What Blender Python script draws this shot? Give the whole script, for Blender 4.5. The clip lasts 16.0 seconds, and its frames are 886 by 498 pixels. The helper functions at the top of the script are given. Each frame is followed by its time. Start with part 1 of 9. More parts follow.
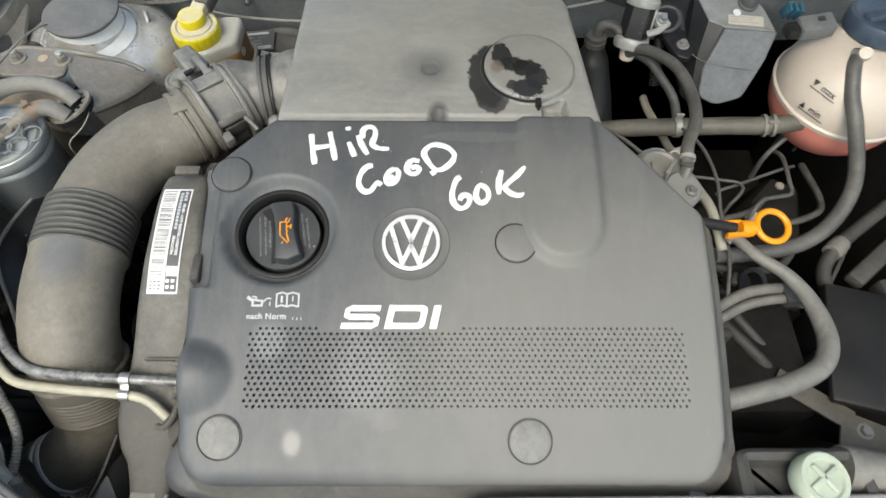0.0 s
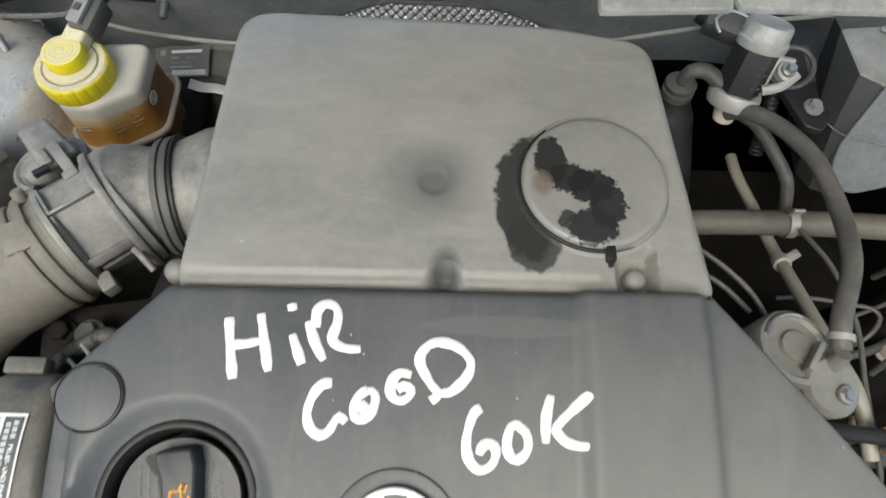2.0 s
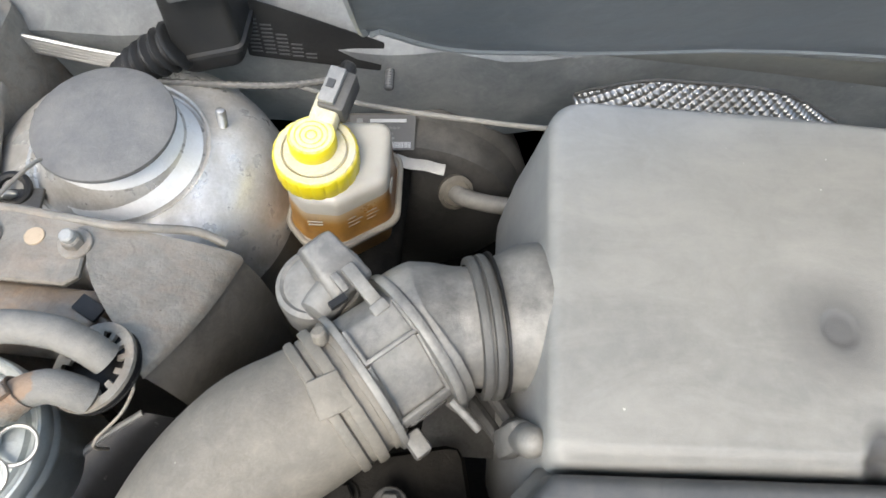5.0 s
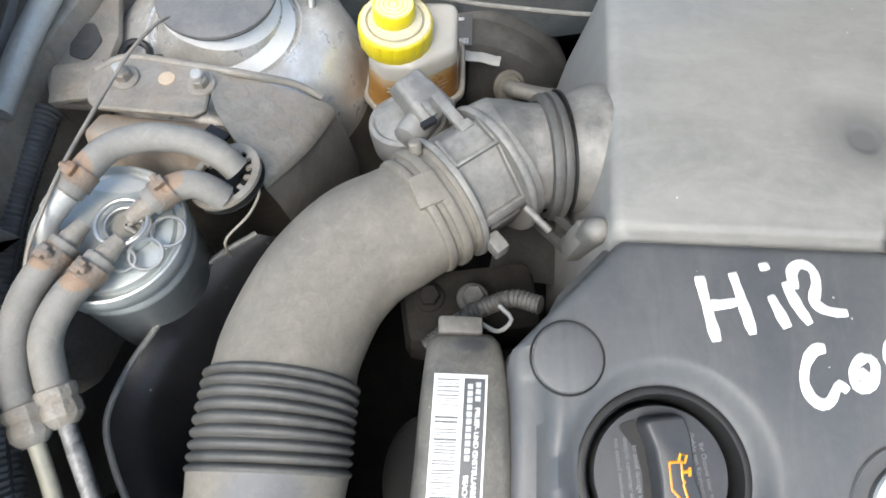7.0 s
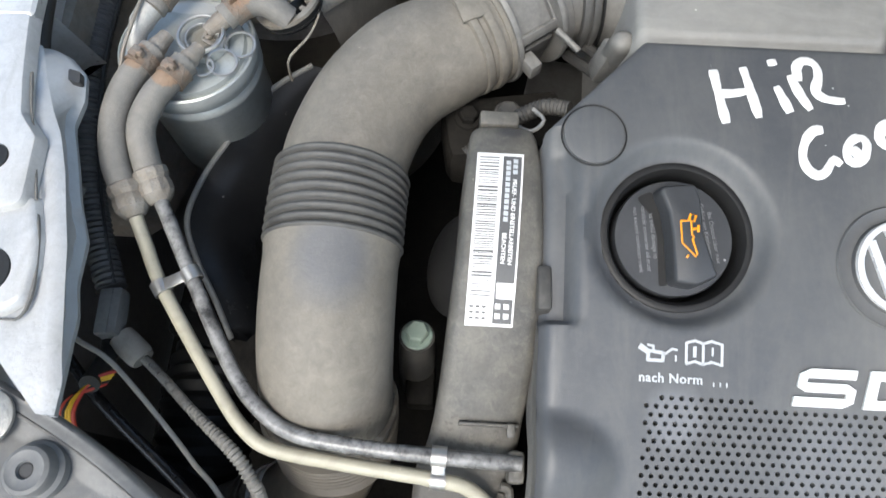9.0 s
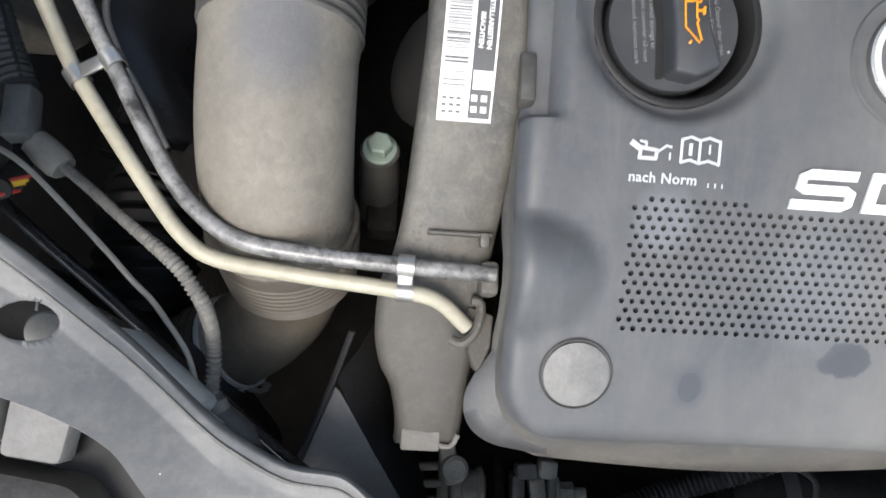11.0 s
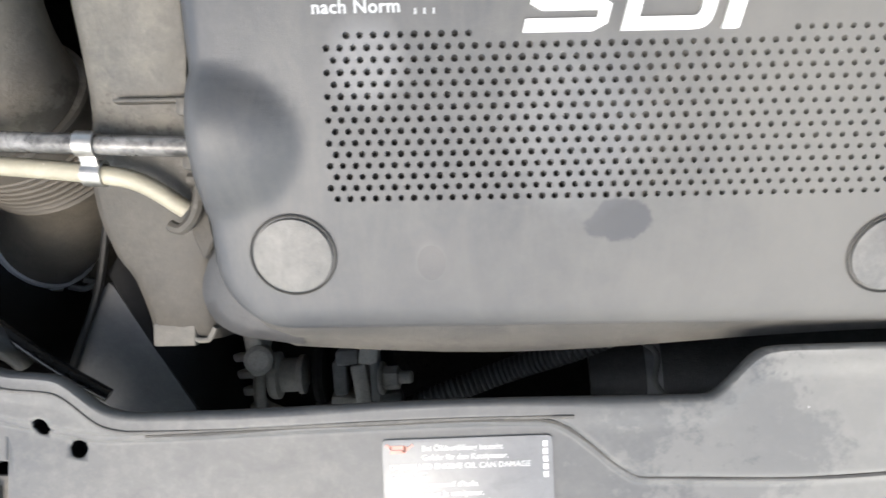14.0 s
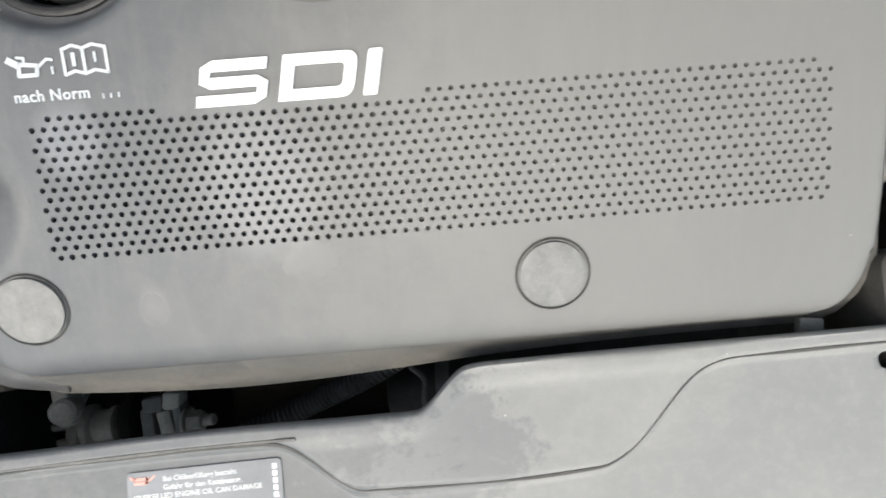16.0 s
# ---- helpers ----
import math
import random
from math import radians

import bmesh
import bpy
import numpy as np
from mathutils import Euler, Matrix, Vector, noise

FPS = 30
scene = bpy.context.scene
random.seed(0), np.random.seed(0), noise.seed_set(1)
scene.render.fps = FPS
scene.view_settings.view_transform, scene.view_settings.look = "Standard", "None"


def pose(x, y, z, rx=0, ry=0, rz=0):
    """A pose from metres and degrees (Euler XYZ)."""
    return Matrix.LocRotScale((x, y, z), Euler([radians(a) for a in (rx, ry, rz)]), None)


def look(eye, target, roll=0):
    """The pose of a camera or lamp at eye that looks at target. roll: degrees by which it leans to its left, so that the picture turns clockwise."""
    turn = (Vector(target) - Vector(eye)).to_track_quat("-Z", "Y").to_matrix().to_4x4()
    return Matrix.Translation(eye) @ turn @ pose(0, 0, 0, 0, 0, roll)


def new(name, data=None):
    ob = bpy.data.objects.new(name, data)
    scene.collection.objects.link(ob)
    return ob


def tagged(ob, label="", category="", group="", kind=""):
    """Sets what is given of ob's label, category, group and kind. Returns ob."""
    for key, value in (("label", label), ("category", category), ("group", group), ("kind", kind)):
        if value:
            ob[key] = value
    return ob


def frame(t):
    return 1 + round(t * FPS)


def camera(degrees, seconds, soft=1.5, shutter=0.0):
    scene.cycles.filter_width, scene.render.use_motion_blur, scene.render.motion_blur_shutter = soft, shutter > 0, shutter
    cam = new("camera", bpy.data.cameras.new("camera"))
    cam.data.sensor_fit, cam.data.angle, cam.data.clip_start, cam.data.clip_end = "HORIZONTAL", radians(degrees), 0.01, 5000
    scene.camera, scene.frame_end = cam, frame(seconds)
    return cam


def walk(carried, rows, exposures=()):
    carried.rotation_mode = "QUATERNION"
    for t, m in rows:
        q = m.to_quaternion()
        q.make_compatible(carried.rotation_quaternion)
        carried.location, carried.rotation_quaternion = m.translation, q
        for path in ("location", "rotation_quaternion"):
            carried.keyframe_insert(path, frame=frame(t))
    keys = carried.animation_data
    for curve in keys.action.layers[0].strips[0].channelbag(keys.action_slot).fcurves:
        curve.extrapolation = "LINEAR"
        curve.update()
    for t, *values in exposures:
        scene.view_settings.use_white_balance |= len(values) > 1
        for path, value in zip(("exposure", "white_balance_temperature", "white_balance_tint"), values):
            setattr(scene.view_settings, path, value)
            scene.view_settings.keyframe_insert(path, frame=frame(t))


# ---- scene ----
cam = camera(69.7, 16.0, shutter=0.3)
# seconds; eye in metres from the first eye, along its own right, ahead and up; yaw, pitch, roll in degrees
EYE, TILT = 1.35, -60.0
ROWS = [
    (0, -0.0033, 0.0098, -0.0024, -0.58, 0.75, 0.14),
    (0.5, 0.0249, 0.0657, 0.0648, 2.49, -1.77, 2.31),
    (1, 0.0301, 0.1261, 0.1049, 3.01, -3.07, 3.01),
    (1.5, 0.0135, 0.1886, 0.1488, 0.60, -5.03, 1.53),
    (2, -0.0095, 0.2629, 0.1933, -0.93, -6.04, 1.46),
    (2.5, -0.0158, 0.3190, 0.2260, -2.06, -6.64, 1.48),
    (3, -0.0481, 0.3612, 0.2526, -2.24, -6.77, 1.49),
    (3.5, -0.1000, 0.3782, 0.2631, -2.75, -6.46, 1.55),
    (4, -0.1553, 0.3737, 0.2686, -2.79, -5.40, 2.85),
    (4.2, -0.1759, 0.3719, 0.2686, -2.56, -5.13, 3.23),
    (6.3, -0.2439, 0.3130, 0.1901, -1.60, -3.76, 2.38),
    (6.5, -0.2455, 0.3074, 0.1818, -1.28, -4.53, 2.33),
    (7, -0.2589, 0.2902, 0.1522, -0.62, -5.18, 2.61),
    (7.5, -0.2666, 0.2760, 0.1273, 0.37, -5.96, 2.80),
    (8, -0.2662, 0.2625, 0.1072, 0.97, -6.91, 2.60),
    (8.5, -0.2690, 0.2457, 0.0857, 0.84, -7.37, 2.60),
    (9, -0.2689, 0.2297, 0.0616, 0.81, -8.96, 2.88),
    (9.5, -0.2617, 0.2234, 0.0454, 0.99, -10.19, 2.85),
    (10, -0.2594, 0.2240, 0.0306, 1.02, -12.91, 3.38),
    (10.2, -0.2639, 0.2245, 0.0228, 0.19, -13.44, 3.50),
    (12.3, -0.2760, 0.3114, -0.0174, -7.49, -28.78, 4.45),
    (12.5, -0.2605, 0.3111, -0.0138, -6.66, -29.56, 2.89),
    (13, -0.2271, 0.3110, -0.0128, -4.52, -30.54, 1.06),
    (13.5, -0.1778, 0.3109, -0.0122, -2.17, -31.45, -0.52),
    (14, -0.1143, 0.3004, -0.0148, 0.76, -29.52, -1.32),
    (14.5, -0.0522, 0.2848, -0.0197, 2.47, -27.08, -0.35),
    (15, -0.0148, 0.2594, -0.0166, 3.39, -24.81, -0.51),
    (15.5, -0.0199, 0.2654, -0.0090, -0.78, -25.35, -3.56),
    (16, 0.0173, 0.2592, -0.0079, -0.81, -24.76, -4.32),
]
BASE = pose(0, 0, EYE, TILT)
EXPOSURES = [(0.0, 0.92, 6880, 4), (1.5, 0.88, 6880, 4), (2.5, 0.80, 6950, 4), (3.0, 1.1, 6950, 5), (3.5, 1.42, 6850, 5), (4.2, 1.5, 6800, 8), (6.3, 1.46, 6550, 7), (8.0, 1.43, 6450, 7), (9.0, 1.12, 6450, 7), (10.2, 0.98, 6500, 8), (12.3, 1.50, 6780, 10), (13.2, 1.41, 6830, 10), (14.0, 1.25, 6850, 9), (15.0, 1.27, 6840, 8), (16.0, 1.15, 6830, 6)]
walk(cam, [(t, BASE @ pose(x, y, z, 90 + pitch, 0, yaw) @ pose(0, 0, 0, 0, 0, roll)) for t, x, y, z, yaw, pitch, roll in ROWS], EXPOSURES)

# ---- light: an overcast day, under the raised bonnet ----
world = bpy.data.worlds.new("sky")
scene.world = world
world.use_nodes = True
wn = world.node_tree.nodes
wl = world.node_tree.links
sky = wn.new("ShaderNodeTexSky")
sky.sky_type = "NISHITA"
sky.sun_disc = False
sky.sun_elevation = radians(59)
sky.sun_rotation = radians(200)
sky.air_density = 1.45
sky.dust_density = 2.8
wn["Background"].inputs["Strength"].default_value = 0.15
wl.new(sky.outputs["Color"], wn["Background"].inputs["Color"])
sun = new("sun", bpy.data.lights.new("sun", "SUN"))
sun.data.energy = 1.3
sun.data.angle = radians(30)
sun.data.color = (1.0, 0.98, 0.955)
sun.matrix_world = look((-1.0, -1.85, 4.6), (0, 0.3, 0.8))


# ---- materials ----
def mat(name, base, rough=0.5, metal=0.0, second=None, mix=0.5, scale=12.0, bump=0.0, grain=400.0, spec=0.5, stains=(), trans=0.0, coat=0.0, rough2=None, third=None, sss=0.0, noise_detail=6.0, specks=None, settled=None, streak=None, blotch=0.55):
    """Base colour broken up by a coarse film of the second colour and a fine grain. stains: patches of dirt, gloss or
    painted shade (centre, radius, ragged, colour, amount, roughness).
    """
    m = bpy.data.materials.new(name)
    m.use_nodes = True
    nt = m.node_tree
    n, l = nt.nodes, nt.links
    b = n["Principled BSDF"]
    tc = n.new("ShaderNodeTexCoord")
    b.inputs["Metallic"].default_value = metal
    b.inputs["Specular IOR Level"].default_value = spec
    b.inputs["Transmission Weight"].default_value = trans
    b.inputs["Coat Weight"].default_value = coat
    b.inputs["Subsurface Weight"].default_value = sss
    if sss:
        b.inputs["Subsurface Radius"].default_value = (0.02, 0.012, 0.008)

    def noise_tex(s, detail, rough_n=0.6):
        t = n.new("ShaderNodeTexNoise")
        t.inputs["Scale"].default_value = s
        t.inputs["Detail"].default_value = detail
        t.inputs["Roughness"].default_value = rough_n
        l.new(tc.outputs["Object"], t.inputs["Vector"])
        return t

    def ramp(src, lo, hi):
        r = n.new("ShaderNodeMapRange")
        r.inputs["From Min"].default_value = lo
        r.inputs["From Max"].default_value = hi
        l.new(src, r.inputs["Value"])
        return r.outputs["Result"]

    def blend(fac, a, c, amount=1.0):
        x = n.new("ShaderNodeMix")
        x.data_type = "RGBA"
        f = n.new("ShaderNodeMath")
        f.operation = "MULTIPLY"
        f.inputs[1].default_value = amount
        l.new(fac, f.inputs[0])
        l.new(f.outputs[0], x.inputs["Factor"])
        if isinstance(a, tuple):
            x.inputs["A"].default_value = (*a, 1)
        else:
            l.new(a, x.inputs["A"])
        x.inputs["B"].default_value = (*c, 1)
        return x.outputs["Result"]

    if second is None:
        second = tuple(min(1.0, c * 1.5 + 0.01) for c in base)
    coarse = noise_tex(scale, noise_detail, 0.65)
    fine = noise_tex(scale * 14, 4.0, 0.7)
    col = blend(ramp(coarse.outputs["Fac"], 0.35, 0.68), base, second, mix)
    col = blend(ramp(fine.outputs["Fac"], 0.45, 0.75), col, third or second, mix * 0.45)
    # handling marks and dried splashes, between the film and the grain
    mid = noise_tex(max(scale * 3.2, 70.0), 8.0, 0.72)
    mid.inputs["Distortion"].default_value = 0.8
    col = blend(ramp(mid.outputs["Fac"], 0.50, 0.70), col, tuple(0.55 * c for c in base), min(0.55, mix * blotch))
    col = blend(ramp(mid.outputs["Fac"], 0.47, 0.33), col, tuple(min(1.0, 1.12 * c) for c in second), min(0.5, mix * blotch))
    if settled:
        # dust lying on what faces up
        geo = n.new("ShaderNodeNewGeometry")
        sep = n.new("ShaderNodeSeparateXYZ")
        l.new(geo.outputs["Normal"], sep.inputs[0])
        patch = noise_tex(settled[2], 7.0, 0.7)
        mul = n.new("ShaderNodeMath")
        mul.operation = "MULTIPLY"
        l.new(ramp(sep.outputs["Z"], 0.15, 0.95), mul.inputs[0])
        l.new(ramp(patch.outputs["Fac"], 0.38, 0.62), mul.inputs[1])
        col = blend(mul.outputs[0], col, settled[0], settled[1])
    if streak:
        # runs and wiped bands: noise drawn out along one direction
        mp = n.new("ShaderNodeMapping")
        mp.inputs["Scale"].default_value = streak[2]
        l.new(tc.outputs["Object"], mp.inputs["Vector"])
        sn = n.new("ShaderNodeTexNoise")
        sn.inputs["Scale"].default_value = 1.0
        sn.inputs["Detail"].default_value = 8.0
        sn.inputs["Roughness"].default_value = 0.68
        sn.inputs["Distortion"].default_value = 0.6
        l.new(mp.outputs["Vector"], sn.inputs["Vector"])
        col = blend(ramp(sn.outputs["Fac"], 0.44, 0.66), col, streak[0], streak[1])
    if specks:
        # scattered crumbs of dirt, each of its own size
        vo = n.new("ShaderNodeTexVoronoi")
        vo.inputs["Scale"].default_value = specks[1]
        l.new(tc.outputs["Object"], vo.inputs["Vector"])
        sp = n.new("ShaderNodeSeparateColor")
        l.new(vo.outputs["Color"], sp.inputs[0])
        gate = ramp(sp.outputs["Red"], 1.0 - specks[2], 1.0)
        size = n.new("ShaderNodeMath")
        size.operation = "MULTIPLY"
        size.inputs[1].default_value = specks[3] * 0.16
        l.new(gate, size.inputs[0])
        less = n.new("ShaderNodeMath")
        less.operation = "LESS_THAN"
        l.new(vo.outputs["Distance"], less.inputs[0])
        l.new(size.outputs[0], less.inputs[1])
        col = blend(less.outputs[0], col, specks[0], 0.8)
    rough_src = ramp(coarse.outputs["Fac"], 0.25, 0.75)
    rr = n.new("ShaderNodeMapRange")
    rr.inputs["To Min"].default_value = max(0.02, rough - 0.07)
    rr.inputs["To Max"].default_value = min(1.0, rough2 if rough2 is not None else rough + 0.12)
    l.new(rough_src, rr.inputs["Value"])
    rough_out = rr.outputs["Result"]
    for centre, radius, ragged, colour, amount, rgh in stains:
        v = n.new("ShaderNodeVectorMath")
        v.operation = "SUBTRACT"
        v.inputs[1].default_value = centre
        l.new(tc.outputs["Object"], v.inputs[0])
        ln = n.new("ShaderNodeVectorMath")
        ln.operation = "LENGTH"
        sc = n.new("ShaderNodeVectorMath")
        sc.operation = "DIVIDE"
        sc.inputs[1].default_value = radius
        l.new(v.outputs[0], sc.inputs[0])
        l.new(sc.outputs[0], ln.inputs[0])
        wob = noise_tex(170.0 if ragged > 0.6 else 85.0 if ragged > 0.3 else 30.0, 8.0, 0.70)
        ad = n.new("ShaderNodeMath")
        ad.operation = "MULTIPLY_ADD"
        ad.inputs[1].default_value = ragged * 2.0
        l.new(wob.outputs["Fac"], ad.inputs[0])
        l.new(ln.outputs["Value"], ad.inputs[2])
        soft_edge = 0.06 if ragged > 0.3 else 0.35
        f = ramp(ad.outputs[0], 1.0 + ragged + soft_edge, 1.0 + ragged - soft_edge)
        col = blend(f, col, colour, amount)
        if rgh is not None:
            x = n.new("ShaderNodeMix")
            fm = n.new("ShaderNodeMath")
            fm.operation = "MULTIPLY"
            fm.inputs[1].default_value = amount
            l.new(f, fm.inputs[0])
            l.new(fm.outputs[0], x.inputs["Factor"])
            l.new(rough_out, x.inputs["A"])
            x.inputs["B"].default_value = rgh
            rough_out = x.outputs["Result"]
    l.new(col, b.inputs["Base Color"])
    l.new(rough_out, b.inputs["Roughness"])
    if bump:
        g = noise_tex(grain, 3.0)
        under = n.new("ShaderNodeBump")
        under.inputs["Strength"].default_value = min(0.5, bump)
        under.inputs["Distance"].default_value = 0.0012
        l.new(mid.outputs["Fac"], under.inputs["Height"])
        bp = n.new("ShaderNodeBump")
        bp.inputs["Strength"].default_value = bump
        bp.inputs["Distance"].default_value = 0.001
        l.new(g.outputs["Fac"], bp.inputs["Height"])
        l.new(under.outputs["Normal"], bp.inputs["Normal"])
        l.new(bp.outputs["Normal"], b.inputs["Normal"])
    return m


M_COVER = mat("cover_plastic", (0.060, 0.064, 0.072), 0.40, second=(0.125, 0.126, 0.125), mix=0.45, scale=10, bump=0.12, grain=1500, rough2=0.57, spec=0.42, noise_detail=9, specks=((0.45, 0.45, 0.44), 130, 0.10, 0.6), streak=((0.135, 0.134, 0.13), 0.35, (55, 13, 20)),
              stains=[((0.15, 0.20, 0.84), (0.19, 0.17, 0.2), 0.29, (0.205, 0.198, 0.180), 0.62, 0.60), ((0.04, 0.10, 0.81), (0.19, 0.045, 0.1), 0.3, (0.165, 0.16, 0.15), 0.35, 0.65), ((0.085, 0.36, 0.86), (0.022, 0.05, 0.1), 0.25, (0.125, 0.125, 0.12), 0.5, 0.45), ((0.035, 0.405, 0.86), (0.05, 0.006, 0.1), 0.4, (0.14, 0.14, 0.137), 0.4, 0.5),
                      # the last two: glossy patches with the pale blue sky sheen painted in
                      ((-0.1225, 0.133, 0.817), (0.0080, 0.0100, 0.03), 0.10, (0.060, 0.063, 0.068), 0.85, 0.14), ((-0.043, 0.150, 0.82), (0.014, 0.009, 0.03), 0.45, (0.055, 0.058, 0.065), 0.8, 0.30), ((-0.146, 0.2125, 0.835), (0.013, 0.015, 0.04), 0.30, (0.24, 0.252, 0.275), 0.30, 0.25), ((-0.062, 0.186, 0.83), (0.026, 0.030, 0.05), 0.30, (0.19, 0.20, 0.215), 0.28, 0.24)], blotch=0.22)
M_FOAM = mat("dusty_foam", (0.014, 0.014, 0.014), 0.8, second=(0.05, 0.048, 0.043), mix=0.5, scale=90, stains=[((0.11, 0.19, 0.82), (0.16, 0.06, 0.06), 0.4, (0.17, 0.163, 0.148), 0.7, 0.8)])
M_COVER_SIDE = mat("cover_skirt_plastic", (0.085, 0.084, 0.082), 0.5, second=(0.175, 0.164, 0.144), mix=0.7, scale=20, bump=0.2, grain=900, streak=((0.12, 0.115, 0.105), 0.5, (14, 14, 90)))
M_BOX = mat("air_box_plastic", (0.215, 0.212, 0.203), 0.38, second=(0.32, 0.312, 0.292), mix=0.6, scale=9, bump=0.15, grain=1300, rough2=0.58, spec=0.35, specks=((0.6, 0.58, 0.54), 120, 0.10, 0.6), streak=((0.36, 0.348, 0.32), 0.35, (16, 45, 20)),
            stains=[((-0.011, 0.500, 0.866), (0.027, 0.027, 0.05), 0.08, (0.13, 0.128, 0.124), 0.55, 0.42), ((-0.009, 0.501, 0.866), (0.013, 0.013, 0.05), 0.1, (0.085, 0.086, 0.09), 0.6, 0.4),
                    # near-black spot at the thumb notch
                    ((-0.002, 0.441, 0.862), (0.009, 0.013, 0.03), 0.1, (0.03, 0.03, 0.032), 0.8, 0.5),
                    ((0.049, 0.492, 0.866), (0.020, 0.042, 0.03), 0.42, (0.022, 0.022, 0.022), 0.93, 0.3), ((0.052, 0.462, 0.866), (0.017, 0.020, 0.03), 0.40, (0.03, 0.03, 0.03), 0.85, 0.3)], blotch=0.22)
M_BOXCAP = mat("box_cap_plastic", (0.20, 0.197, 0.188), 0.36, second=(0.30, 0.288, 0.262), mix=0.5, scale=14, bump=0.2, grain=1300,
               stains=[((0.064, 0.515, 0.874), (0.010, 0.017, 0.03), 0.75, (0.018, 0.018, 0.018), 0.95, 0.22), ((0.076, 0.503, 0.874), (0.015, 0.010, 0.03), 0.75, (0.018, 0.018, 0.018), 0.95, 0.22), ((0.089, 0.498, 0.874), (0.014, 0.012, 0.03), 0.8, (0.016, 0.016, 0.016), 0.95, 0.22),
                       ((0.098, 0.486, 0.874), (0.012, 0.017, 0.03), 0.8, (0.02, 0.02, 0.021), 0.95, 0.22), ((0.088, 0.470, 0.874), (0.015, 0.013, 0.03), 0.75, (0.022, 0.023, 0.026), 0.95, 0.22), ((0.074, 0.474, 0.874), (0.007, 0.007, 0.03), 0.8, (0.03, 0.03, 0.03), 0.9, 0.25), ((0.058, 0.499, 0.875), (0.006, 0.008, 0.02), 0.1, (0.15, 0.115, 0.09), 0.85, 0.5)], blotch=0.22)
M_HOSE = mat("intake_hose_rubber", (0.158, 0.143, 0.119), 0.60, second=(0.245, 0.222, 0.184), mix=0.6, scale=34, bump=0.2, grain=700, noise_detail=9, specks=((0.36, 0.34, 0.3), 120, 0.15, 0.5), streak=((0.115, 0.105, 0.09), 0.35, (90, 70, 90)),
             # second patch darkens the lower elbow: oily grime together with painted shade
             stains=[((-0.335, 0.288, 0.85), (0.020, 0.026, 0.05), 0.2, (0.105, 0.112, 0.128), 0.65, 0.6), ((-0.345, 0.195, 0.72), (0.09, 0.05, 0.075), 0.6, (0.075, 0.065, 0.052), 0.7, 0.6)])
M_BELLOWS = mat("bellows_rubber", (0.060, 0.0585, 0.056), 0.50, second=(0.125, 0.12, 0.108), mix=0.5, scale=20, bump=0.3, grain=800)
M_MAF = mat("sensor_plastic", (0.115, 0.112, 0.106), 0.45, second=(0.215, 0.205, 0.186), mix=0.65, scale=18, bump=0.2, grain=1000, settled=((0.34, 0.325, 0.295), 0.6, 40))
M_TB = mat("belt_cover_plastic", (0.068, 0.066, 0.061), 0.5, second=(0.160, 0.148, 0.125), mix=0.8, scale=42, bump=0.25, grain=600, noise_detail=9, specks=((0.36, 0.34, 0.3), 120, 0.12, 0.5), streak=((0.07, 0.066, 0.058), 0.6, (70, 45, 45)),
           # first patch: shade over the cover's lower front, painted as a dark ragged area
           stains=[((-0.262, 0.115, 0.765), (0.06, 0.085, 0.08), 0.9, (0.06, 0.054, 0.046), 0.6, 0.7), ((-0.237, 0.372, 0.852), (0.008, 0.004, 0.01), 0.2, (0.04, 0.04, 0.045), 0.8, 0.5)])
M_HEATER = mat("pale_dusted_hose_rubber", (0.13, 0.126, 0.116), 0.5, second=(0.24, 0.229, 0.208), mix=0.65, scale=26, bump=0.2, streak=((0.10, 0.097, 0.09), 0.4, (60, 60, 60)), specks=((0.6, 0.58, 0.54), 110, 0.12, 0.5))
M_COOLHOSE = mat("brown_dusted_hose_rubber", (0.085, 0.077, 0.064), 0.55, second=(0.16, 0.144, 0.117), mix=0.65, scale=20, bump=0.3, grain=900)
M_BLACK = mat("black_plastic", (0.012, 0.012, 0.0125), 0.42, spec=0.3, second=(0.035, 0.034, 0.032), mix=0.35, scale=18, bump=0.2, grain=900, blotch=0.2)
M_GUARD = mat("shiny_black_guard_plastic", (0.015, 0.016, 0.018), 0.22, second=(0.038, 0.038, 0.038), mix=0.4, scale=14, bump=0.1, grain=500, specks=((0.35, 0.34, 0.32), 60, 0.2, 0.3), blotch=0.2)
M_SERVO = mat("dusty_black_servo_paint", (0.026, 0.0255, 0.025), 0.5, second=(0.08, 0.076, 0.070), mix=0.55, scale=16, bump=0.3, grain=500, settled=((0.16, 0.153, 0.138), 0.4, 26))
M_BROWNBAND = mat("brown_grey_dusty_flange", (0.20, 0.188, 0.165), 0.55, second=(0.28, 0.262, 0.23), mix=0.6, scale=10, bump=0.2, grain=400)
M_CASTDUST = mat("dusty_cast_metal", (0.40, 0.395, 0.375), 0.45, metal=0.25, second=(0.28, 0.27, 0.245), mix=0.6, scale=35, bump=0.3, grain=500)
M_BLACKDUST = mat("dusty_black_plastic", (0.038, 0.037, 0.036), 0.55, second=(0.11, 0.104, 0.092), mix=0.55, scale=18, bump=0.3, grain=700)
M_DEEP = mat("grimy_iron_and_bay_shade", (0.010, 0.0097, 0.0092), 0.72, spec=0.1, second=(0.030, 0.027, 0.023), mix=0.6, scale=15, bump=0.6, grain=250)
M_RUBBER = mat("hose_rubber", (0.068, 0.066, 0.062), 0.38, second=(0.16, 0.152, 0.136), mix=0.6, scale=25, bump=0.4, grain=900)
M_RUBBERL = mat("dusty_grey_hose_rubber", (0.15, 0.145, 0.132), 0.62, second=(0.27, 0.255, 0.225), mix=0.6, scale=22, bump=0.4, grain=900)
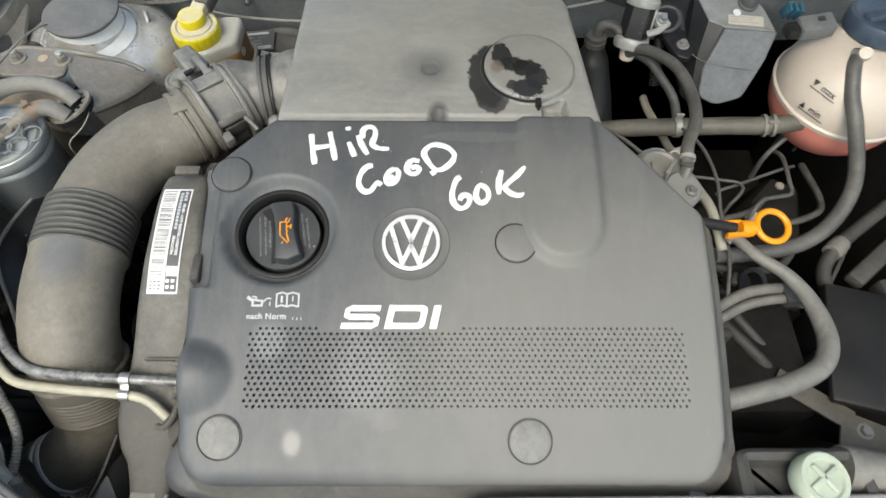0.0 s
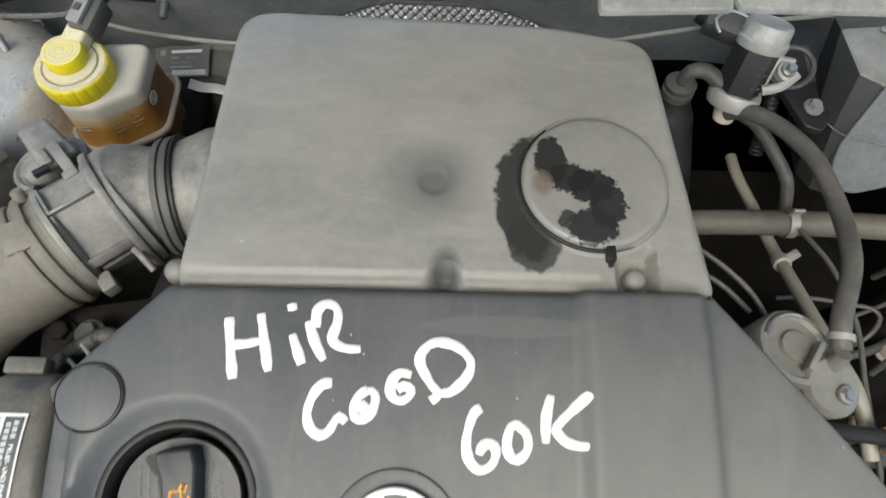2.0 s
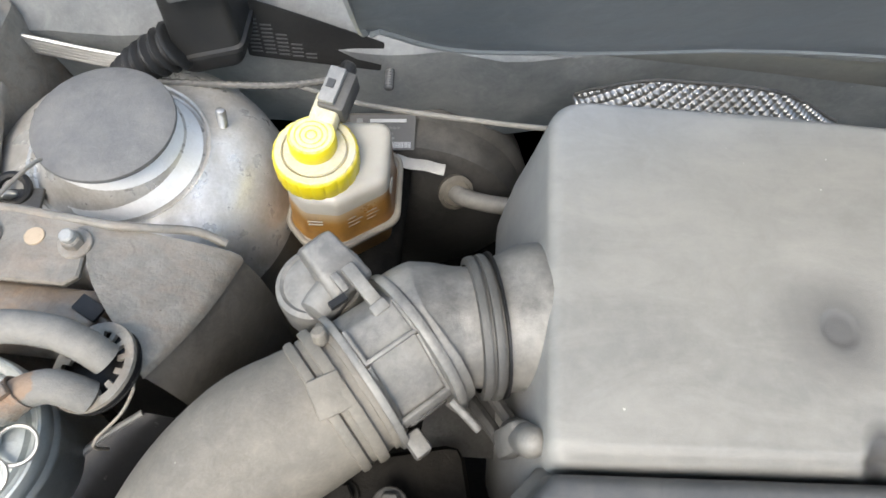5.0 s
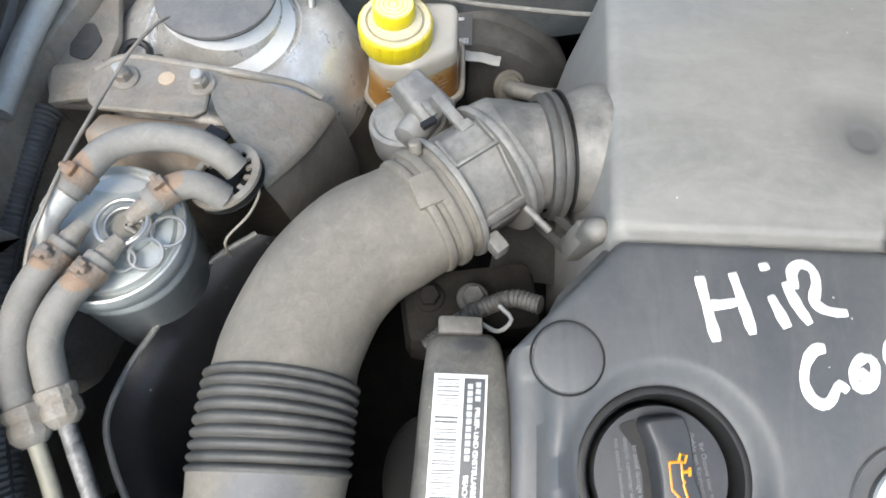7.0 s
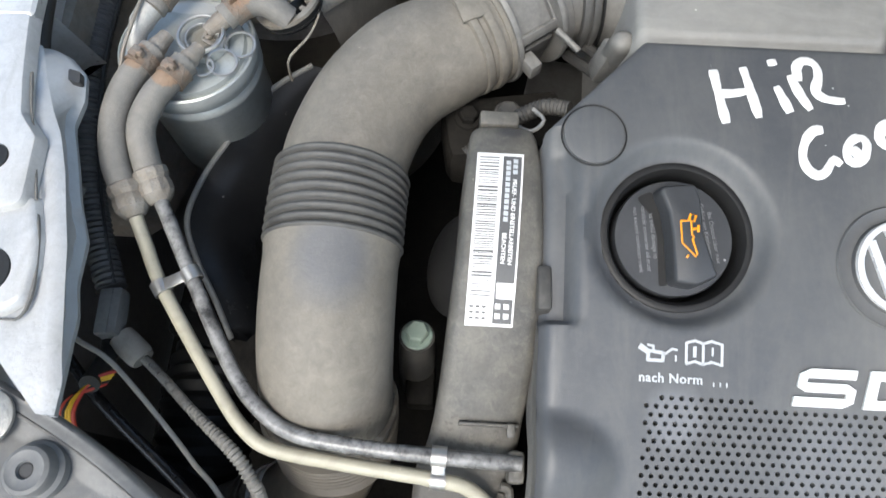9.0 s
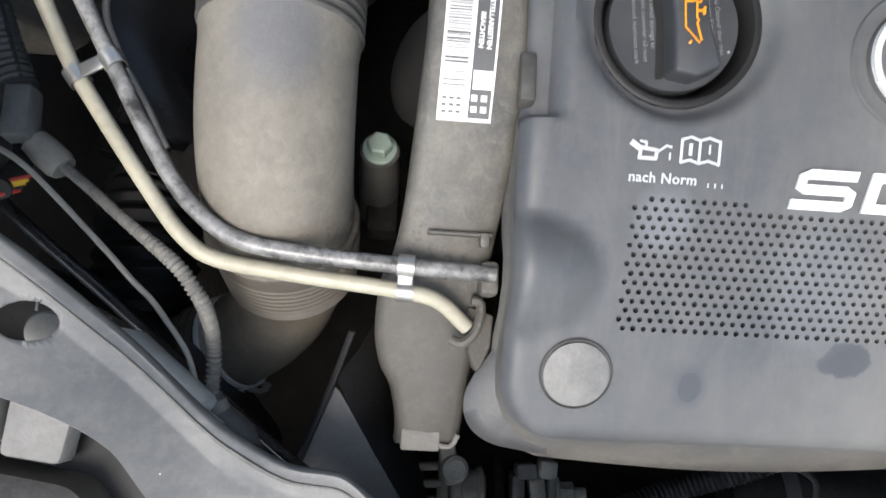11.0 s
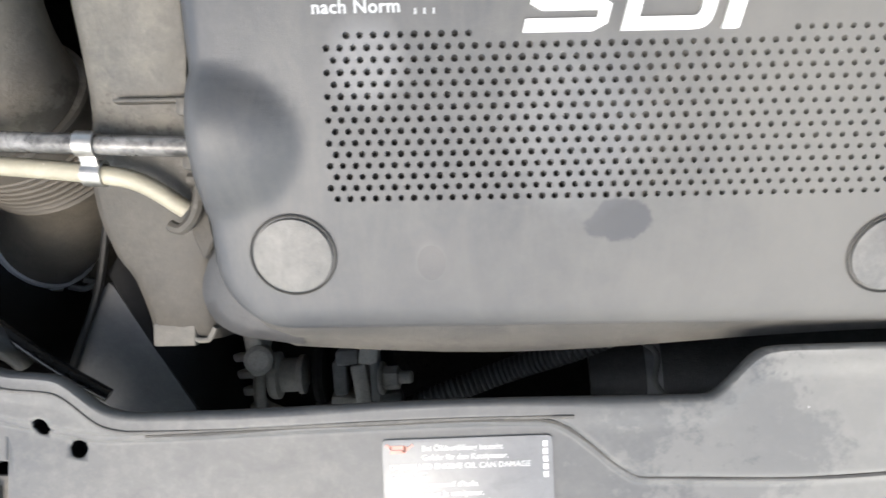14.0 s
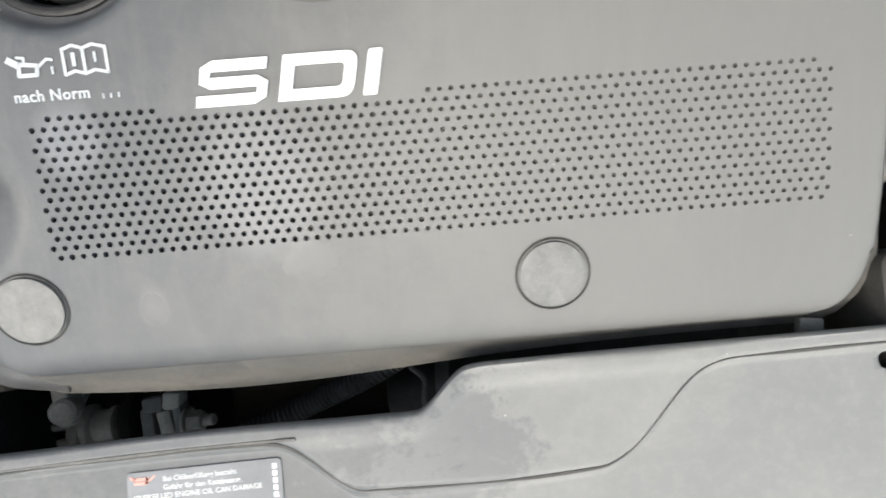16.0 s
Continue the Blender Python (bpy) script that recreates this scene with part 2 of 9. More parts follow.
M_PANEL = mat("slam_panel_paint", (0.120, 0.124, 0.128), 0.38, second=(0.20, 0.195, 0.183), mix=0.7, scale=13, bump=0.06, grain=500, rough2=0.6, noise_detail=10, third=(0.28, 0.272, 0.252), spec=0.35, specks=((0.62, 0.62, 0.6), 130, 0.10, 0.6), streak=((0.10, 0.103, 0.107), 0.55, (26, 40, 20)),
              stains=[((0.22, 0.03, 0.79), (0.24, 0.10, 0.1), 0.5, (0.34, 0.333, 0.31), 0.45, 0.6), ((-0.06, 0.05, 0.79), (0.11, 0.05, 0.1), 0.5, (0.12, 0.124, 0.128), 0.45, 0.45)], blotch=0.22)
M_PLUG = mat("dusted_plug_plastic", (0.125, 0.124, 0.121), 0.5, second=(0.19, 0.186, 0.174), mix=0.7, scale=40, bump=0.2, grain=900, streak=((0.27, 0.262, 0.245), 0.4, (90, 60, 60)))
M_LOOM = mat("dusty_conduit_plastic", (0.065, 0.065, 0.066), 0.45, second=(0.14, 0.136, 0.128), mix=0.6, scale=30, bump=0.2)
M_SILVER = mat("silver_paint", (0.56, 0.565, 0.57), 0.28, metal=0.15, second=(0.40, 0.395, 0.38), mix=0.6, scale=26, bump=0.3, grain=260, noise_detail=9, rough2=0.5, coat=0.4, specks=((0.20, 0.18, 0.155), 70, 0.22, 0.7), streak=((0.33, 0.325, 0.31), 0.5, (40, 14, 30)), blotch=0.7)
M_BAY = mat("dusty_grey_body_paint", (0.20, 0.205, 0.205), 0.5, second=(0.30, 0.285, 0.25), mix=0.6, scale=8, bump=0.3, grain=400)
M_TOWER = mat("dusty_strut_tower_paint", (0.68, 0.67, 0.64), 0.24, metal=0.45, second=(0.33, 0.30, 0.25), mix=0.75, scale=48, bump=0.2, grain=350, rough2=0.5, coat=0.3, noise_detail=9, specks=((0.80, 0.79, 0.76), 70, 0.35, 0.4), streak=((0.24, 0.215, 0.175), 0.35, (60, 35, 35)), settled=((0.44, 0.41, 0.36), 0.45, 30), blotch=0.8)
M_SIDEFACE = mat("dark_brown_bracket_side", (0.095, 0.087, 0.075), 0.42, metal=0.15, second=(0.21, 0.192, 0.163), mix=0.6, scale=16, bump=0.25, grain=400)
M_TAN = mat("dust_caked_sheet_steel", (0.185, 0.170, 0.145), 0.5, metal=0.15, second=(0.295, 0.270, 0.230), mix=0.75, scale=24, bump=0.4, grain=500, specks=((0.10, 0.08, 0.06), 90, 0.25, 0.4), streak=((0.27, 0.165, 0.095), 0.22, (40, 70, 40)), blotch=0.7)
M_DISH = mat("bright_bearing_metal", (0.86, 0.86, 0.85), 0.30, metal=0.15, second=(0.62, 0.61, 0.58), mix=0.35, scale=30, bump=0.2, grain=500)
M_CLAMP = mat("rust_spotted_clamp_steel", (0.20, 0.185, 0.16), 0.55, metal=0.3, second=(0.22, 0.11, 0.05), mix=0.75, scale=75, bump=0.6, grain=400, third=(0.32, 0.29, 0.25))
M_CORRODED = mat("corroded_crimp_metal", (0.30, 0.285, 0.255), 0.6, metal=0.3, second=(0.20, 0.165, 0.13), mix=0.8, scale=60, bump=0.8, grain=350, third=(0.28, 0.19, 0.12))
M_ZINC = mat("zinc_filter_top", (0.45, 0.475, 0.465), 0.34, metal=0.4, second=(0.29, 0.30, 0.285), mix=0.55, scale=40, bump=0.2, grain=400, stains=[((-0.437, 0.436, 0.845), (0.012, 0.012, 0.02), 0.3, (0.19, 0.165, 0.125), 0.85, 0.8), ((-0.452, 0.468, 0.838), (0.02, 0.008, 0.02), 0.4, (0.6, 0.6, 0.58), 0.7, 0.4)])
M_FHOSE = mat("fuel_hose_rubber", (0.155, 0.147, 0.134), 0.62, second=(0.27, 0.252, 0.222), mix=0.6, scale=22, bump=0.4, grain=900, specks=((0.5, 0.49, 0.46), 80, 0.12, 0.4),
              stains=[(c, (0.008, 0.008, 0.012), 0.6, (0.30, 0.17, 0.085), 0.55, 0.8) for c in ((-0.462, 0.463, 0.862), (-0.412, 0.459, 0.858), (-0.470, 0.410, 0.858), (-0.450, 0.398, 0.858))])
M_HOOD = mat("bonnet_underside_paint", (0.140, 0.156, 0.170), 0.42, second=(0.225, 0.235, 0.245), mix=0.6, scale=9, bump=0.15, grain=300, noise_detail=8, specks=((0.55, 0.55, 0.54), 45, 0.12, 0.7), streak=((0.16, 0.165, 0.17), 0.5, (8, 60, 60)), blotch=0.5)
M_WALL = mat("firewall_paint", (0.25, 0.26, 0.262), 0.38, second=(0.44, 0.44, 0.43), mix=0.6, scale=16, bump=0.25, grain=300, noise_detail=8, specks=((0.5, 0.5, 0.48), 60, 0.2, 0.4), blotch=0.5)
M_STEEL = mat("zinc_steel", (0.5, 0.5, 0.49), 0.35, metal=0.85, second=(0.32, 0.3, 0.27), mix=0.5, scale=30, bump=0.2)
M_RUST = mat("rusty_steel", (0.34, 0.22, 0.14), 0.7, metal=0.2, second=(0.36, 0.31, 0.26), mix=0.65, scale=60, bump=0.6, grain=300, third=(0.45, 0.25, 0.13))
M_YELLOW = mat("yellow_plastic", (0.66, 0.54, 0.012), 0.36, second=(0.55, 0.43, 0.03), mix=0.4, scale=40, sss=0.06, settled=((0.55, 0.50, 0.36), 0.5, 120), blotch=0.2)
M_PALEYEL = mat("dusty_yellow_plastic", (0.50, 0.44, 0.25), 0.55, second=(0.46, 0.43, 0.36), mix=0.8, scale=60, bump=0.3, grain=600)
M_ORANGE = mat("orange_plastic", (0.85, 0.30, 0.01), 0.32, second=(0.80, 0.36, 0.03), mix=0.3, scale=30, sss=0.1, blotch=0.2)
M_WHITEPAINT = mat("white_marker_paint", (0.80, 0.80, 0.79), 0.5, second=(0.45, 0.47, 0.48), mix=0.35, scale=60, third=(0.85, 0.85, 0.84), blotch=0.2)
M_WHITE = mat("white_print", (0.78, 0.78, 0.77), 0.45, second=(0.66, 0.66, 0.65), mix=0.3, scale=40, blotch=0.2)
M_PRINT = mat("pale_print", (0.50, 0.52, 0.54), 0.5, second=(0.40, 0.42, 0.44), mix=0.4, scale=60)
M_BARINK = mat("grey_bar_ink", (0.10, 0.10, 0.10), 0.5)
M_LABELDARK = mat("dark_label_print", (0.075, 0.077, 0.08), 0.45, second=(0.10, 0.10, 0.10), mix=0.4, scale=60)
M_LABELPRINT = mat("worn_white_print", (0.66, 0.66, 0.65), 0.5, second=(0.45, 0.45, 0.45), mix=0.5, scale=120)
M_PUMP = mat("dusty_cast_pump_metal", (0.26, 0.255, 0.24), 0.5, metal=0.25, second=(0.17, 0.162, 0.148), mix=0.5, scale=25, bump=0.25, grain=500)
M_INK = mat("black_ink", (0.03, 0.03, 0.03), 0.5)
M_CHROME = mat("satin_chrome", (0.80, 0.81, 0.82), 0.25, metal=0.35, second=(0.7, 0.7, 0.7), mix=0.3, scale=20, blotch=0.2)
M_CREAM = mat("cream_nylon_pipe", (0.45, 0.42, 0.325), 0.38, second=(0.35, 0.325, 0.25), mix=0.6, scale=30, bump=0.15, streak=((0.24, 0.215, 0.165), 0.5, (45, 45, 45)), specks=((0.6, 0.57, 0.48), 110, 0.1, 0.5), blotch=0.2)
M_PIPEBLK = mat("scuffed_black_pipe", (0.022, 0.022, 0.023), 0.28, second=(0.06, 0.058, 0.055), mix=0.5, scale=40, bump=0.15, streak=((0.30, 0.295, 0.285), 0.6, (70, 50, 60)), settled=((0.36, 0.355, 0.345), 0.7, 90))
M_FOIL = mat("heat_shield_foil", (0.36, 0.355, 0.345), 0.33, metal=0.85, second=(0.16, 0.15, 0.135), mix=0.5, scale=25, bump=0.3, grain=250)
M_ALU = mat("cast_aluminium", (0.42, 0.42, 0.40), 0.45, metal=0.6, second=(0.30, 0.28, 0.25), mix=0.6, scale=30, bump=0.5, grain=400)
M_TANK = mat("milky_plastic", (0.56, 0.49, 0.42), 0.33, second=(0.46, 0.395, 0.33), mix=0.5, scale=14, sss=0.1, blotch=0.2)
M_PINK = mat("pink_coolant_plastic", (0.74, 0.24, 0.19), 0.35, second=(0.80, 0.38, 0.30), mix=0.4, scale=14, sss=0.25, blotch=0.2)
M_BLUECAP = mat("blue_black_plastic", (0.03, 0.045, 0.075), 0.3, second=(0.10, 0.13, 0.17), mix=0.5, scale=25, bump=0.2)
M_BLUE = mat("blue_plastic", (0.015, 0.075, 0.115), 0.4, second=(0.05, 0.13, 0.165), mix=0.5, scale=60)
M_LID = mat("dusty_box_lid_plastic", (0.17, 0.168, 0.16), 0.5, second=(0.25, 0.243, 0.225), mix=0.65, scale=24, bump=0.2, grain=700, streak=((0.12, 0.118, 0.11), 0.4, (40, 40, 40)))
M_GREYGUARD = mat("grey_guard_plastic", (0.10, 0.101, 0.102), 0.45, second=(0.14, 0.138, 0.133), mix=0.6, scale=22, bump=0.15, specks=((0.3, 0.29, 0.27), 90, 0.12, 0.5))
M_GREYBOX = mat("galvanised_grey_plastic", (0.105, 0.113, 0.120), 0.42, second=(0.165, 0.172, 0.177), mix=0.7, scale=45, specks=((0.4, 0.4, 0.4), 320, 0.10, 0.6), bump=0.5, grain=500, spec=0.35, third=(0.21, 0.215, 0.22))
M_DARKGREY = mat("dark_grey_plastic", (0.055, 0.056, 0.058), 0.5, second=(0.10, 0.10, 0.10), mix=0.5, scale=25, bump=0.2)
M_FLUIDT = mat("milky_reservoir_plastic", (0.37, 0.355, 0.315), 0.32, second=(0.28, 0.262, 0.22), mix=0.5, scale=22, sss=0.15, settled=((0.36, 0.345, 0.31), 0.5, 60), blotch=0.2)
M_FLUID = mat("amber_fluid_in_plastic", (0.30, 0.155, 0.035), 0.30, second=(0.15, 0.072, 0.02), mix=0.7, scale=24, sss=0.15,
              # first patch paints the shade of the right face in dark brown
              stains=[((-0.236, 0.655, 0.760), (0.024, 0.055, 0.06), 0.08, (0.12, 0.052, 0.02), 0.9, 0.3), ((-0.292, 0.588, 0.788), (0.05, 0.06, 0.014), 0.06, (0.44, 0.36, 0.24), 0.6, 0.3)], blotch=0.2)
M_FLUIDD = mat("dark_amber_plastic", (0.16, 0.09, 0.03), 0.35, second=(0.10, 0.05, 0.02), mix=0.6, scale=18)
M_RUBBERCAP = mat("weathered_black_rubber", (0.095, 0.094, 0.093), 0.6, second=(0.15, 0.146, 0.140), mix=0.55, scale=40, bump=0.3, grain=700, specks=((0.25, 0.24, 0.23), 120, 0.15, 0.35), settled=((0.17, 0.163, 0.15), 0.4, 50))
M_RUSTSHEET = mat("rust_stained_sheet", (0.30, 0.275, 0.235), 0.6, metal=0.2, second=(0.33, 0.20, 0.11), mix=0.65, scale=22, streak=((0.13, 0.10, 0.075), 0.5, (60, 60, 60)), bump=0.4, grain=400, third=(0.26, 0.22, 0.18))
M_RIVET = mat("bare_brass_rivet", (0.55, 0.43, 0.30), 0.5, metal=0.3, second=(0.45, 0.33, 0.22), mix=0.5, scale=90)
M_GREYPLUG = mat("grey_plug_plastic", (0.16, 0.16, 0.155), 0.5, second=(0.26, 0.25, 0.235), mix=0.6, scale=50, bump=0.2)
M_CAP = mat("oil_cap_plastic", (0.034, 0.036, 0.040), 0.38, second=(0.06, 0.062, 0.065), mix=0.45, scale=30, bump=0.15, grain=1200, specks=((0.4, 0.4, 0.4), 70, 0.15, 0.4), blotch=0.2)
M_CAPPRINT = mat("faded_cap_print", (0.17, 0.174, 0.18), 0.5)
M_GREENBOLT = mat("pale_green_paint", (0.20, 0.27, 0.23), 0.5, second=(0.27, 0.31, 0.27), mix=0.5, scale=40)
M_GREENCAP = mat("pale_green_plastic", (0.42, 0.47, 0.38), 0.45, second=(0.34, 0.37, 0.29), mix=0.5, scale=30)
M_WIREY = mat("yellow_wire", (0.75, 0.40, 0.02), 0.4)
M_WIRER = mat("red_wire", (0.45, 0.05, 0.03), 0.4)
M_STRIP = mat("dust_mottled_strip_plastic", (0.26, 0.262, 0.26), 0.5, second=(0.42, 0.41, 0.39), mix=0.7, scale=55, bump=0.5, grain=160, streak=((0.20, 0.20, 0.198), 0.5, (90, 60, 60)))
M_GRIME = mat("brown_grimed_casting", (0.40, 0.37, 0.31), 0.55, metal=0.15, second=(0.52, 0.475, 0.39), mix=0.7, scale=60, bump=0.5, grain=300, third=(0.07, 0.06, 0.048))
M_LOWPIPE = mat("oil_grimed_brown_rubber", (0.115, 0.101, 0.080), 0.5, second=(0.225, 0.197, 0.155), mix=0.65, scale=24, bump=0.3, grain=700, specks=((0.28, 0.25, 0.2), 110, 0.12, 0.5))
M_SEAM = mat("grey_moulded_flange", (0.30, 0.275, 0.23), 0.4, second=(0.22, 0.195, 0.16), mix=0.6, scale=40, sss=0.1)
M_BEIGEPIPE = mat("beige_dusted_steel_pipe", (0.33, 0.315, 0.265), 0.45, second=(0.24, 0.228, 0.192), mix=0.6, scale=40, bump=0.2, streak=((0.18, 0.168, 0.14), 0.4, (60, 30, 40)))
M_SEALANT = mat("dirt_in_the_seam", (0.10, 0.098, 0.092), 0.7, second=(0.20, 0.19, 0.175), mix=0.6, scale=60)
# greyer copy of the silver paint, with the inner face's shade in its colour
M_FACE = mat("wing_paint_with_shade", (0.40, 0.415, 0.43), 0.36, metal=0.1, second=(0.32, 0.325, 0.325), mix=0.5, scale=16, bump=0.15, specks=((0.22, 0.21, 0.2), 70, 0.3, 0.3))
M_CLEAR = mat("scuffed_clear_plastic", (0.55, 0.55, 0.535), 0.35, second=(0.80, 0.795, 0.775), mix=0.6, scale=30, bump=0.3, streak=((0.60, 0.60, 0.58), 0.45, (120, 40, 30)))
M_WIREG = mat("tan_dusted_wire", (0.30, 0.275, 0.235), 0.6, second=(0.38, 0.35, 0.30), mix=0.6, scale=60)
M_GLOSSBLK = mat("glossy_black_sheath", (0.012, 0.012, 0.013), 0.18, second=(0.03, 0.03, 0.03), mix=0.3, scale=40, specks=((0.3, 0.3, 0.3), 110, 0.1, 0.4))
M_GROUND = mat("asphalt", (0.05, 0.05, 0.05), 0.85, second=(0.075, 0.073, 0.07), mix=0.6, scale=3, bump=0.6, grain=90)


# ---- mesh helpers ----
def mesh_from(name, bm, material, smooth=True, angle=35):
    me = bpy.data.meshes.new(name)
    bmesh.ops.recalc_face_normals(bm, faces=bm.faces)
    if smooth:
        for f in bm.faces:
            f.smooth = True
        lim = radians(angle)
        for e in bm.edges:
            if len(e.link_faces) == 2 and e.calc_face_angle(0) > lim:
                e.smooth = False
    bm.to_mesh(me)
    bm.free()
    me.materials.append(material)
    return me


def part(name, bm, material, parent, label="", angle=35):
    """One mesh under a thing or under a part. Coordinates are the world's."""
    ob = new(name, mesh_from(name, bm, material, angle=angle))
    ob.parent = parent
    if parent.type == "EMPTY":
        ob.matrix_parent_inverse = Matrix.Translation(-parent.location)
    if label:
        ob["label"] = label
    return ob


def thing(name, at, label, category, group="", kind=""):
    ob = new(name)
    ob.location = at
    ob.empty_display_size = 0.02
    return tagged(ob, label, category, group, kind)


def solid(name, bm, material, label, category, group="", kind="", angle=35):
    return tagged(new(name, mesh_from(name, bm, material, angle=angle)), label, category, group, kind)


def join(*bms):
    out = bms[0]
    for b in bms[1:]:
        me = bpy.data.meshes.new("tmp")
        b.to_mesh(me)
        out.from_mesh(me)
        bpy.data.meshes.remove(me)
        b.free()
    return out


def moved(bm, m):
    bmesh.ops.transform(bm, matrix=m, verts=bm.verts)
    return bm


def loft(rings, cap0=True, cap1=True, closed=True):
    bm = bmesh.new()
    vs = [[bm.verts.new(p) for p in r] for r in rings]
    k = len(vs[0])
    for a, b in zip(vs, vs[1:]):
        for i in range(k if closed else k - 1):
            j = (i + 1) % k
            bm.faces.new((a[i], a[j], b[j], b[i]))
    if cap0:
        bm.faces.new(vs[0][::-1])
    if cap1:
        bm.faces.new(vs[-1])
    return bm


def spline(points, step=0.006):
    """A smooth path through the points, at about even steps."""
    p = [Vector(q) for q in points]
    p = [p[0] * 2 - p[1]] + p + [p[-1] * 2 - p[-2]]
    out = []
    for a, b, c, d in zip(p, p[1:], p[2:], p[3:]):
        n = max(2, int((c - b).length / step))
        for i in range(n):
            t = i / n
            out.append(0.5 * (2 * b + (c - a) * t + (2 * a - 5 * b + 4 * c - d) * t * t + (3 * b - a - 3 * c + d) * t ** 3))
    out.append(p[-2])
    return out


def spline_at(points, t):
    path = spline([Vector(p) for p in points], 0.002)
    return path[min(len(path) - 1, int(round(t * (len(path) - 1))))]


def frames_of(path):
    tang = [(path[min(i + 1, len(path) - 1)] - path[max(i - 1, 0)]).normalized() for i in range(len(path))]
    up = Vector((0, 0, 1)) if abs(tang[0].z) < 0.9 else Vector((0, 1, 0))
    side = tang[0].cross(up).normalized()
    res = []
    for t in tang:
        side = (side - t * side.dot(t)).normalized()
        res.append((t, side, t.cross(side)))
    return res


def tube(points, r, seg=14, step=0.006, flat=1.0, smooth_path=True):
    """A pipe along a path. r: a number, or a function of the way along in metres and of the whole length."""
    path = spline(points, step) if smooth_path else [Vector(q) for q in points]
    fr = frames_of(path)
    s, dist = 0.0, [0.0]
    for a, b in zip(path, path[1:]):
        s += (b - a).length
        dist.append(s)
    rings = []
    for q, (t, sd, up), d in zip(path, fr, dist):
        rad = r(d, s) if callable(r) else r
        rings.append([q + (sd * math.cos(2 * math.pi * k / seg) + up * math.sin(2 * math.pi * k / seg) * flat) * rad for k in range(seg)])
    return loft(rings)


def ribbed(r, depth, pitch):
    return lambda d, s: r + depth * (0.5 + 0.5 * math.cos(2 * math.pi * d / pitch))


def lathe(profile, at=(0, 0, 0), axis=(0, 0, 1), seg=32, cap0=True, cap1=True):
    """A turned shape: (radius, height) pairs round an axis."""
    turn = Vector(axis).normalized().to_track_quat("Z", "Y").to_matrix().to_4x4()
    m = Matrix.Translation(at) @ turn
    rings = [[m @ Vector((rr * math.cos(2 * math.pi * k / seg), rr * math.sin(2 * math.pi * k / seg), h)) for k in range(seg)] for rr, h in profile]
    return loft(rings, cap0, cap1)


def box(size, m=Matrix(), bevel=0.0, seg=2):
    bm = bmesh.new()
    bmesh.ops.create_cube(bm, size=1.0, matrix=Matrix.Diagonal((*size, 1)))
    if bevel:
        bmesh.ops.bevel(bm, geom=bm.edges[:], offset=bevel, segments=seg, affect="EDGES", profile=0.5)
    return moved(bm, m)


def rounded(points, r, n=5):
    """A polygon with its corners rounded; r: one radius or one for each corner."""
    out = []
    k = len(points)
    for i in range(k):
        a, b, c = (Vector(points[j % k]) for j in (i - 1, i, i + 1))
        rad = r[i] if isinstance(r, (list, tuple)) else r
        u, w = (a - b), (c - b)
        cut = min(rad / max(0.05, math.tan(u.angle(w) / 2)), u.length * 0.45, w.length * 0.45)
        p, q = b + u.normalized() * cut, b + w.normalized() * cut
        for j in range(n + 1):
            t = j / n
            out.append(p * (1 - t) ** 2 + b * 2 * t * (1 - t) + q * t * t)
    return out


def slab(outline, levels, m=Matrix(), caps=True):
    """A body from a flat outline: levels of (offset outward, height)."""
    k = len(outline)
    area = sum(outline[i].x * outline[(i + 1) % k].y - outline[(i + 1) % k].x * outline[i].y for i in range(k))
    nrm = []
    for i in range(k):
        d = (outline[(i + 1) % k] - outline[i - 1])
        nv = Vector((d.y, -d.x)).normalized() * (1 if area > 0 else -1)
        nrm.append(nv)
    rings = [[m @ Vector((p.x + nv.x * o, p.y + nv.y * o, z)) for p, nv in zip(outline, nrm)] for o, z in levels]
    return loft(rings, caps, caps)


def ring(at, axis, big, small, seg=28, tube_seg=8):
    prof = [(big + small * math.cos(2 * math.pi * k / tube_seg), small * math.sin(2 * math.pi * k / tube_seg)) for k in range(tube_seg + 1)]
    return lathe(prof, at, axis, seg, False, False)


def hexbolt(at, axis, r=0.007, washer=0.0115, h=0.006):
    turn = Vector(axis).normalized().to_track_quat("Z", "Y").to_matrix().to_4x4()
    m = Matrix.Translation(at) @ turn
    w = lathe([(washer, 0), (washer, 0.0015), (washer * 0.93, 0.0022)], at, axis, 20)
    hx = loft([[m @ Vector((rr * math.cos(math.pi / 3 * k), rr * math.sin(math.pi / 3 * k), z)) for k in range(6)] for rr, z in ((r, 0.002), (r, h), (r * 0.85, h + 0.001))])
    return join(w, hx)


def words(text, size, m, extrude=0.0003, shear=0.0, bold=0.0, space=1.0):
    c = bpy.data.curves.new("words", "FONT")
    c.body, c.size, c.extrude, c.shear, c.offset, c.space_character = text, size, extrude, shear, bold, space
    c.resolution_u = 3
    ob = bpy.data.objects.new("words", c)
    me = bpy.data.meshes.new_from_object(ob)
    bm = bmesh.new()
    bm.from_mesh(me)
    bpy.data.objects.remove(ob)
    bpy.data.curves.remove(c)
    bpy.data.meshes.remove(me)
    return moved(bm, m)


def bez(a, b, c, d, t):
    a, b, c, d = Vector(a), Vector(b), Vector(c), Vector(d)
    return a * (1 - t) ** 3 + b * 3 * t * (1 - t) ** 2 + c * 3 * t * t * (1 - t) + d * t ** 3


def ribbed_stud(at, axis, r, length, pitch=0.0016):
    """A threaded stud."""
    n = int(length / pitch)
    prof = []
    for k in range(n):
        prof += [(r * 0.86, k * pitch), (r, k * pitch + pitch * 0.5)]
    return lathe(prof + [(r * 0.8, length), (r * 0.5, length + 0.0006)], at, axis, 14)


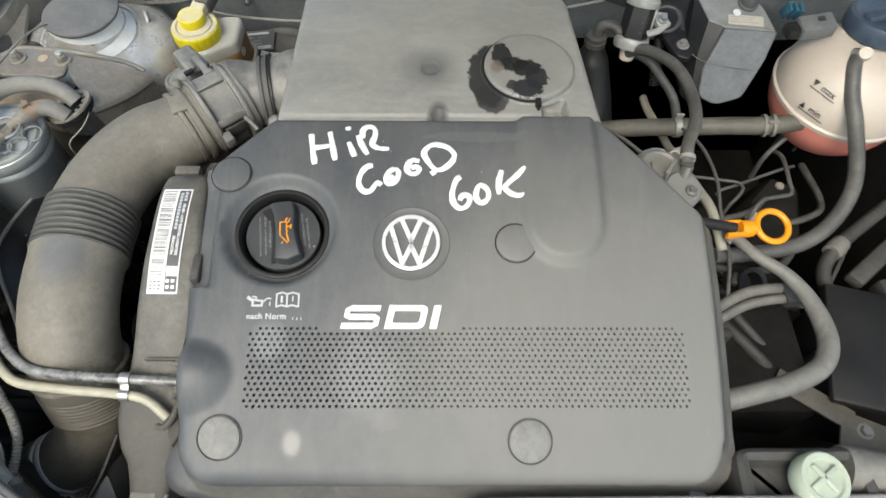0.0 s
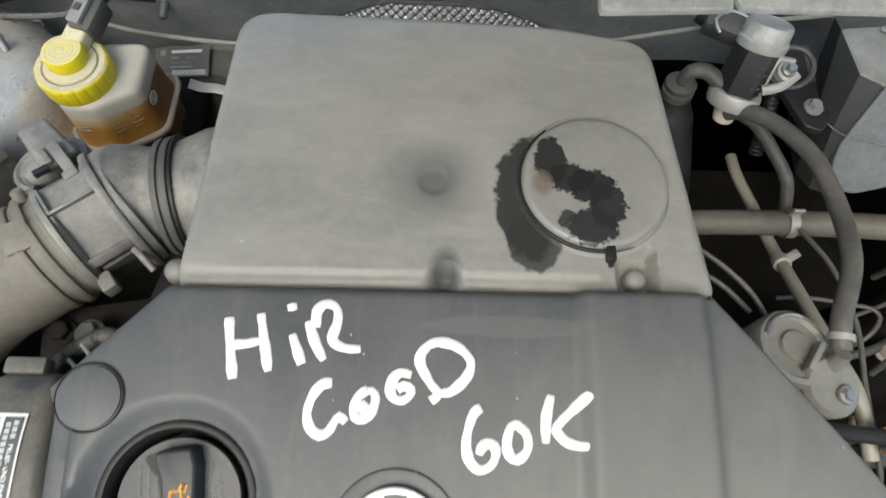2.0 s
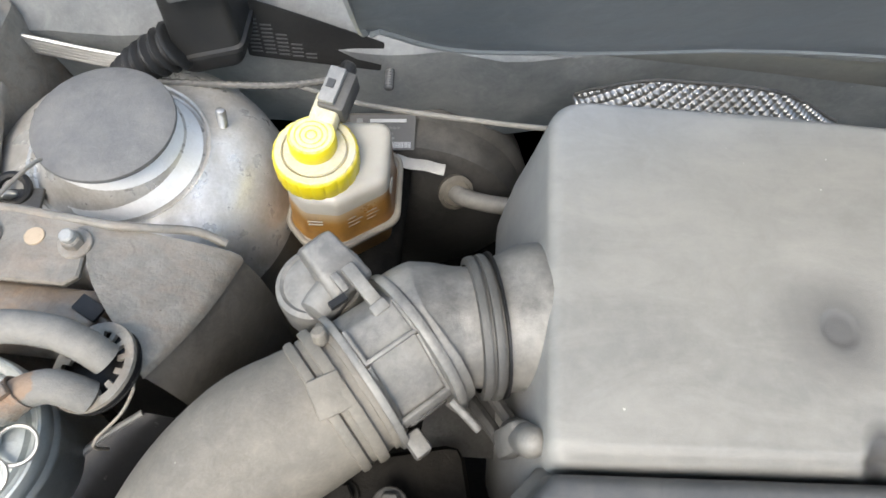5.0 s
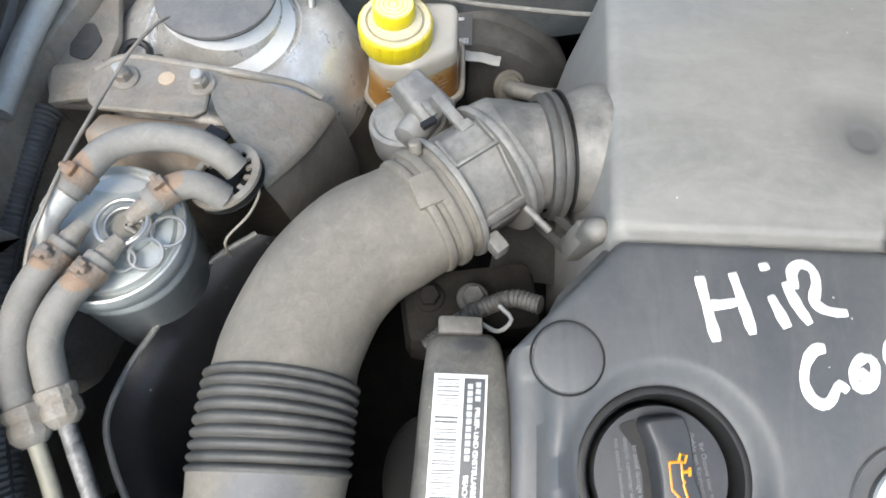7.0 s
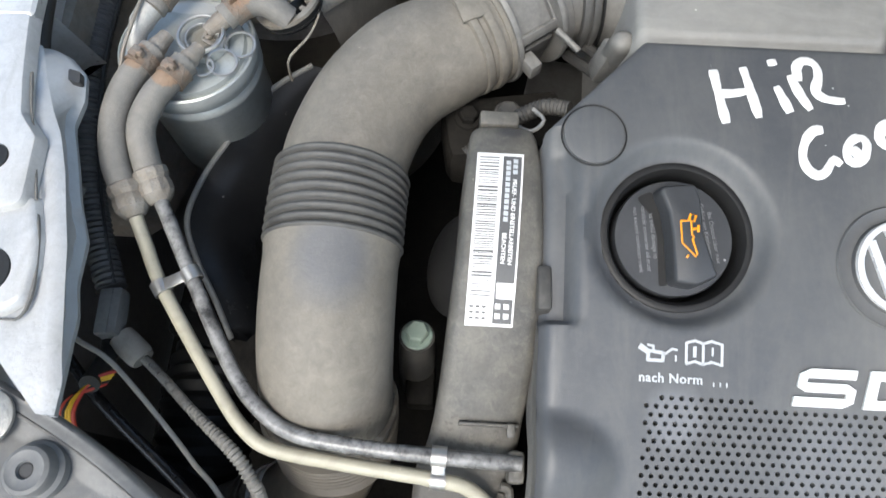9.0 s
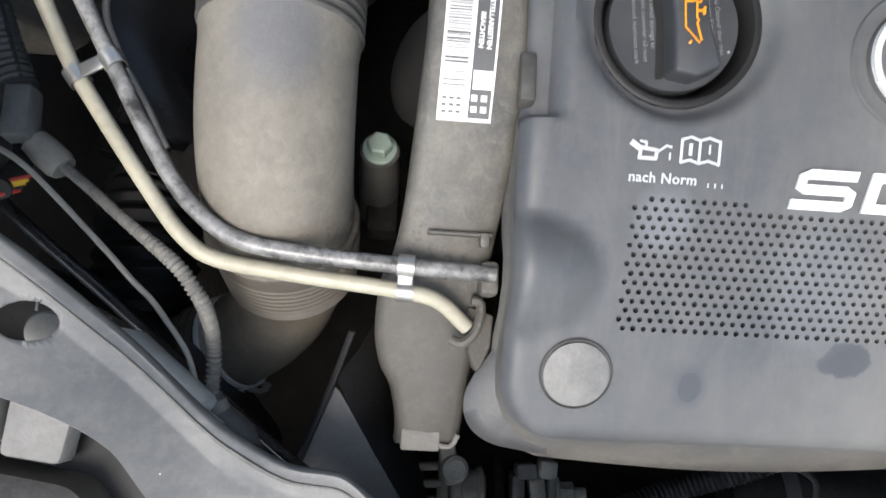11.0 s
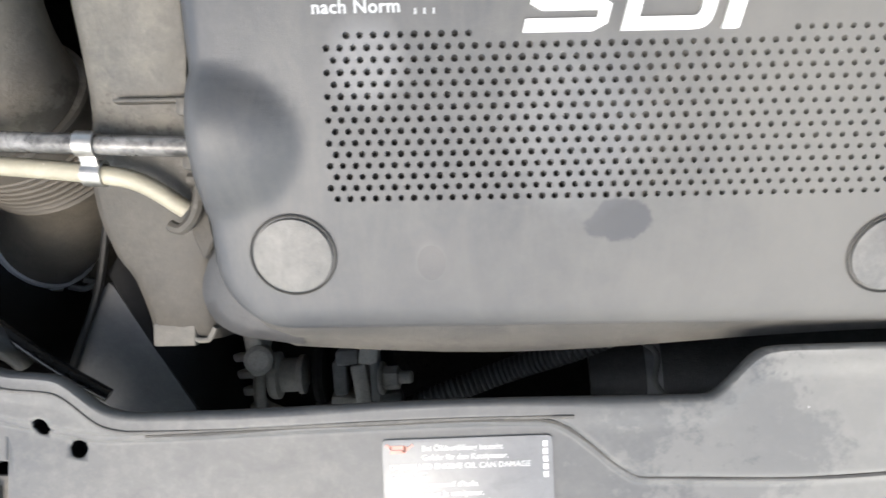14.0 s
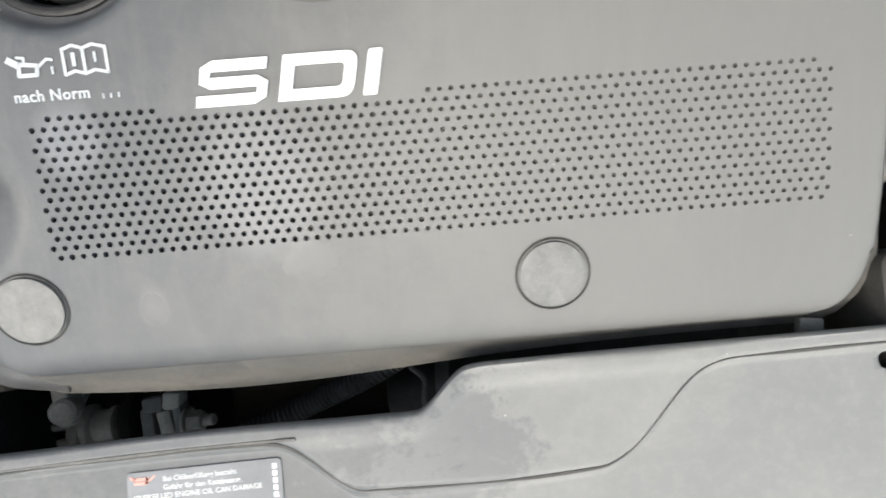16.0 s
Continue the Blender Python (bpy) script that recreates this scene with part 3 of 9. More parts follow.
def dome_z(x, y):
    """The strut tower's height over a point of the plan."""
    d = math.hypot(x + 0.428, y - 0.630)
    table = [(0.0605, 0.7995), (0.066, 0.7985), (0.077, 0.7945), (0.088, 0.787), (0.097, 0.775), (0.1035, 0.758)]
    d = min(max(d, 0.0605), 0.1034)
    for (a, za), (b, zb) in zip(table, table[1:]):
        if d <= b:
            return za + (zb - za) * (d - a) / (b - a)
    return 0.758


def bars(rects, m, h=0.0004):
    """Flat printed bars: (x, y, width, height) rectangles on the plane of m."""
    bm = bmesh.new()
    for x, y, w, d in rects:
        bmesh.ops.create_cube(bm, size=1.0, matrix=m @ Matrix.Translation((x + w / 2, y + d / 2, h / 2)) @ Matrix.Diagonal((w, d, h, 1)))
    return bm


def smooth01(t):
    t = max(0.0, min(1.0, t))
    return t * t * (3 - 2 * t)


# ---- ground and the walls of the engine bay ----
def sheet(points):
    bm = bmesh.new()
    bm.faces.new([bm.verts.new(p) for p in points])
    return bm


solid("ground", sheet([(-400, -400, 0), (400, -400, 0), (400, 400, 0), (-400, 400, 0)]), M_GROUND, "dark asphalt under the car", "ground", kind="structure")
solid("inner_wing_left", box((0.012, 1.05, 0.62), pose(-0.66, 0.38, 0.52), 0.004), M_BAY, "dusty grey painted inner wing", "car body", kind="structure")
# near black instead of body paint: the shade on this side is painted in
solid("inner_wing_right", box((0.012, 1.05, 0.62), pose(0.66, 0.38, 0.52), 0.004), M_DEEP, "inner wing with the bay's shade put into its dark colour", "car body", kind="structure")
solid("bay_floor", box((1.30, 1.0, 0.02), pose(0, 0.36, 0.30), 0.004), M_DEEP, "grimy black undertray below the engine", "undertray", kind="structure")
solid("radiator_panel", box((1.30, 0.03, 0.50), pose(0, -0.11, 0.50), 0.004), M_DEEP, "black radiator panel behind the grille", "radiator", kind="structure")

# the bulkhead leans back, with a swaged ledge
fw = [(y, z) for y, z in ((0.86, 0.28), (0.86, 0.56), (0.80, 0.62), (0.765, 0.68), (0.750, 0.74), (0.744, 0.80), (0.762, 0.845), (0.90, 0.85))]
bm = bmesh.new()
rows_fw = []
for i in range(60):
    x = -0.66 + 1.32 * i / 59
    dent = 0.018 * math.exp(-((x + 0.16) / 0.07) ** 2) + 0.013 * smooth01((-0.20 - x) / 0.05) + 0.003 * math.sin(x * 47 + 2) * math.sin(x * 19) - 0.02 * math.exp(-((x - 0.05) / 0.12) ** 2)
    rows_fw.append([bm.verts.new((x, y - dent * (1 if 0.62 < z < 0.83 else 0), z)) for y, z in fw])
for a, b in zip(rows_fw, rows_fw[1:]):
    for j in range(len(fw) - 1):
        bm.faces.new((a[j], b[j], b[j + 1], a[j + 1]))
bmesh.ops.solidify(bm, geom=bm.faces[:], thickness=-0.004)
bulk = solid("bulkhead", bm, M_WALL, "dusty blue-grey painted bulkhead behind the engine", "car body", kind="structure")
# below 0.70 m the shade of the bay is put into the bulkhead's colour
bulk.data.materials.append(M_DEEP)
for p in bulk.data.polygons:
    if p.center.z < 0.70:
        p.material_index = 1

def lerp_table(tab, x):
    """A smooth curve through a table of (place, value), with no overshoot."""
    d = [(q[1] - p[1]) / (q[0] - p[0]) for p, q in zip(tab, tab[1:])]
    for i, ((a, va), (b, vb)) in enumerate(zip(tab, tab[1:])):
        if x <= b or i == len(tab) - 2:
            h = b - a
            t = max(0.0, min(1.0, (x - a) / h))

            def slope(j):
                if j <= 0 or j >= len(tab) - 1:
                    return d[0] if j <= 0 else d[-1]
                return 0.0 if d[j - 1] * d[j] <= 0 else 2 * d[j - 1] * d[j] / (d[j - 1] + d[j])
            m0, m1 = slope(i), slope(i + 1)
            return (2 * t ** 3 - 3 * t * t + 1) * va + (t ** 3 - 2 * t * t + t) * h * m0 + (3 * t * t - 2 * t ** 3) * vb + (t ** 3 - t * t) * h * m1


cowl = []
for k in range(67):
    x = -0.66 + 0.02 * k
    cowl.append([Vector((x, 0.7650 + 0.004 * math.sin(x * 60), 0.8460)), Vector((x, 0.772, 0.875)), Vector((x, 0.790, 0.920)), Vector((x, 0.830, 0.985)), Vector((x, 0.92, 1.06)), Vector((x, 0.93, 1.06))])
solid("cowl_panel", loft(cowl, False, False, False), M_WALL, "dusty grey cowl panel rising behind the bulkhead", "car body", kind="structure")
# ---- the raised bonnet, its rear edge low over the air filter ----
hood = thing("bonnet", (0, 0.68, 0.90), "raised bonnet with dusty blue-grey painted underside", "car bonnet")
HOOD_A = radians(61)


def hood_pt(x, s, d):
    """s: up along the bonnet from its rear edge; d: out towards the engine."""
    return Vector((x, 0.660 - s * math.cos(HOOD_A) - d * math.sin(HOOD_A), 0.893 + s * math.sin(HOOD_A) - d * math.cos(HOOD_A)))


# height of the rear edge, and how far the panel stands out towards the engine
EDGE_S = [(-0.72, 0.33), (-0.262, 0.30), (-0.2535, 0.17), (-0.2520, 0.110), (-0.246, 0.113), (-0.236, 0.100), (-0.223, 0.0840), (-0.204, 0.0710), (-0.170, 0.0580), (-0.147, 0.0480), (-0.0985, 0.0340), (-0.0735, 0.0290), (-0.033, 0.019), (0.0093, 0.012), (0.064, 0.009), (0.0975, 0.012), (0.103, -0.002), (0.20, -0.002), (0.72, -0.008)]
EDGE_D = [(-0.72, 0.035), (-0.32, 0.035), (0.03, 0.0), (0.72, 0.0)]
bm = bmesh.new()
ns = 40
hood_x = sorted([-0.72 + 0.0144 * i for i in range(101)] + [p[0] for p in EDGE_S[1:-1]])
g = []
for x in hood_x:
    e0 = lerp_table(EDGE_S, x)
    col = []
    for j in range(ns + 1):
        q = (j / ns) ** 1.6
        s = e0 + (1.0 - e0) * q
        d = lerp_table(EDGE_D, x) + 0.003 * math.exp(-((q - 0.03) / 0.018) ** 2) + 0.0145 * smooth01((x - 0.0985) / 0.004) * math.exp(-(q / 0.035) ** 2) + 0.006 * math.sin(q * 30) * math.exp(-((q - 0.2) / 0.15) ** 2)
        col.append(bm.verts.new(hood_pt(x, s, d)))
    g.append(col)
for a, b in zip(g, g[1:]):
    for j in range(ns):
        bm.faces.new((a[j], b[j], b[j + 1], a[j + 1]))
bmesh.ops.solidify(bm, geom=bm.faces[:], thickness=0.006)
part("inner_panel", bm, M_HOOD, hood)
bm = tube([hood_pt(x, s + 0.002, lerp_table(EDGE_D, x) - 0.001) for x, s in EDGE_S[2:16]], 0.0030, 8, 0.01)
part("folded_edge", bm, M_HOOD, hood)
# dusty flange seen below the edge
band = []
for k in range(21):
    u = k / 20
    x = -0.24 + 0.335 * u
    zb = 0.853 - 0.018 * u ** 1.6
    band.append([Vector((x, 0.668, 0.884)), Vector((x, 0.686, 0.862)), Vector((x, 0.691, zb + 0.002)), Vector((x, 0.693, zb)), Vector((x, 0.700, zb + 0.002))])
part("lower_flange", loft(band, False, False, False), M_BROWNBAND, hood, "brown-grey dusty flange")
bm = box((0.040, 0.006, 0.024), Matrix.Translation(hood_pt(0.082, -0.008, 0.0)) @ Matrix.Rotation(-HOOD_A, 4, "X"), 0.002)
part("dark_notch_cover", bm, M_BLACK, hood)
for x0, x1, nm in ((0.104, 0.196, "plenum_strip"), (0.200, 0.62, "plenum_strip")):
    o = rounded([(x0 - 0.004 if x0 < 0.15 else x0 + 0.002, 0.6215 if x0 < 0.15 else 0.6345), (x1, 0.6340 if x0 < 0.15 else 0.6370), (x1, 0.655), (x0 - 0.006, 0.648)], 0.0025, 2)
    strip_ = slab(o, [(-0.0015, 0.0012), (-0.0004, 0.0006), (0, -0.0006), (0, -0.004)])
    for v in strip_.verts:
        v.co.z += 0.8850 + 0.010 * smooth01((0.190 - v.co.x) / 0.09) + 0.28 * (v.co.y - 0.6265) + 0.0006 * noise.noise(v.co * 90)
    part(nm, strip_, M_STRIP, hood, "dusty pale grey plenum cover strip")

# ---- front slam panel: one pressed sheet that rises towards the wing ----
REAR = [(-0.64, 0.262), (-0.56, 0.240), (-0.50, 0.212), (-0.44, 0.181), (-0.40, 0.148), (-0.35, 0.101), (-0.318, 0.085), (-0.298, 0.083), (-0.272, 0.067), (-0.26, 0.065), (-0.09, 0.0695), (0.000, 0.070), (0.029, 0.091), (0.04, 0.092), (0.30, 0.094), (0.64, 0.10)]
FRONT = [(-0.64, 0.170), (-0.56, 0.150), (-0.48, 0.131), (-0.44, 0.120), (-0.415, 0.109), (-0.397, 0.096), (-0.383, 0.076), (-0.374, 0.062), (-0.366, 0.051), (-0.350, 0.047), (-0.32, 0.045)]
HIGH = [(-0.64, 0.885), (-0.50, 0.866), (-0.44, 0.855), (-0.36, 0.806), (-0.32, 0.795), (0.64, 0.795)]
STEP = [(-0.34, 0.068), (-0.29, 0.057), (-0.272, 0.055), (-0.171, 0.0585), (-0.09, 0.0605), (-0.072, 0.0605), (-0.064, 0.0575), (-0.054, 0.0505), (-0.038, 0.0375), (-0.030, 0.0335), (-0.012, 0.0330), (0.031, 0.0325), (0.092, 0.035), (0.105, 0.040), (0.150, 0.080), (0.165, 0.084), (0.30, 0.086), (0.64, 0.09)]
def slam_z(x, y, r, e):
    """The pressed sheet: a raised rear lip, a lower field in front of the swage line, a raised ridge on the wing side."""
    q = max(0.0, min(1.0, (e - y + 0.002) / 0.005))
    low = -0.0045 * q * q * (3 - 2 * q) - 0.0020 * math.exp(-((y - e - 0.0015) / 0.0012) ** 2)
    low -= 0.0012 * max(0.0, min(1.0, ((r - y) / 0.010 - 0.7) / 0.5))
    side = -0.004 * max(0.0, min(1.0, (r - y - 0.006) / 0.012))
    w = max(0.0, min(1.0, (x + 0.365) / 0.04))
    w = w * w * (3 - 2 * w)
    return lerp_table(HIGH, x) + side * (1 - w) + low * w + 0.0006 * math.sin(x * 37) * math.sin(y * 55)


def slam_patch(bm, xs, front):
    cols = []
    for x in xs:
        r, f, e, h = lerp_table(REAR, x), front(x), lerp_table(STEP, x), lerp_table(HIGH, x)
        gap = max(r - 0.002 - e, 0.002)
        up = min(0.007, gap * 0.4)
        lip = [r - 0.0012 - min(0.013, gap * 0.5) * q / 6 for q in range(7)]
        field = [lip[-1] + (e + up - lip[-1]) * q / 4 for q in range(1, 5)]
        swage = [e + up - (up + 0.007) * q / 14 for q in range(1, 15)]
        rest = [swage[-1] + (f - swage[-1]) * q / 26 for q in range(1, 27)]
        mix = max(0.0, min(1.0, (x + 0.365) / 0.03))
        ys_ = [max(y, f) * mix + (r - 0.0012 + (f - r + 0.0012) * q / 50) * (1 - mix) for q, y in enumerate(lip + field + swage + rest)]
        col = [(r + 0.0014, h - 0.0075), (r + 0.0016, h - 0.0040), (r + 0.0008, h - 0.0012), (r - 0.0004, h - 0.0002)] + [(y, slam_z(x, y, r, e)) for y in ys_]
        zz = col[-1][1]
        col += [(f - 0.0006, zz - 0.0012), (f - 0.001, zz - 0.004), (f - 0.001, zz - 0.022)]
        cols.append([bm.verts.new((x, a, b)) for a, b in col])
    for a, b in zip(cols, cols[1:]):
        for j in range(len(a) - 1):
            bm.faces.new((a[j], b[j], b[j + 1], a[j + 1]))
    return cols


bm = bmesh.new()
slam_patch(bm, [-0.64 + 0.3195 * i / 130 for i in range(131)], lambda x: lerp_table(FRONT, x))
right_ = slam_patch(bm, [-0.3205 + 0.9605 * i / 330 for i in range(331)], lambda x: -0.085)
# the notch's cut edge
cut_edge = [v for v in right_[0][3:] if v.co.y < 0.046]
fold = [bm.verts.new(v.co + Vector((-0.0008, 0, -0.016))) for v in cut_edge]
for i in range(len(cut_edge) - 1):
    bm.faces.new((cut_edge[i], cut_edge[i + 1], fold[i + 1], fold[i]))


def punch(bm, cx, cy, rx, ry):
    """A hole through a sheet: clears the faces there and closes the ragged gap up to a clean oval rim."""
    gone = [f for f in bm.faces if abs(f.normal.z) > 0.3 and any(((v.co.x - cx) / (rx * 1.12)) ** 2 + ((v.co.y - cy) / (ry * 1.12)) ** 2 < 1.0 for v in f.verts)]
    inner = set(gone)
    border = [e for f in gone for e in f.edges if sum(g in inner for g in e.link_faces) == 1]
    pairs = [(e.verts[0], e.verts[1]) for e in border]
    bmesh.ops.delete(bm, geom=gone, context="FACES")
    rim = {}
    for pair in pairs:
        for v in pair:
            if v not in rim:
                a = math.atan2((v.co.y - cy) / ry, (v.co.x - cx) / rx)
                x, y = cx + rx * math.cos(a), cy + ry * math.sin(a)
                rim[v] = bm.verts.new((x, y, slam_z(x, y, lerp_table(REAR, x), lerp_table(STEP, x))))
    for p, q in pairs:
        bm.faces.new((p, q, rim[q], rim[p]))
    bmesh.ops.recalc_face_normals(bm, faces=bm.faces[:])
    bm.normal_update()


bmesh.ops.remove_doubles(bm, verts=bm.verts[:], dist=2e-5)
bm.normal_update()
punch(bm, -0.3035, 0.0610, 0.0043, 0.0043)
punch(bm, -0.2875, 0.0500, 0.0043, 0.0043)
punch(bm, 0.246, 0.077, 0.0045, 0.0045)
punch(bm, -0.4285, 0.1485, 0.0108, 0.0084)
slam = solid("slam_panel", bm, M_PANEL, "dusty grey pressed-steel slam panel across the front", "car body", kind="structure", angle=50)
slam.modifiers.new("sheet", "SOLIDIFY").thickness = 0.0015
line_ = []
for k in range(90):
    x = -0.255 + 0.80 * k / 89
    y = lerp_table(STEP, x) + 0.0012
    line_.append((x, y, slam_z(x, y, lerp_table(REAR, x), lerp_table(STEP, x)) + 0.0001))
# black cups added below the holes to stand in for the darkness inside
for hx, hy in ((-0.3035, 0.0610), (-0.2875, 0.0500), (0.246, 0.077)):
    zz = slam_z(hx, hy, lerp_table(REAR, hx), lerp_table(STEP, hx))
    cup_ = new("hole_dark_backing", mesh_from("hole_dark_backing", lathe([(0.0060, -0.0035), (0.0055, -0.012), (0.002, -0.0125)], (hx, hy, zz), (0, 0, 1), 20, False), M_BLACK))
    cup_.parent = slam
# thin dark tube in place of the shadow in the swage groove
swage_shade = new("swage_shade_line", mesh_from("swage_shade_line", tube(line_, lambda d, s: 0.00075 + 0.0004 * math.sin(d * 61) * math.sin(d * 23), 6, 0.004), M_BLACKDUST))
swage_shade.parent = slam
crease_ = []
for k in range(110):
    x = -0.52 + 0.46 * k / 109
    r_ = lerp_table(REAR, x)
    y = r_ - 0.0062 - 0.0012 * smooth01((-0.36 - x) / 0.05)
    crease_.append((x, y, slam_z(x, y, r_, lerp_table(STEP, x)) + 0.0001))
crease = new("edge_crease", mesh_from("edge_crease", tube(crease_, lambda d, s: 0.00085 + 0.0003 * math.sin(d * 47) * math.sin(d * 19), 6, 0.004), M_SEALANT))
crease.parent = slam

# ---- engine block: the dark mass under the cover ----
blk = thing("engine_block", (0.02, 0.27, 0.32), "grimy dark iron engine block below the cover", "engine")
part("crankcase", box((0.46, 0.24, 0.36), pose(0.02, 0.28, 0.50), 0.02, 3), M_DEEP, blk)
part("cylinder_head", box((0.42, 0.20, 0.12), pose(0.01, 0.28, 0.735), 0.015, 3), M_DEEP, blk)
part("gearbox_housing", join(lathe([(0.11, 0), (0.12, 0.03), (0.10, 0.10), (0.085, 0.18), (0.06, 0.22)], (0.25, 0.27, 0.52), (1, 0, 0.0), 28), box((0.12, 0.16, 0.10), pose(0.36, 0.28, 0.61), 0.015)), M_DEEP, blk)


# ---- engine cover ----
def cover_z(y):
    d = y - 0.298
    return 0.858 + 0.215 * d - 0.6 * d * d


CX0, CX1, CY0, CY1 = -0.219, 0.2385, 0.104, 0.427
PX0, PX1, PY0, PITCH_X, PITCH_Y, PROWS = -0.16362, 0.20913, 0.1590, 0.00525, 0.00437, 15
PY1 = PY0 + PITCH_Y * PROWS
CAP = (-0.1432, 0.3105)
TUN_Y, TUN_W = 0.183, 0.0295


def cover_span(y):
    r = 0.032
    a = r - math.sqrt(max(0.0, r * r - (r - (y - CY0)) ** 2)) if y < CY0 + r else 0.0
    lo, hi = CX0 + a, CX1 - a
    if y > 0.366:
        lo += (y - 0.366) ** 1.0 * 0.058 / 0.061
    if y > 0.324:
        hi -= (y - 0.324) * 0.0855 / 0.103
    return lo, hi


def hump(x, y):
    """The raised tongue that runs back to the air filter."""
    cx = 0.1115
    if y > 0.315:
        d = abs(x - cx) - 0.040
    else:
        d = math.hypot(x - cx, (y - 0.315) * 0.98) - 0.040
    return 0.007 * smooth01(-d / 0.009)


def cover_top(x, y, lo, hi):
    z = cover_z(y)
    z += hump(x, y)
    # dish round the oil filler
    r = math.hypot(x - CAP[0], y - CAP[1])
    z -= 0.010 * smooth01((0.0535 - r) / 0.0115)
    # half-round tunnel over the fuel pipe at the left edge
    z += 0.014 * max(0.0, 1 - ((x + 0.219) / 0.047) ** 2 - ((y - TUN_Y) / TUN_W) ** 2)
    # lower shelf along the left edge, behind the belt cover
    if 0.256 < y < 0.365:
        w = smooth01((y - 0.256) / 0.006) * smooth01((0.372 - y) / 0.02)
        z -= 0.011 * w * smooth01((lo + 0.020 - x) / 0.006)
    # rounded rim
    d = min(x - lo, hi - x, (y - CY0) * 0.9, (CY1 - y) * 1.6)
    rr = 0.0040 if hi - x <= d and y > CY0 + 0.032 else 0.009
    if d < rr:
        z -= rr - math.sqrt(max(0.0, rr * rr - (rr - d) ** 2))
    return z


def cover_m(x, y, up=0.0):
    """A pose on the cover's top: x along the car's width, y up the slope."""
    slope = math.atan(0.215 - 1.2 * (y - 0.298))
    return Matrix.Translation((x, y, cover_z(y) + up)) @ Matrix.Rotation(slope, 4, "X")


cover = thing("engine_cover", (0.0, 0.27, 0.80), "dusty black plastic engine cover with perforated front band", "engine cover")
width = CX1 - CX0
fr_cols = sorted({(PX0 - CX0) / width, (PX1 - CX0) / width} | {0.0, 0.006, 0.012, 0.02, 0.03, 0.97, 0.98, 0.988, 0.994, 1.0}
                 | {0.03 + k * ((PX0 - CX0) / width - 0.03) / 10 for k in range(1, 10)} | {(PX0 - CX0) / width + k * (PX1 - PX0) / width / 120 for k in range(1, 120)}
                 | {(PX1 - CX0) / width + k * (0.97 - (PX1 - CX0) / width) / 5 for k in range(1, 5)})
ys = sorted({CY0 + 0.0001, CY0 + 0.0008, CY0 + 0.002, CY0 + 0.004, CY0 + 0.007} | {CY0 + 0.010 + k * (PY0 - CY0 - 0.010) / 14 for k in range(14)} | {PY0 + k * PITCH_Y for k in range(PROWS + 1)}
            | {PY1 + k * (CY1 - 0.006 - PY1) / 80 for k in range(1, 81)} | {CY1 - 0.004, CY1 - 0.002, CY1 - 0.0008, CY1})
bm = bmesh.new()
grid = []
for y in ys:
    lo, hi = cover_span(y)
    line = []
    for f in fr_cols:
        x = lo + (hi - lo) * f
        r = math.hypot(x - CAP[0], y - CAP[1])
        px, py = x, y
        if 0.0330 < r < 0.0422:
            px, py = CAP[0] + (x - CAP[0]) * 0.0405 / r, CAP[1] + (y - CAP[1]) * 0.0405 / r
        line.append(bm.verts.new((px, py, cover_top(px, py, lo, hi))))
    grid.append(line)
for j in range(len(ys) - 1):
    for i in range(len(fr_cols) - 1):
        cx = sum(v.co.x for v in (grid[j][i], grid[j][i + 1], grid[j + 1][i], grid[j + 1][i + 1])) / 4
        cy = (ys[j] + ys[j + 1]) / 2
        if PX0 < cx < PX1 and PY0 < cy < PY1:
            continue
        if math.hypot(cx - CAP[0], cy - CAP[1]) < 0.0398:
            continue
        bm.faces.new((grid[j][i], grid[j][i + 1], grid[j + 1][i + 1], grid[j + 1][i]))
# the perforated band, a square cell round each hole
for row in range(PROWS):
    y0, y1 = PY0 + row * PITCH_Y, PY0 + (row + 1) * PITCH_Y
    yc = (y0 + y1) / 2
    shift = (0.0 if row % 2 else 0.5) * PITCH_X
    x = PX0
    cells = [(PX0, PX0 + shift)] if shift else []
    k = PX0 + shift
    while k + PITCH_X <= PX1 + 1e-6:
        cells.append((k, k + PITCH_X))
        k += PITCH_X
    if PX1 - k > 1e-6:
        cells.append((k, PX1))
    for a, b in cells:
        c4 = [bm.verts.new((px, py, cover_z(py))) for px, py in ((a, y0), (b, y0), (b, y1), (a, y1))]
        xc = (a + b) / 2
        plain = b - a < PITCH_X * 0.9 or (row == PROWS - 1 and (xc < -0.1545 or -0.1045 < xc < 0.018 or xc > 0.2005))
        if plain:
            bm.faces.new(c4)
            continue
        HOLE = (0.00138 - 0.00022 * smooth01((xc + 0.06) / 0.10)) * (1 + 0.05 * math.sin(xc * 9100 + row * 2.7))
        o = [(xc + HOLE * math.cos(math.pi * (2 * q + 1) / 8 + math.pi), yc + HOLE * math.sin(math.pi * (2 * q + 1) / 8 + math.pi)) for q in range(8)]
        top = [bm.verts.new((px, py, cover_z(py))) for px, py in o]
        low = [bm.verts.new((px, py, cover_z(py) - 0.004)) for px, py in o]
        for side in range(4):
            p, q, r2 = side * 2, (side * 2 + 1) % 8, (side * 2 + 2) % 8
            bm.faces.new((c4[side], c4[(side + 1) % 4], top[q], top[p]))
            bm.faces.new((c4[(side + 1) % 4], top[r2], top[q]))
        for q in range(8):
            bm.faces.new((top[q], top[(q + 1) % 8], low[(q + 1) % 8], low[q]))
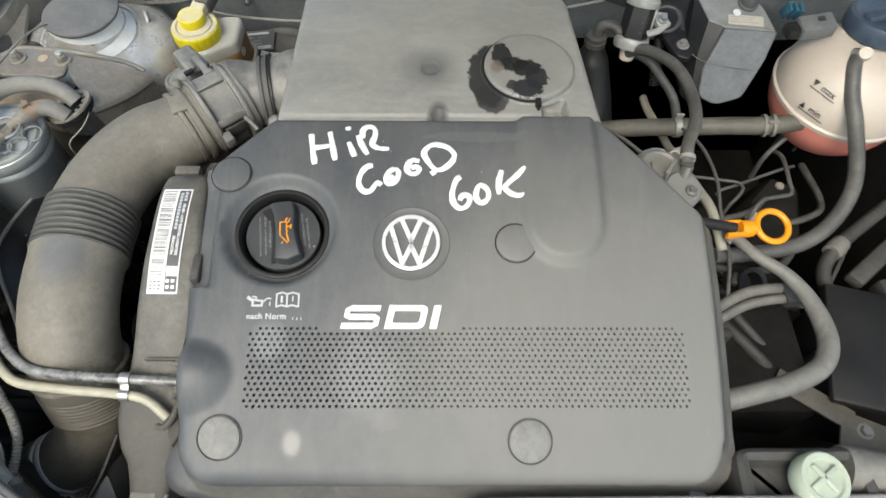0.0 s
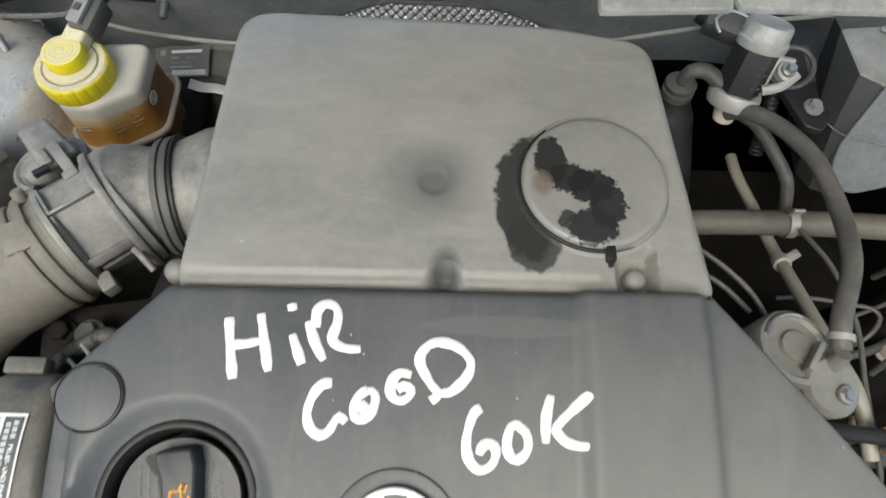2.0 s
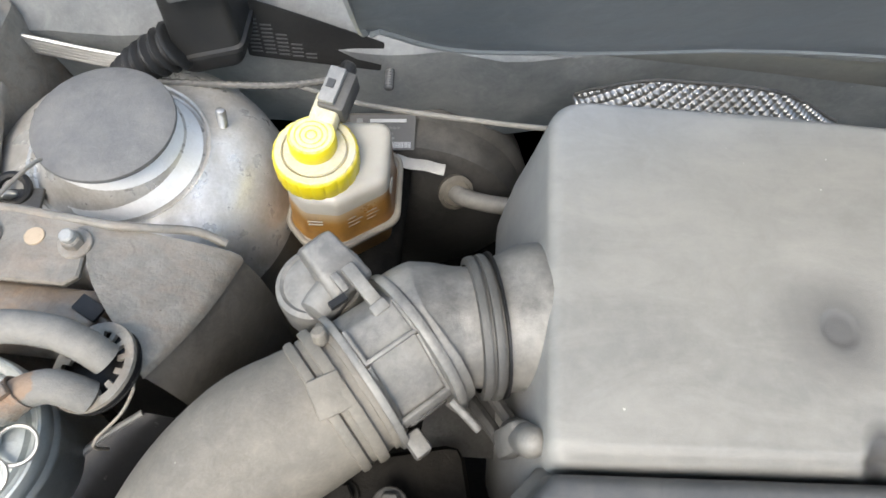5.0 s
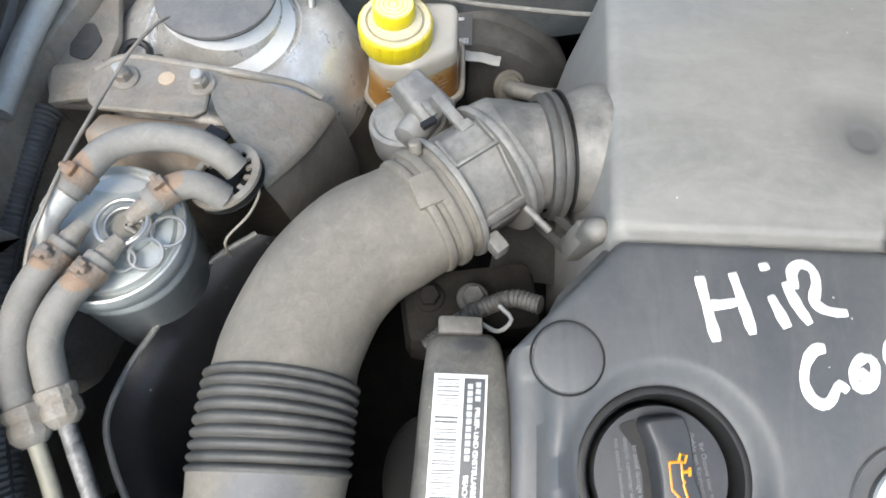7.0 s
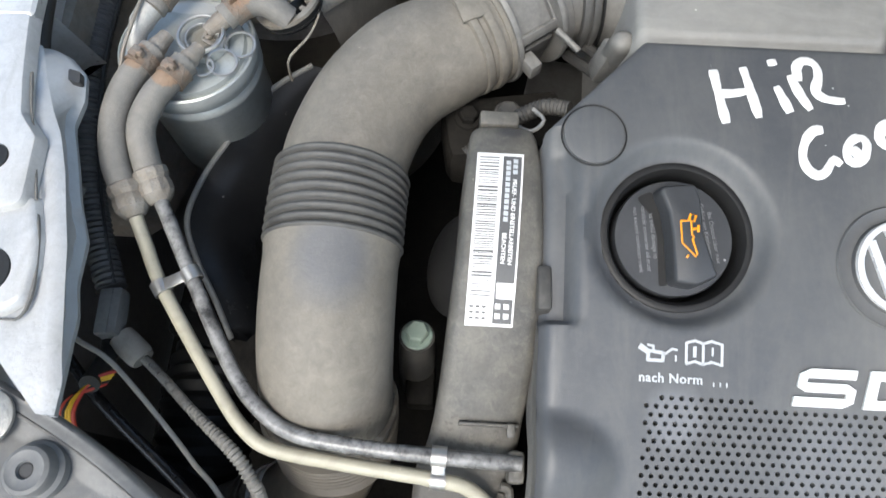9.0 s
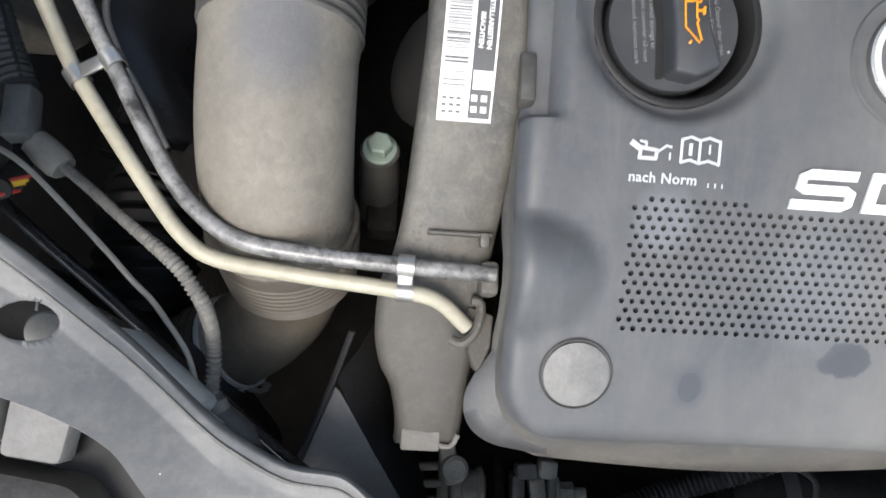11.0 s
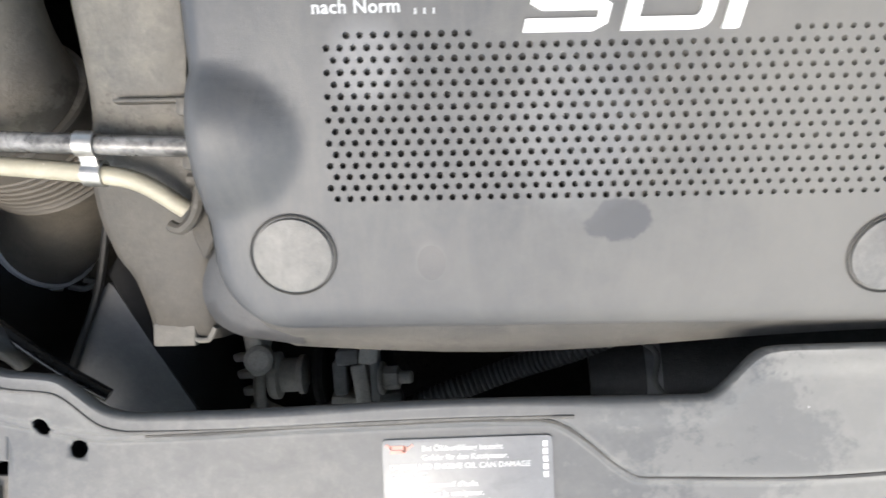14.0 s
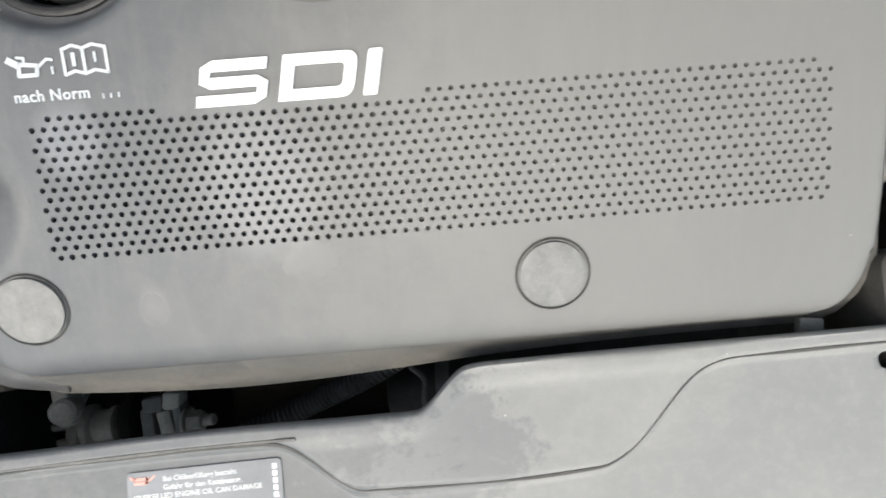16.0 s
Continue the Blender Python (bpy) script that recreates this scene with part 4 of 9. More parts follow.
# the moulded band widens a little towards the front
for v in bm.verts:
    grow = 0.015 * max(0.0, min(1.0, (PY1 - v.co.y) / (PY1 - PY0))) * smooth01((0.216 - abs(v.co.x - 0.0225)) / 0.022)
    v.co.x += (v.co.x - 0.0225) * grow
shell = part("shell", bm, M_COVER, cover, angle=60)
lip = []
for k in range(40):
    p = spline_at([(-0.2200, 0.1500, 0.7845), (-0.2275, 0.1390, 0.7805), (-0.2335, 0.1270, 0.7760), (-0.2340, 0.1160, 0.7730), (-0.2290, 0.1060, 0.7710), (-0.2190, 0.0995, 0.7690), (-0.2050, 0.0965, 0.7680), (-0.1870, 0.0940, 0.7670)], k / 39)
    inn = Vector((-0.185, 0.130, 0)) - Vector((p.x, p.y, 0))
    inn = inn.normalized() * 0.022 + Vector((0, 0, 0.009))
    lip.append([p + inn, p + inn * 0.35 + Vector((0, 0, 0.003)), p + Vector((0, 0, 0.0016)), p, p + Vector((0, 0, -0.003)), p + inn * 0.5 + Vector((0, 0, -0.006))])
# darker grey than the skirt, so the corner's shadow is part of its colour
part("flared_corner", loft(lip, False, False, False), M_DARKGREY, cover, "flared lower corner of the skirt", angle=60)
# dark backing below the holes
bm = bmesh.new()
bk = [[bm.verts.new((x, y, cover_z(y) - 0.0043)) for x in (PX0 - 0.004, PX1 + 0.004)] for y in ys if PY0 - 0.005 < y < PY1 + 0.005]
for a, b in zip(bk, bk[1:]):
    bm.faces.new((a[0], a[1], b[1], b[0]))
part("foam_backing", bm, M_FOAM, cover)
# skirt: follows the rim down and flares a little at its foot
rim = [(cover_span(y)[0], y) for y in ys[::3]] + [(x, CY1) for x in [-0.15 + 0.02 * k for k in range(16)]] + [(cover_span(y)[1], y) for y in reversed(ys[::3])] + [(x, CY0) for x in [0.20 - 0.02 * k for k in range(20)]]
rings = []
for out, drop in ((0.0, 0.0085), (0.001, 0.016), (0.002, 0.026), (0.0055, 0.028), (0.006, 0.034)):
    ringp = []
    for x, y in rim:
        nx_, ny_ = 0.0, 0.0
        if x < CX0 + 0.06:
            nx_ = -0.35
        if x > CX1 - 0.06:
            nx_ = 1.0
        if y < CY0 + 0.035:
            ny_ = -1.0
        if y > CY1 - 0.03:
            ny_ = 1.0
        extra = 0.010 * smooth01((0.13 - y) / 0.02) * math.exp(-((x + 0.09) / 0.13) ** 2) * smooth01((drop - 0.008) / 0.018)
        sink = 0.0
        lift = 0.014 * max(0.0, 1 - ((y - TUN_Y) / TUN_W) ** 2) if x < -0.15 else 0.0
        if x < -0.15 and 0.256 < y < 0.372:
            sink = max(sink, 0.011 * smooth01((y - 0.256) / 0.006) * smooth01((0.372 - y) / 0.02))
        lean = 0.0095 * smooth01((drop - 0.007) / 0.020) if x > 0.1 and y < 0.40 else 0.0
        if x > 0.1 and CY0 + 0.032 < y < 0.40:
            # the right flank slopes straight out from a crisp crease
            lean = 0.0115 * min(1.0, max(0.0, drop - 0.0085) / 0.0175)
            lift = 0.0048 * max(0.0, 1 - (drop - 0.0085) / 0.0175)
        ringp.append(Vector((x + nx_ * (out + lean), y + ny_ * (out + extra), cover_z(y) + lift * (1 + (0.5 * smooth01((drop - 0.01) / 0.02) if x < 0 else 0.0)) - max(drop, 0.0085 + sink))))
    rings.append(ringp)
part("skirt", loft(rings, False, False), M_COVER_SIDE, cover, "dusty skirt of the cover", angle=60)
# round blanking plugs over the fixings
for px, py in ((-0.192, 0.362), (-0.182, 0.138), (0.0745, 0.135), (0.067, 0.296)):
    bm = lathe([(0.0170, 0.0005), (0.0168, 0.0016), (0.0155, 0.0020), (0.002, 0.0022)], cover_m(px, py).translation, cover_m(px, py).to_3x3() @ Vector((0, 0, 1)), 40)
    part("blanking_plug", bm, M_COVER if py > 0.2 else M_PLUG, cover, "" if py > 0.2 else "dusty grey round plug")
    part("plug_groove", lathe([(0.0178, 0.0008), (0.0183, 0.0012), (0.0188, 0.0008)], cover_m(px, py).translation, cover_m(px, py).to_3x3() @ Vector((0, 0, 1)), 40, False, False), M_BLACK if py > 0.2 else M_BLACKDUST, cover)
# sleeve of the oil filler
tilt_ax = cover_m(*CAP).to_3x3() @ Vector((0, 0, 1))
base_c = cover_m(*CAP, -0.010).translation
part("filler_sleeve", lathe([(0.0432, -0.0012), (0.0428, 0.0010), (0.0415, 0.0016), (0.0392, 0.0012), (0.0375, -0.002), (0.0366, -0.008), (0.0360, -0.04)], base_c, tilt_ax, 72, False, False), M_BLACK, cover)
part("sleeve_floor", lathe([(0.037, -0.038), (0.01, -0.038)], base_c, tilt_ax, 32), M_BLACK, cover)

# ---- oil filler cap ----
cap = thing("oil_filler_cap", base_c - tilt_ax * 0.03, "black plastic oil filler cap with an orange oil-can symbol", "oil cap")
cm = cover_m(*CAP, -0.010)
part("cap_disc", lathe([(0.0320, -0.034), (0.0335, -0.014), (0.0340, -0.0060), (0.0332, -0.0042), (0.010, -0.0038)], base_c, tilt_ax, 72), M_CAP, cap)
ho = rounded([(-0.0125, 0.0265), (0.0085, 0.0295), (0.0115, 0.020), (0.0130, 0.0), (0.0205, -0.0225), (0.0085, -0.0285), (-0.0035, -0.0270), (-0.0050, 0.0), (-0.0070, 0.0130)], [0.004, 0.004, 0.006, 0.01, 0.003, 0.006, 0.003, 0.01, 0.008], 4)
part("grip", slab(ho, [(0.001, -0.006), (0.0, 0.0060), (-0.0006, 0.0076), (-0.0014, 0.0085), (-0.0020, 0.0087)], cm), M_CAP, cap)
gv = rounded([(-0.0215, 0.0225), (-0.0125, 0.0265), (-0.0070, 0.0130), (-0.0050, 0.0), (-0.0035, -0.0270), (-0.0085, -0.0290), (-0.0095, 0.0), (-0.0120, 0.0110)], 0.002, 2)
part("grip_groove", slab(gv, [(0, -0.0045), (0, -0.0036)], cm), M_BLACK, cap)
im = cm @ Matrix.Translation((0.0038, 0.0, 0.0088))


def inked(points, w=0.00075):
    return tube([im @ Vector((x, y, 0)) for x, y in points], w, 6, 1, flat=0.5, smooth_path=False)


can = join(inked([(-0.0042, 0.0072), (0.0016, 0.0076), (0.0020, -0.0004), (0.0030, -0.0014), (0.0022, -0.0030), (0.0048, -0.0110), (0.0040, -0.0124), (-0.0034, -0.0052), (-0.0042, 0.0072)]),
           inked([(0.0002, 0.0076), (0.0014, 0.0112), (0.0042, 0.0106), (0.0032, 0.0072), (0.0016, 0.0074)]), inked([(0.0022, 0.0030), (0.0056, 0.0034)]), inked([(0.0056, 0.0052), (0.0054, 0.0012)]), inked([(-0.0010, -0.0120), (-0.0002, -0.0126)], 0.0012))
part("oil_can_symbol", can, M_ORANGE, cap, "orange printed oil-can symbol")
for line, size, lx, ly, turn_ in (("to avoid damage to", 0.0034, -0.0140, 0.0135, -84), ("catalytic converter oil must", 0.0034, -0.0186, 0.0175, -84), ("not exceed maximum mark", 0.0034, -0.0232, 0.0165, -84), ("Gefahr von Katalysator", 0.0034, 0.0145, 0.0205, -80), ("Bei \u00d6lstand \u00fcber max", 0.0034, 0.0192, 0.0160, -80)):
    part("printed_line", words(line, size, cm @ Matrix.Translation((lx, ly, -0.0036)) @ Matrix.Rotation(radians(turn_), 4, "Z"), 0.0001), M_CAPPRINT, cap, "line of tiny grey print")

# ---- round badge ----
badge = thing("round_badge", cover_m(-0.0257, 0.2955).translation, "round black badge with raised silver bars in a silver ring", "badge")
bmx = cover_m(-0.0257, 0.2955)
axb = bmx.to_3x3() @ Vector((0, 0, 1))
part("dish", lathe([(0.0345, 0.0002), (0.0338, 0.0012), (0.0325, 0.0004), (0.0265, 0.0004), (0.0262, 0.0030), (0.005, 0.0034)], bmx.translation, axb, 56), M_COVER, badge)
part("silver_ring", lathe([(0.0258, 0.0030), (0.0256, 0.0052), (0.0245, 0.0056), (0.0225, 0.0054), (0.0222, 0.0034)], bmx.translation, axb, 64, False, False), M_CHROME, badge)


def stroke(points, w, m, h0=0.0, h1=0.001):
    """A flat raised stroke along a broken line."""
    out = bmesh.new()
    for (ax_, ay), (bx_, by) in zip(points, points[1:]):
        d = Vector((bx_ - ax_, by - ay))
        ln = d.length
        mm = m @ Matrix.Translation(((ax_ + bx_) / 2, (ay + by) / 2, (h0 + h1) / 2)) @ Matrix.Rotation(math.atan2(d.y, d.x), 4, "Z") @ Matrix.Diagonal((ln + w * 0.5, w, h1 - h0, 1))
        bmesh.ops.create_cube(out, size=1.0, matrix=mm)
    return out


for pts in (((-0.0085, 0.0210), (0.0, 0.0015)), ((0.0085, 0.0210), (0.0, 0.0015)), ((-0.0175, 0.0125), (-0.0075, -0.0195)), ((0.0175, 0.0125), (0.0075, -0.0195)), ((-0.0075, -0.0195), (0.0, -0.0035)), ((0.0075, -0.0195), (0.0, -0.0035))):
    part("silver_bar", stroke(pts, 0.0042, bmx, 0.003, 0.0052 + 0.0001 * abs(pts[0][0]) * 100), M_CHROME, badge)

# ---- engine name in raised white letters ----
lm = cover_m(-0.0855, 0.2220, 0.0) @ Matrix(((1, 0.22, 0, 0), (0, 1, 0, 0), (0, 0, 1, 0), (0, 0, 0, 1)))
W_, H_ = 0.0050, 0.0203
name_plate = thing("model_letters", cover_m(-0.04, 0.232).translation, "raised white model letters S D I on the cover", "badge")


def letter_loop(outer, inner=None, h=0.0016):
    """A flat letter from an outline, with an inner outline cut out (same number of corners)."""
    if inner is None:
        return slab(rounded(outer, 0.001, 2), [(0, 0.0002), (0, h), (-0.0003, h + 0.0002)], lm)
    o, i2 = rounded(outer, [0.0006, 0.006, 0.006, 0.0006], 4), rounded(inner, [0.0004, 0.0025, 0.0025, 0.0004], 4)
    z3 = lambda p, z: lm @ Vector((p.x, p.y, z))
    return loft([[z3(p, 0.0002) for p in i2], [z3(p, h) for p in i2], [z3(p, h) for p in o], [z3(p, 0.0002) for p in o]], False, False)


s_path = [(0.0305, H_ - W_ / 2 - 0.0002), (0.006, H_ - W_ / 2 - 0.0002), (0.0030, H_ - W_ / 2 - 0.0016), (0.0030, H_ / 2 + 0.0012), (0.006, H_ / 2), (0.0265, H_ / 2), (0.0295, H_ / 2 - 0.0014), (0.0295, W_ / 2 + 0.0014), (0.0265, W_ / 2), (0.0002, W_ / 2)]
left_s, right_s = [], []
for k, p in enumerate(s_path):
    a, b = Vector(s_path[max(k - 1, 0)]), Vector(s_path[min(k + 1, len(s_path) - 1)])
    d = (b - a).normalized()
    nrm = Vector((-d.y, d.x))
    left_s.append(Vector(p) + nrm * W_ / 2)
    right_s.append(Vector(p) - nrm * W_ / 2)
bm = bmesh.new()
q0 = [[bm.verts.new(lm @ Vector((p.x, p.y, z))) for p in (l_, r_) for z in (0.0002, 0.0017)] for l_, r_ in zip(left_s, right_s)]
for a, b in zip(q0, q0[1:]):
    for i, j in ((0, 1), (1, 3), (3, 2), (2, 0)):
        bm.faces.new((a[i], a[j], b[j], b[i]))
bm.faces.new((q0[0][0], q0[0][1], q0[0][3], q0[0][2]))
bm.faces.new((q0[-1][0], q0[-1][1], q0[-1][3], q0[-1][2]))
part("letter_s", bm, M_WHITE, name_plate)
part("letter_d", letter_loop([(0.0375, 0), (0.0375 + 0.034, 0), (0.0375 + 0.034, H_), (0.0375, H_)], [(0.0375 + 0.0058, W_), (0.0375 + 0.0285, W_), (0.0375 + 0.0285, H_ - W_), (0.0375 + 0.0058, H_ - W_)]), M_WHITE, name_plate)
part("letter_i", letter_loop([(0.0760, 0), (0.0825, 0), (0.0825, H_), (0.0760, H_)]), M_WHITE, name_plate)

# ---- printed oil note on the cover ----
note = thing("oil_note", cover_m(-0.142, 0.238).translation, "pale printed oil-grade note with oil can and open book symbols", "printed note")
part("printed_line", words("nach Norm", 0.0070, cover_m(-0.1660, 0.2300, 0.0003), 0.0002, bold=0.00012, space=1.06), M_PRINT, note)
for k in range(3):
    part("dot", bars([(-0.1265 + 0.0035 * k, 0, 0.0007, 0.0022)], cover_m(0, 0.2292, 0.0002)), M_PRINT, note)
nm_ = cover_m(-0.1655, 0.240, 0.0004)
part("oil_can", join(stroke([(0.004, 0.001), (0.012, 0.001), (0.0125, 0.005), (0.0045, 0.006), (0.004, 0.001)], 0.0018, nm_, 0, 0.0003), stroke([(0.0125, 0.004), (0.017, 0.0075), (0.0195, 0.007)], 0.0012, nm_, 0.0, 0.0003),
                     stroke([(0.004, 0.0055), (0.0, 0.008)], 0.003, nm_, 0, 0.0003), stroke([(0.007, 0.006), (0.007, 0.0085), (0.004, 0.009)], 0.0012, nm_, 0, 0.0003), stroke([(0.0190, 0.004), (0.0190, 0.001)], 0.0009, nm_, 0, 0.0003)), M_PRINT, note)
part("open_book", join(stroke([(0.0245, 0.0), (0.0245, 0.011), (0.029, 0.0125), (0.0335, 0.011), (0.038, 0.0125), (0.0435, 0.011), (0.0435, 0.0), (0.038, 0.0015), (0.0335, 0.0), (0.029, 0.0015), (0.0245, 0.0)], 0.0014, nm_, 0, 0.0003),
                       stroke([(0.0335, 0), (0.0335, 0.011)], 0.0014, nm_, 0, 0.0003), stroke([(0.029, 0.004), (0.029, 0.009)], 0.0018, nm_, 0, 0.0003), stroke([(0.0385, 0.005), (0.0385, 0.009)], 0.0010, nm_, 0, 0.0003)), M_PRINT, note)

# ---- hand-painted note in white marker ----
hand_note = thing("marker_note", cover_m(0.0, 0.37).translation, "note brushed in thick white marker paint on the cover", "handwriting")


def brush(points, w=0.0031):
    pts = [cover_m(x, y, hump(x, y) + 0.0002).translation for x, y in points]
    return tube(pts, lambda d, s: w * (0.88 + 0.12 * math.sin(d * 210 + points[0][0] * 90) + 0.05 * math.sin(d * 730)) * (0.82 + 0.18 * smooth01(min(d, s - d) / 0.004)), 10, 0.002, flat=1.0)


STROKES = {
    "letter_h": [[(-0.1226, 0.4069), (-0.1202, 0.391), (-0.1168, 0.3733)], [(-0.1052, 0.4096), (-0.1015, 0.3936), (-0.0980, 0.3776)], [(-0.1193, 0.3916), (-0.1110, 0.3925), (-0.1025, 0.3945)]],
    "letter_i": [[(-0.0867, 0.3981), (-0.0831, 0.3894), (-0.0800, 0.3818)], [(-0.0906, 0.4130), (-0.0854, 0.4143)]],
    "letter_r": [[(-0.0782, 0.4058), (-0.0737, 0.3941), (-0.0681, 0.3842)], [(-0.0735, 0.4021), (-0.0739, 0.4111), (-0.0698, 0.4157), (-0.0649, 0.4151), (-0.0621, 0.4114), (-0.0620, 0.4050), (-0.0638, 0.3991), (-0.0642, 0.3955), (-0.0602, 0.3921), (-0.0539, 0.3907), (-0.0482, 0.3908)]],
    "letter_g": [[(-0.0626, 0.3721), (-0.0674, 0.3714), (-0.0717, 0.3669), (-0.0745, 0.3600), (-0.0749, 0.3536), (-0.0723, 0.3477), (-0.0676, 0.3450), (-0.0633, 0.3466), (-0.0600, 0.3518), (-0.0578, 0.3548), (-0.0540, 0.3519)]],
    "letter_o": [[(-0.0427, 0.3689), (-0.0474, 0.3659), (-0.0502, 0.3599), (-0.0493, 0.3546), (-0.0446, 0.3536), (-0.0403, 0.3577), (-0.0385, 0.3645), (-0.0408, 0.3684), (-0.0451, 0.3677)], [(-0.0475, 0.3575), (-0.0435, 0.3623)]],
    "second_letter_o": [[(-0.0196, 0.3772), (-0.0258, 0.3783), (-0.0297, 0.3746), (-0.0310, 0.3690), (-0.0286, 0.3646), (-0.0240, 0.3636), (-0.0201, 0.3663), (-0.0196, 0.3694), (-0.0234, 0.3713), (-0.0270, 0.3692)]],
    "letter_d": [[(-0.0116, 0.3934), (-0.0054, 0.3955), (0.0025, 0.3944), (0.0089, 0.3907), (0.0130, 0.3852), (0.0121, 0.3789), (0.0075, 0.3729), (0.0014, 0.3683), (-0.0039, 0.3679)], [(-0.0101, 0.3941), (-0.0143, 0.3892), (-0.0151, 0.3840), (-0.0122, 0.3780), (-0.0083, 0.3720), (-0.0045, 0.3673), (-0.0087, 0.3635)]],
    "digit_six": [[(0.0190, 0.3606), (0.0152, 0.3581), (0.0123, 0.3508), (0.0108, 0.3422), (0.0124, 0.3337), (0.0179, 0.3290), (0.0239, 0.3311), (0.0268, 0.3367), (0.0259, 0.3410), (0.0220, 0.3423), (0.0190, 0.3400), (0.0178, 0.3366)]],
    "digit_zero": [[(0.0403, 0.3522), (0.0351, 0.3512), (0.0326, 0.3426), (0.0340, 0.3366), (0.0380, 0.3344), (0.0426, 0.3376), (0.0442, 0.3428), (0.0427, 0.3485), (0.0382, 0.3522)]],
    "letter_k": [[(0.0570, 0.3679), (0.0541, 0.3559), (0.0536, 0.3430)], [(0.0771, 0.3676), (0.0691, 0.3607), (0.0618, 0.3538), (0.0594, 0.3496), (0.0638, 0.3445), (0.0698, 0.3423), (0.0754, 0.3413)]],
}
for nm, strokes in STROKES.items():
    b0 = [brush(p) for p in strokes]
    bm = join(*b0)
    for v in bm.verts:
        base = cover_z(v.co.y) + hump(v.co.x, v.co.y)
        v.co.z = base + 0.0002 + 0.25 * max(0.0, v.co.z - base - 0.0002)
    part(nm, bm, M_WHITEPAINT, hand_note, angle=80)

# ---- air filter housing ----
AZ = 0.866
abx = thing("air_filter_housing", (0, 0.53, 0.72), "large dusty grey plastic air filter housing with oily stains", "air filter box")
out_box = rounded([(-0.1625, 0.429), (0.1615, 0.428), (0.1435, 0.622), (0.080, 0.6350), (-0.010, 0.6410), (-0.152, 0.643)], [0.010, 0.008, 0.024, 0.05, 0.05, 0.026], 6)


def dense(outline, step=0.004):
    out = []
    for p, q in zip(outline, outline[1:] + outline[:1]):
        n = max(1, int((q - p).length / step))
        out += [p.lerp(q, i / n) for i in range(n)]
    return out


def lid_z(x, y):
    """The lid's crowned top, with its front ledge, thumb notch and sink mark."""
    u, t = (x + 0.16) / 0.31, (y - 0.43) / 0.205
    z = AZ + 0.003 * math.sin(math.pi * max(0, min(1, u))) * math.sin(math.pi * max(0.0, min(1, t))) ** 0.5
    z -= 0.0022 * smooth01((0.4415 - y) / 0.0045) * smooth01((0.092 - x) / 0.004)
    z -= 0.0060 * smooth01((1.1 - math.hypot((x + 0.002) / 0.012, (y - 0.434) / 0.014)) / 0.8)
    z -= 0.0130 * smooth01((0.0015 - max(abs(x - 0.1140) - 0.0115, y - 0.4590)) / 0.0035)
    z -= 0.0012 * smooth01((0.011 - math.hypot(x + 0.010, y - 0.502)) / 0.004)
    return z


od = dense(out_box, 0.0025)
k = len(od)
cen = Vector((-0.005, 0.53))
rings = []
for q in range(72):
    f = 0.03 + 0.97 * (1 - (1 - q / 71) ** 1.4)
    ringp = []
    for p in od:
        w = cen + (p - cen) * f
        e = (1 - f) * (p - cen).length
        drop = 0.008 - math.sqrt(max(0.0, 0.008 ** 2 - max(0.0, 0.008 - e) ** 2))
        ringp.append(Vector((w.x, w.y, lid_z(w.x, w.y) - drop)))
    rings.append(ringp)
for o, dz in ((0.0005, 0.011), (0.001, 0.016), (0.004, 0.045), (0.010, 0.09), (0.013, 0.14)):
    ringp = []
    for i, p in enumerate(od):
        d = od[(i + 1) % k] - od[i - 1]
        ringp.append(Vector((p.x + d.y / d.length * o, p.y - d.x / d.length * o, AZ - dz)))
    rings.append(ringp)
part("lid", loft(rings), M_BOX, abx, angle=50)
part("round_cap", lathe([(0.0470, 0.0), (0.0462, 0.0040), (0.0450, 0.0056), (0.0432, 0.0062), (0.0405, 0.0060), (0.0380, 0.0062), (0.0345, 0.0060), (0.020, 0.0061), (0.002, 0.0062)], (0.0920, 0.5030, AZ + 0.0015), (0.02, -0.02, 1), 64), M_BOXCAP, abx, "pale round cap with wet black oil stain")
part("cap_collar", lathe([(0.0515, 0.0008), (0.0505, 0.0022), (0.0485, 0.0028), (0.0470, 0.0010)], (0.0920, 0.5025, AZ), (0.02, -0.02, 1), 56, False, False), M_BOX, abx)
part("cap_seal", tube([(0.0920 + 0.0478 * math.cos(a), 0.5028 + 0.0478 * math.sin(a), AZ + 0.0038) for a in [radians(d) for d in range(128, 286, 8)]], 0.0012, 8, 0.004), M_BLACK, abx, "wet black edge of the round cap")
part("cap_clip", join(box((0.006, 0.010, 0.006), pose(0.098, 0.4535, AZ + 0.003), 0.001), box((0.003, 0.006, 0.012), pose(0.098, 0.4485, AZ - 0.002), 0.0008)), M_BLACK, abx)
part("screw_post", lathe([(0.0075, -0.05), (0.0068, -0.005), (0.0060, -0.0015), (0.0042, 0.0002), (0.001, 0.0008)], (0.1138, 0.4395, AZ - 0.0015), (0, -0.12, 1), 24), M_BOX, abx)
part("corner_lug", join(lathe([(0.0095, -0.045), (0.0082, -0.008), (0.0074, -0.004), (0.0050, -0.001), (0.002, 0.0)], (-0.1665, 0.4420, AZ - 0.010), (0.05, -0.25, 1), 20), box((0.012, 0.016, 0.03), pose(-0.172, 0.448, AZ - 0.040, 0, 12, 10), 0.003)), M_MAF, abx)
for a_, b_ in (((-0.192, 0.475, 0.796), (-0.174, 0.446, 0.812)), ((-0.181, 0.476, 0.806), (-0.166, 0.452, 0.816))):
    part("side_rib", tube([a_, b_], 0.0040, 8, 0.01, smooth_path=False), M_BLACKDUST, abx)
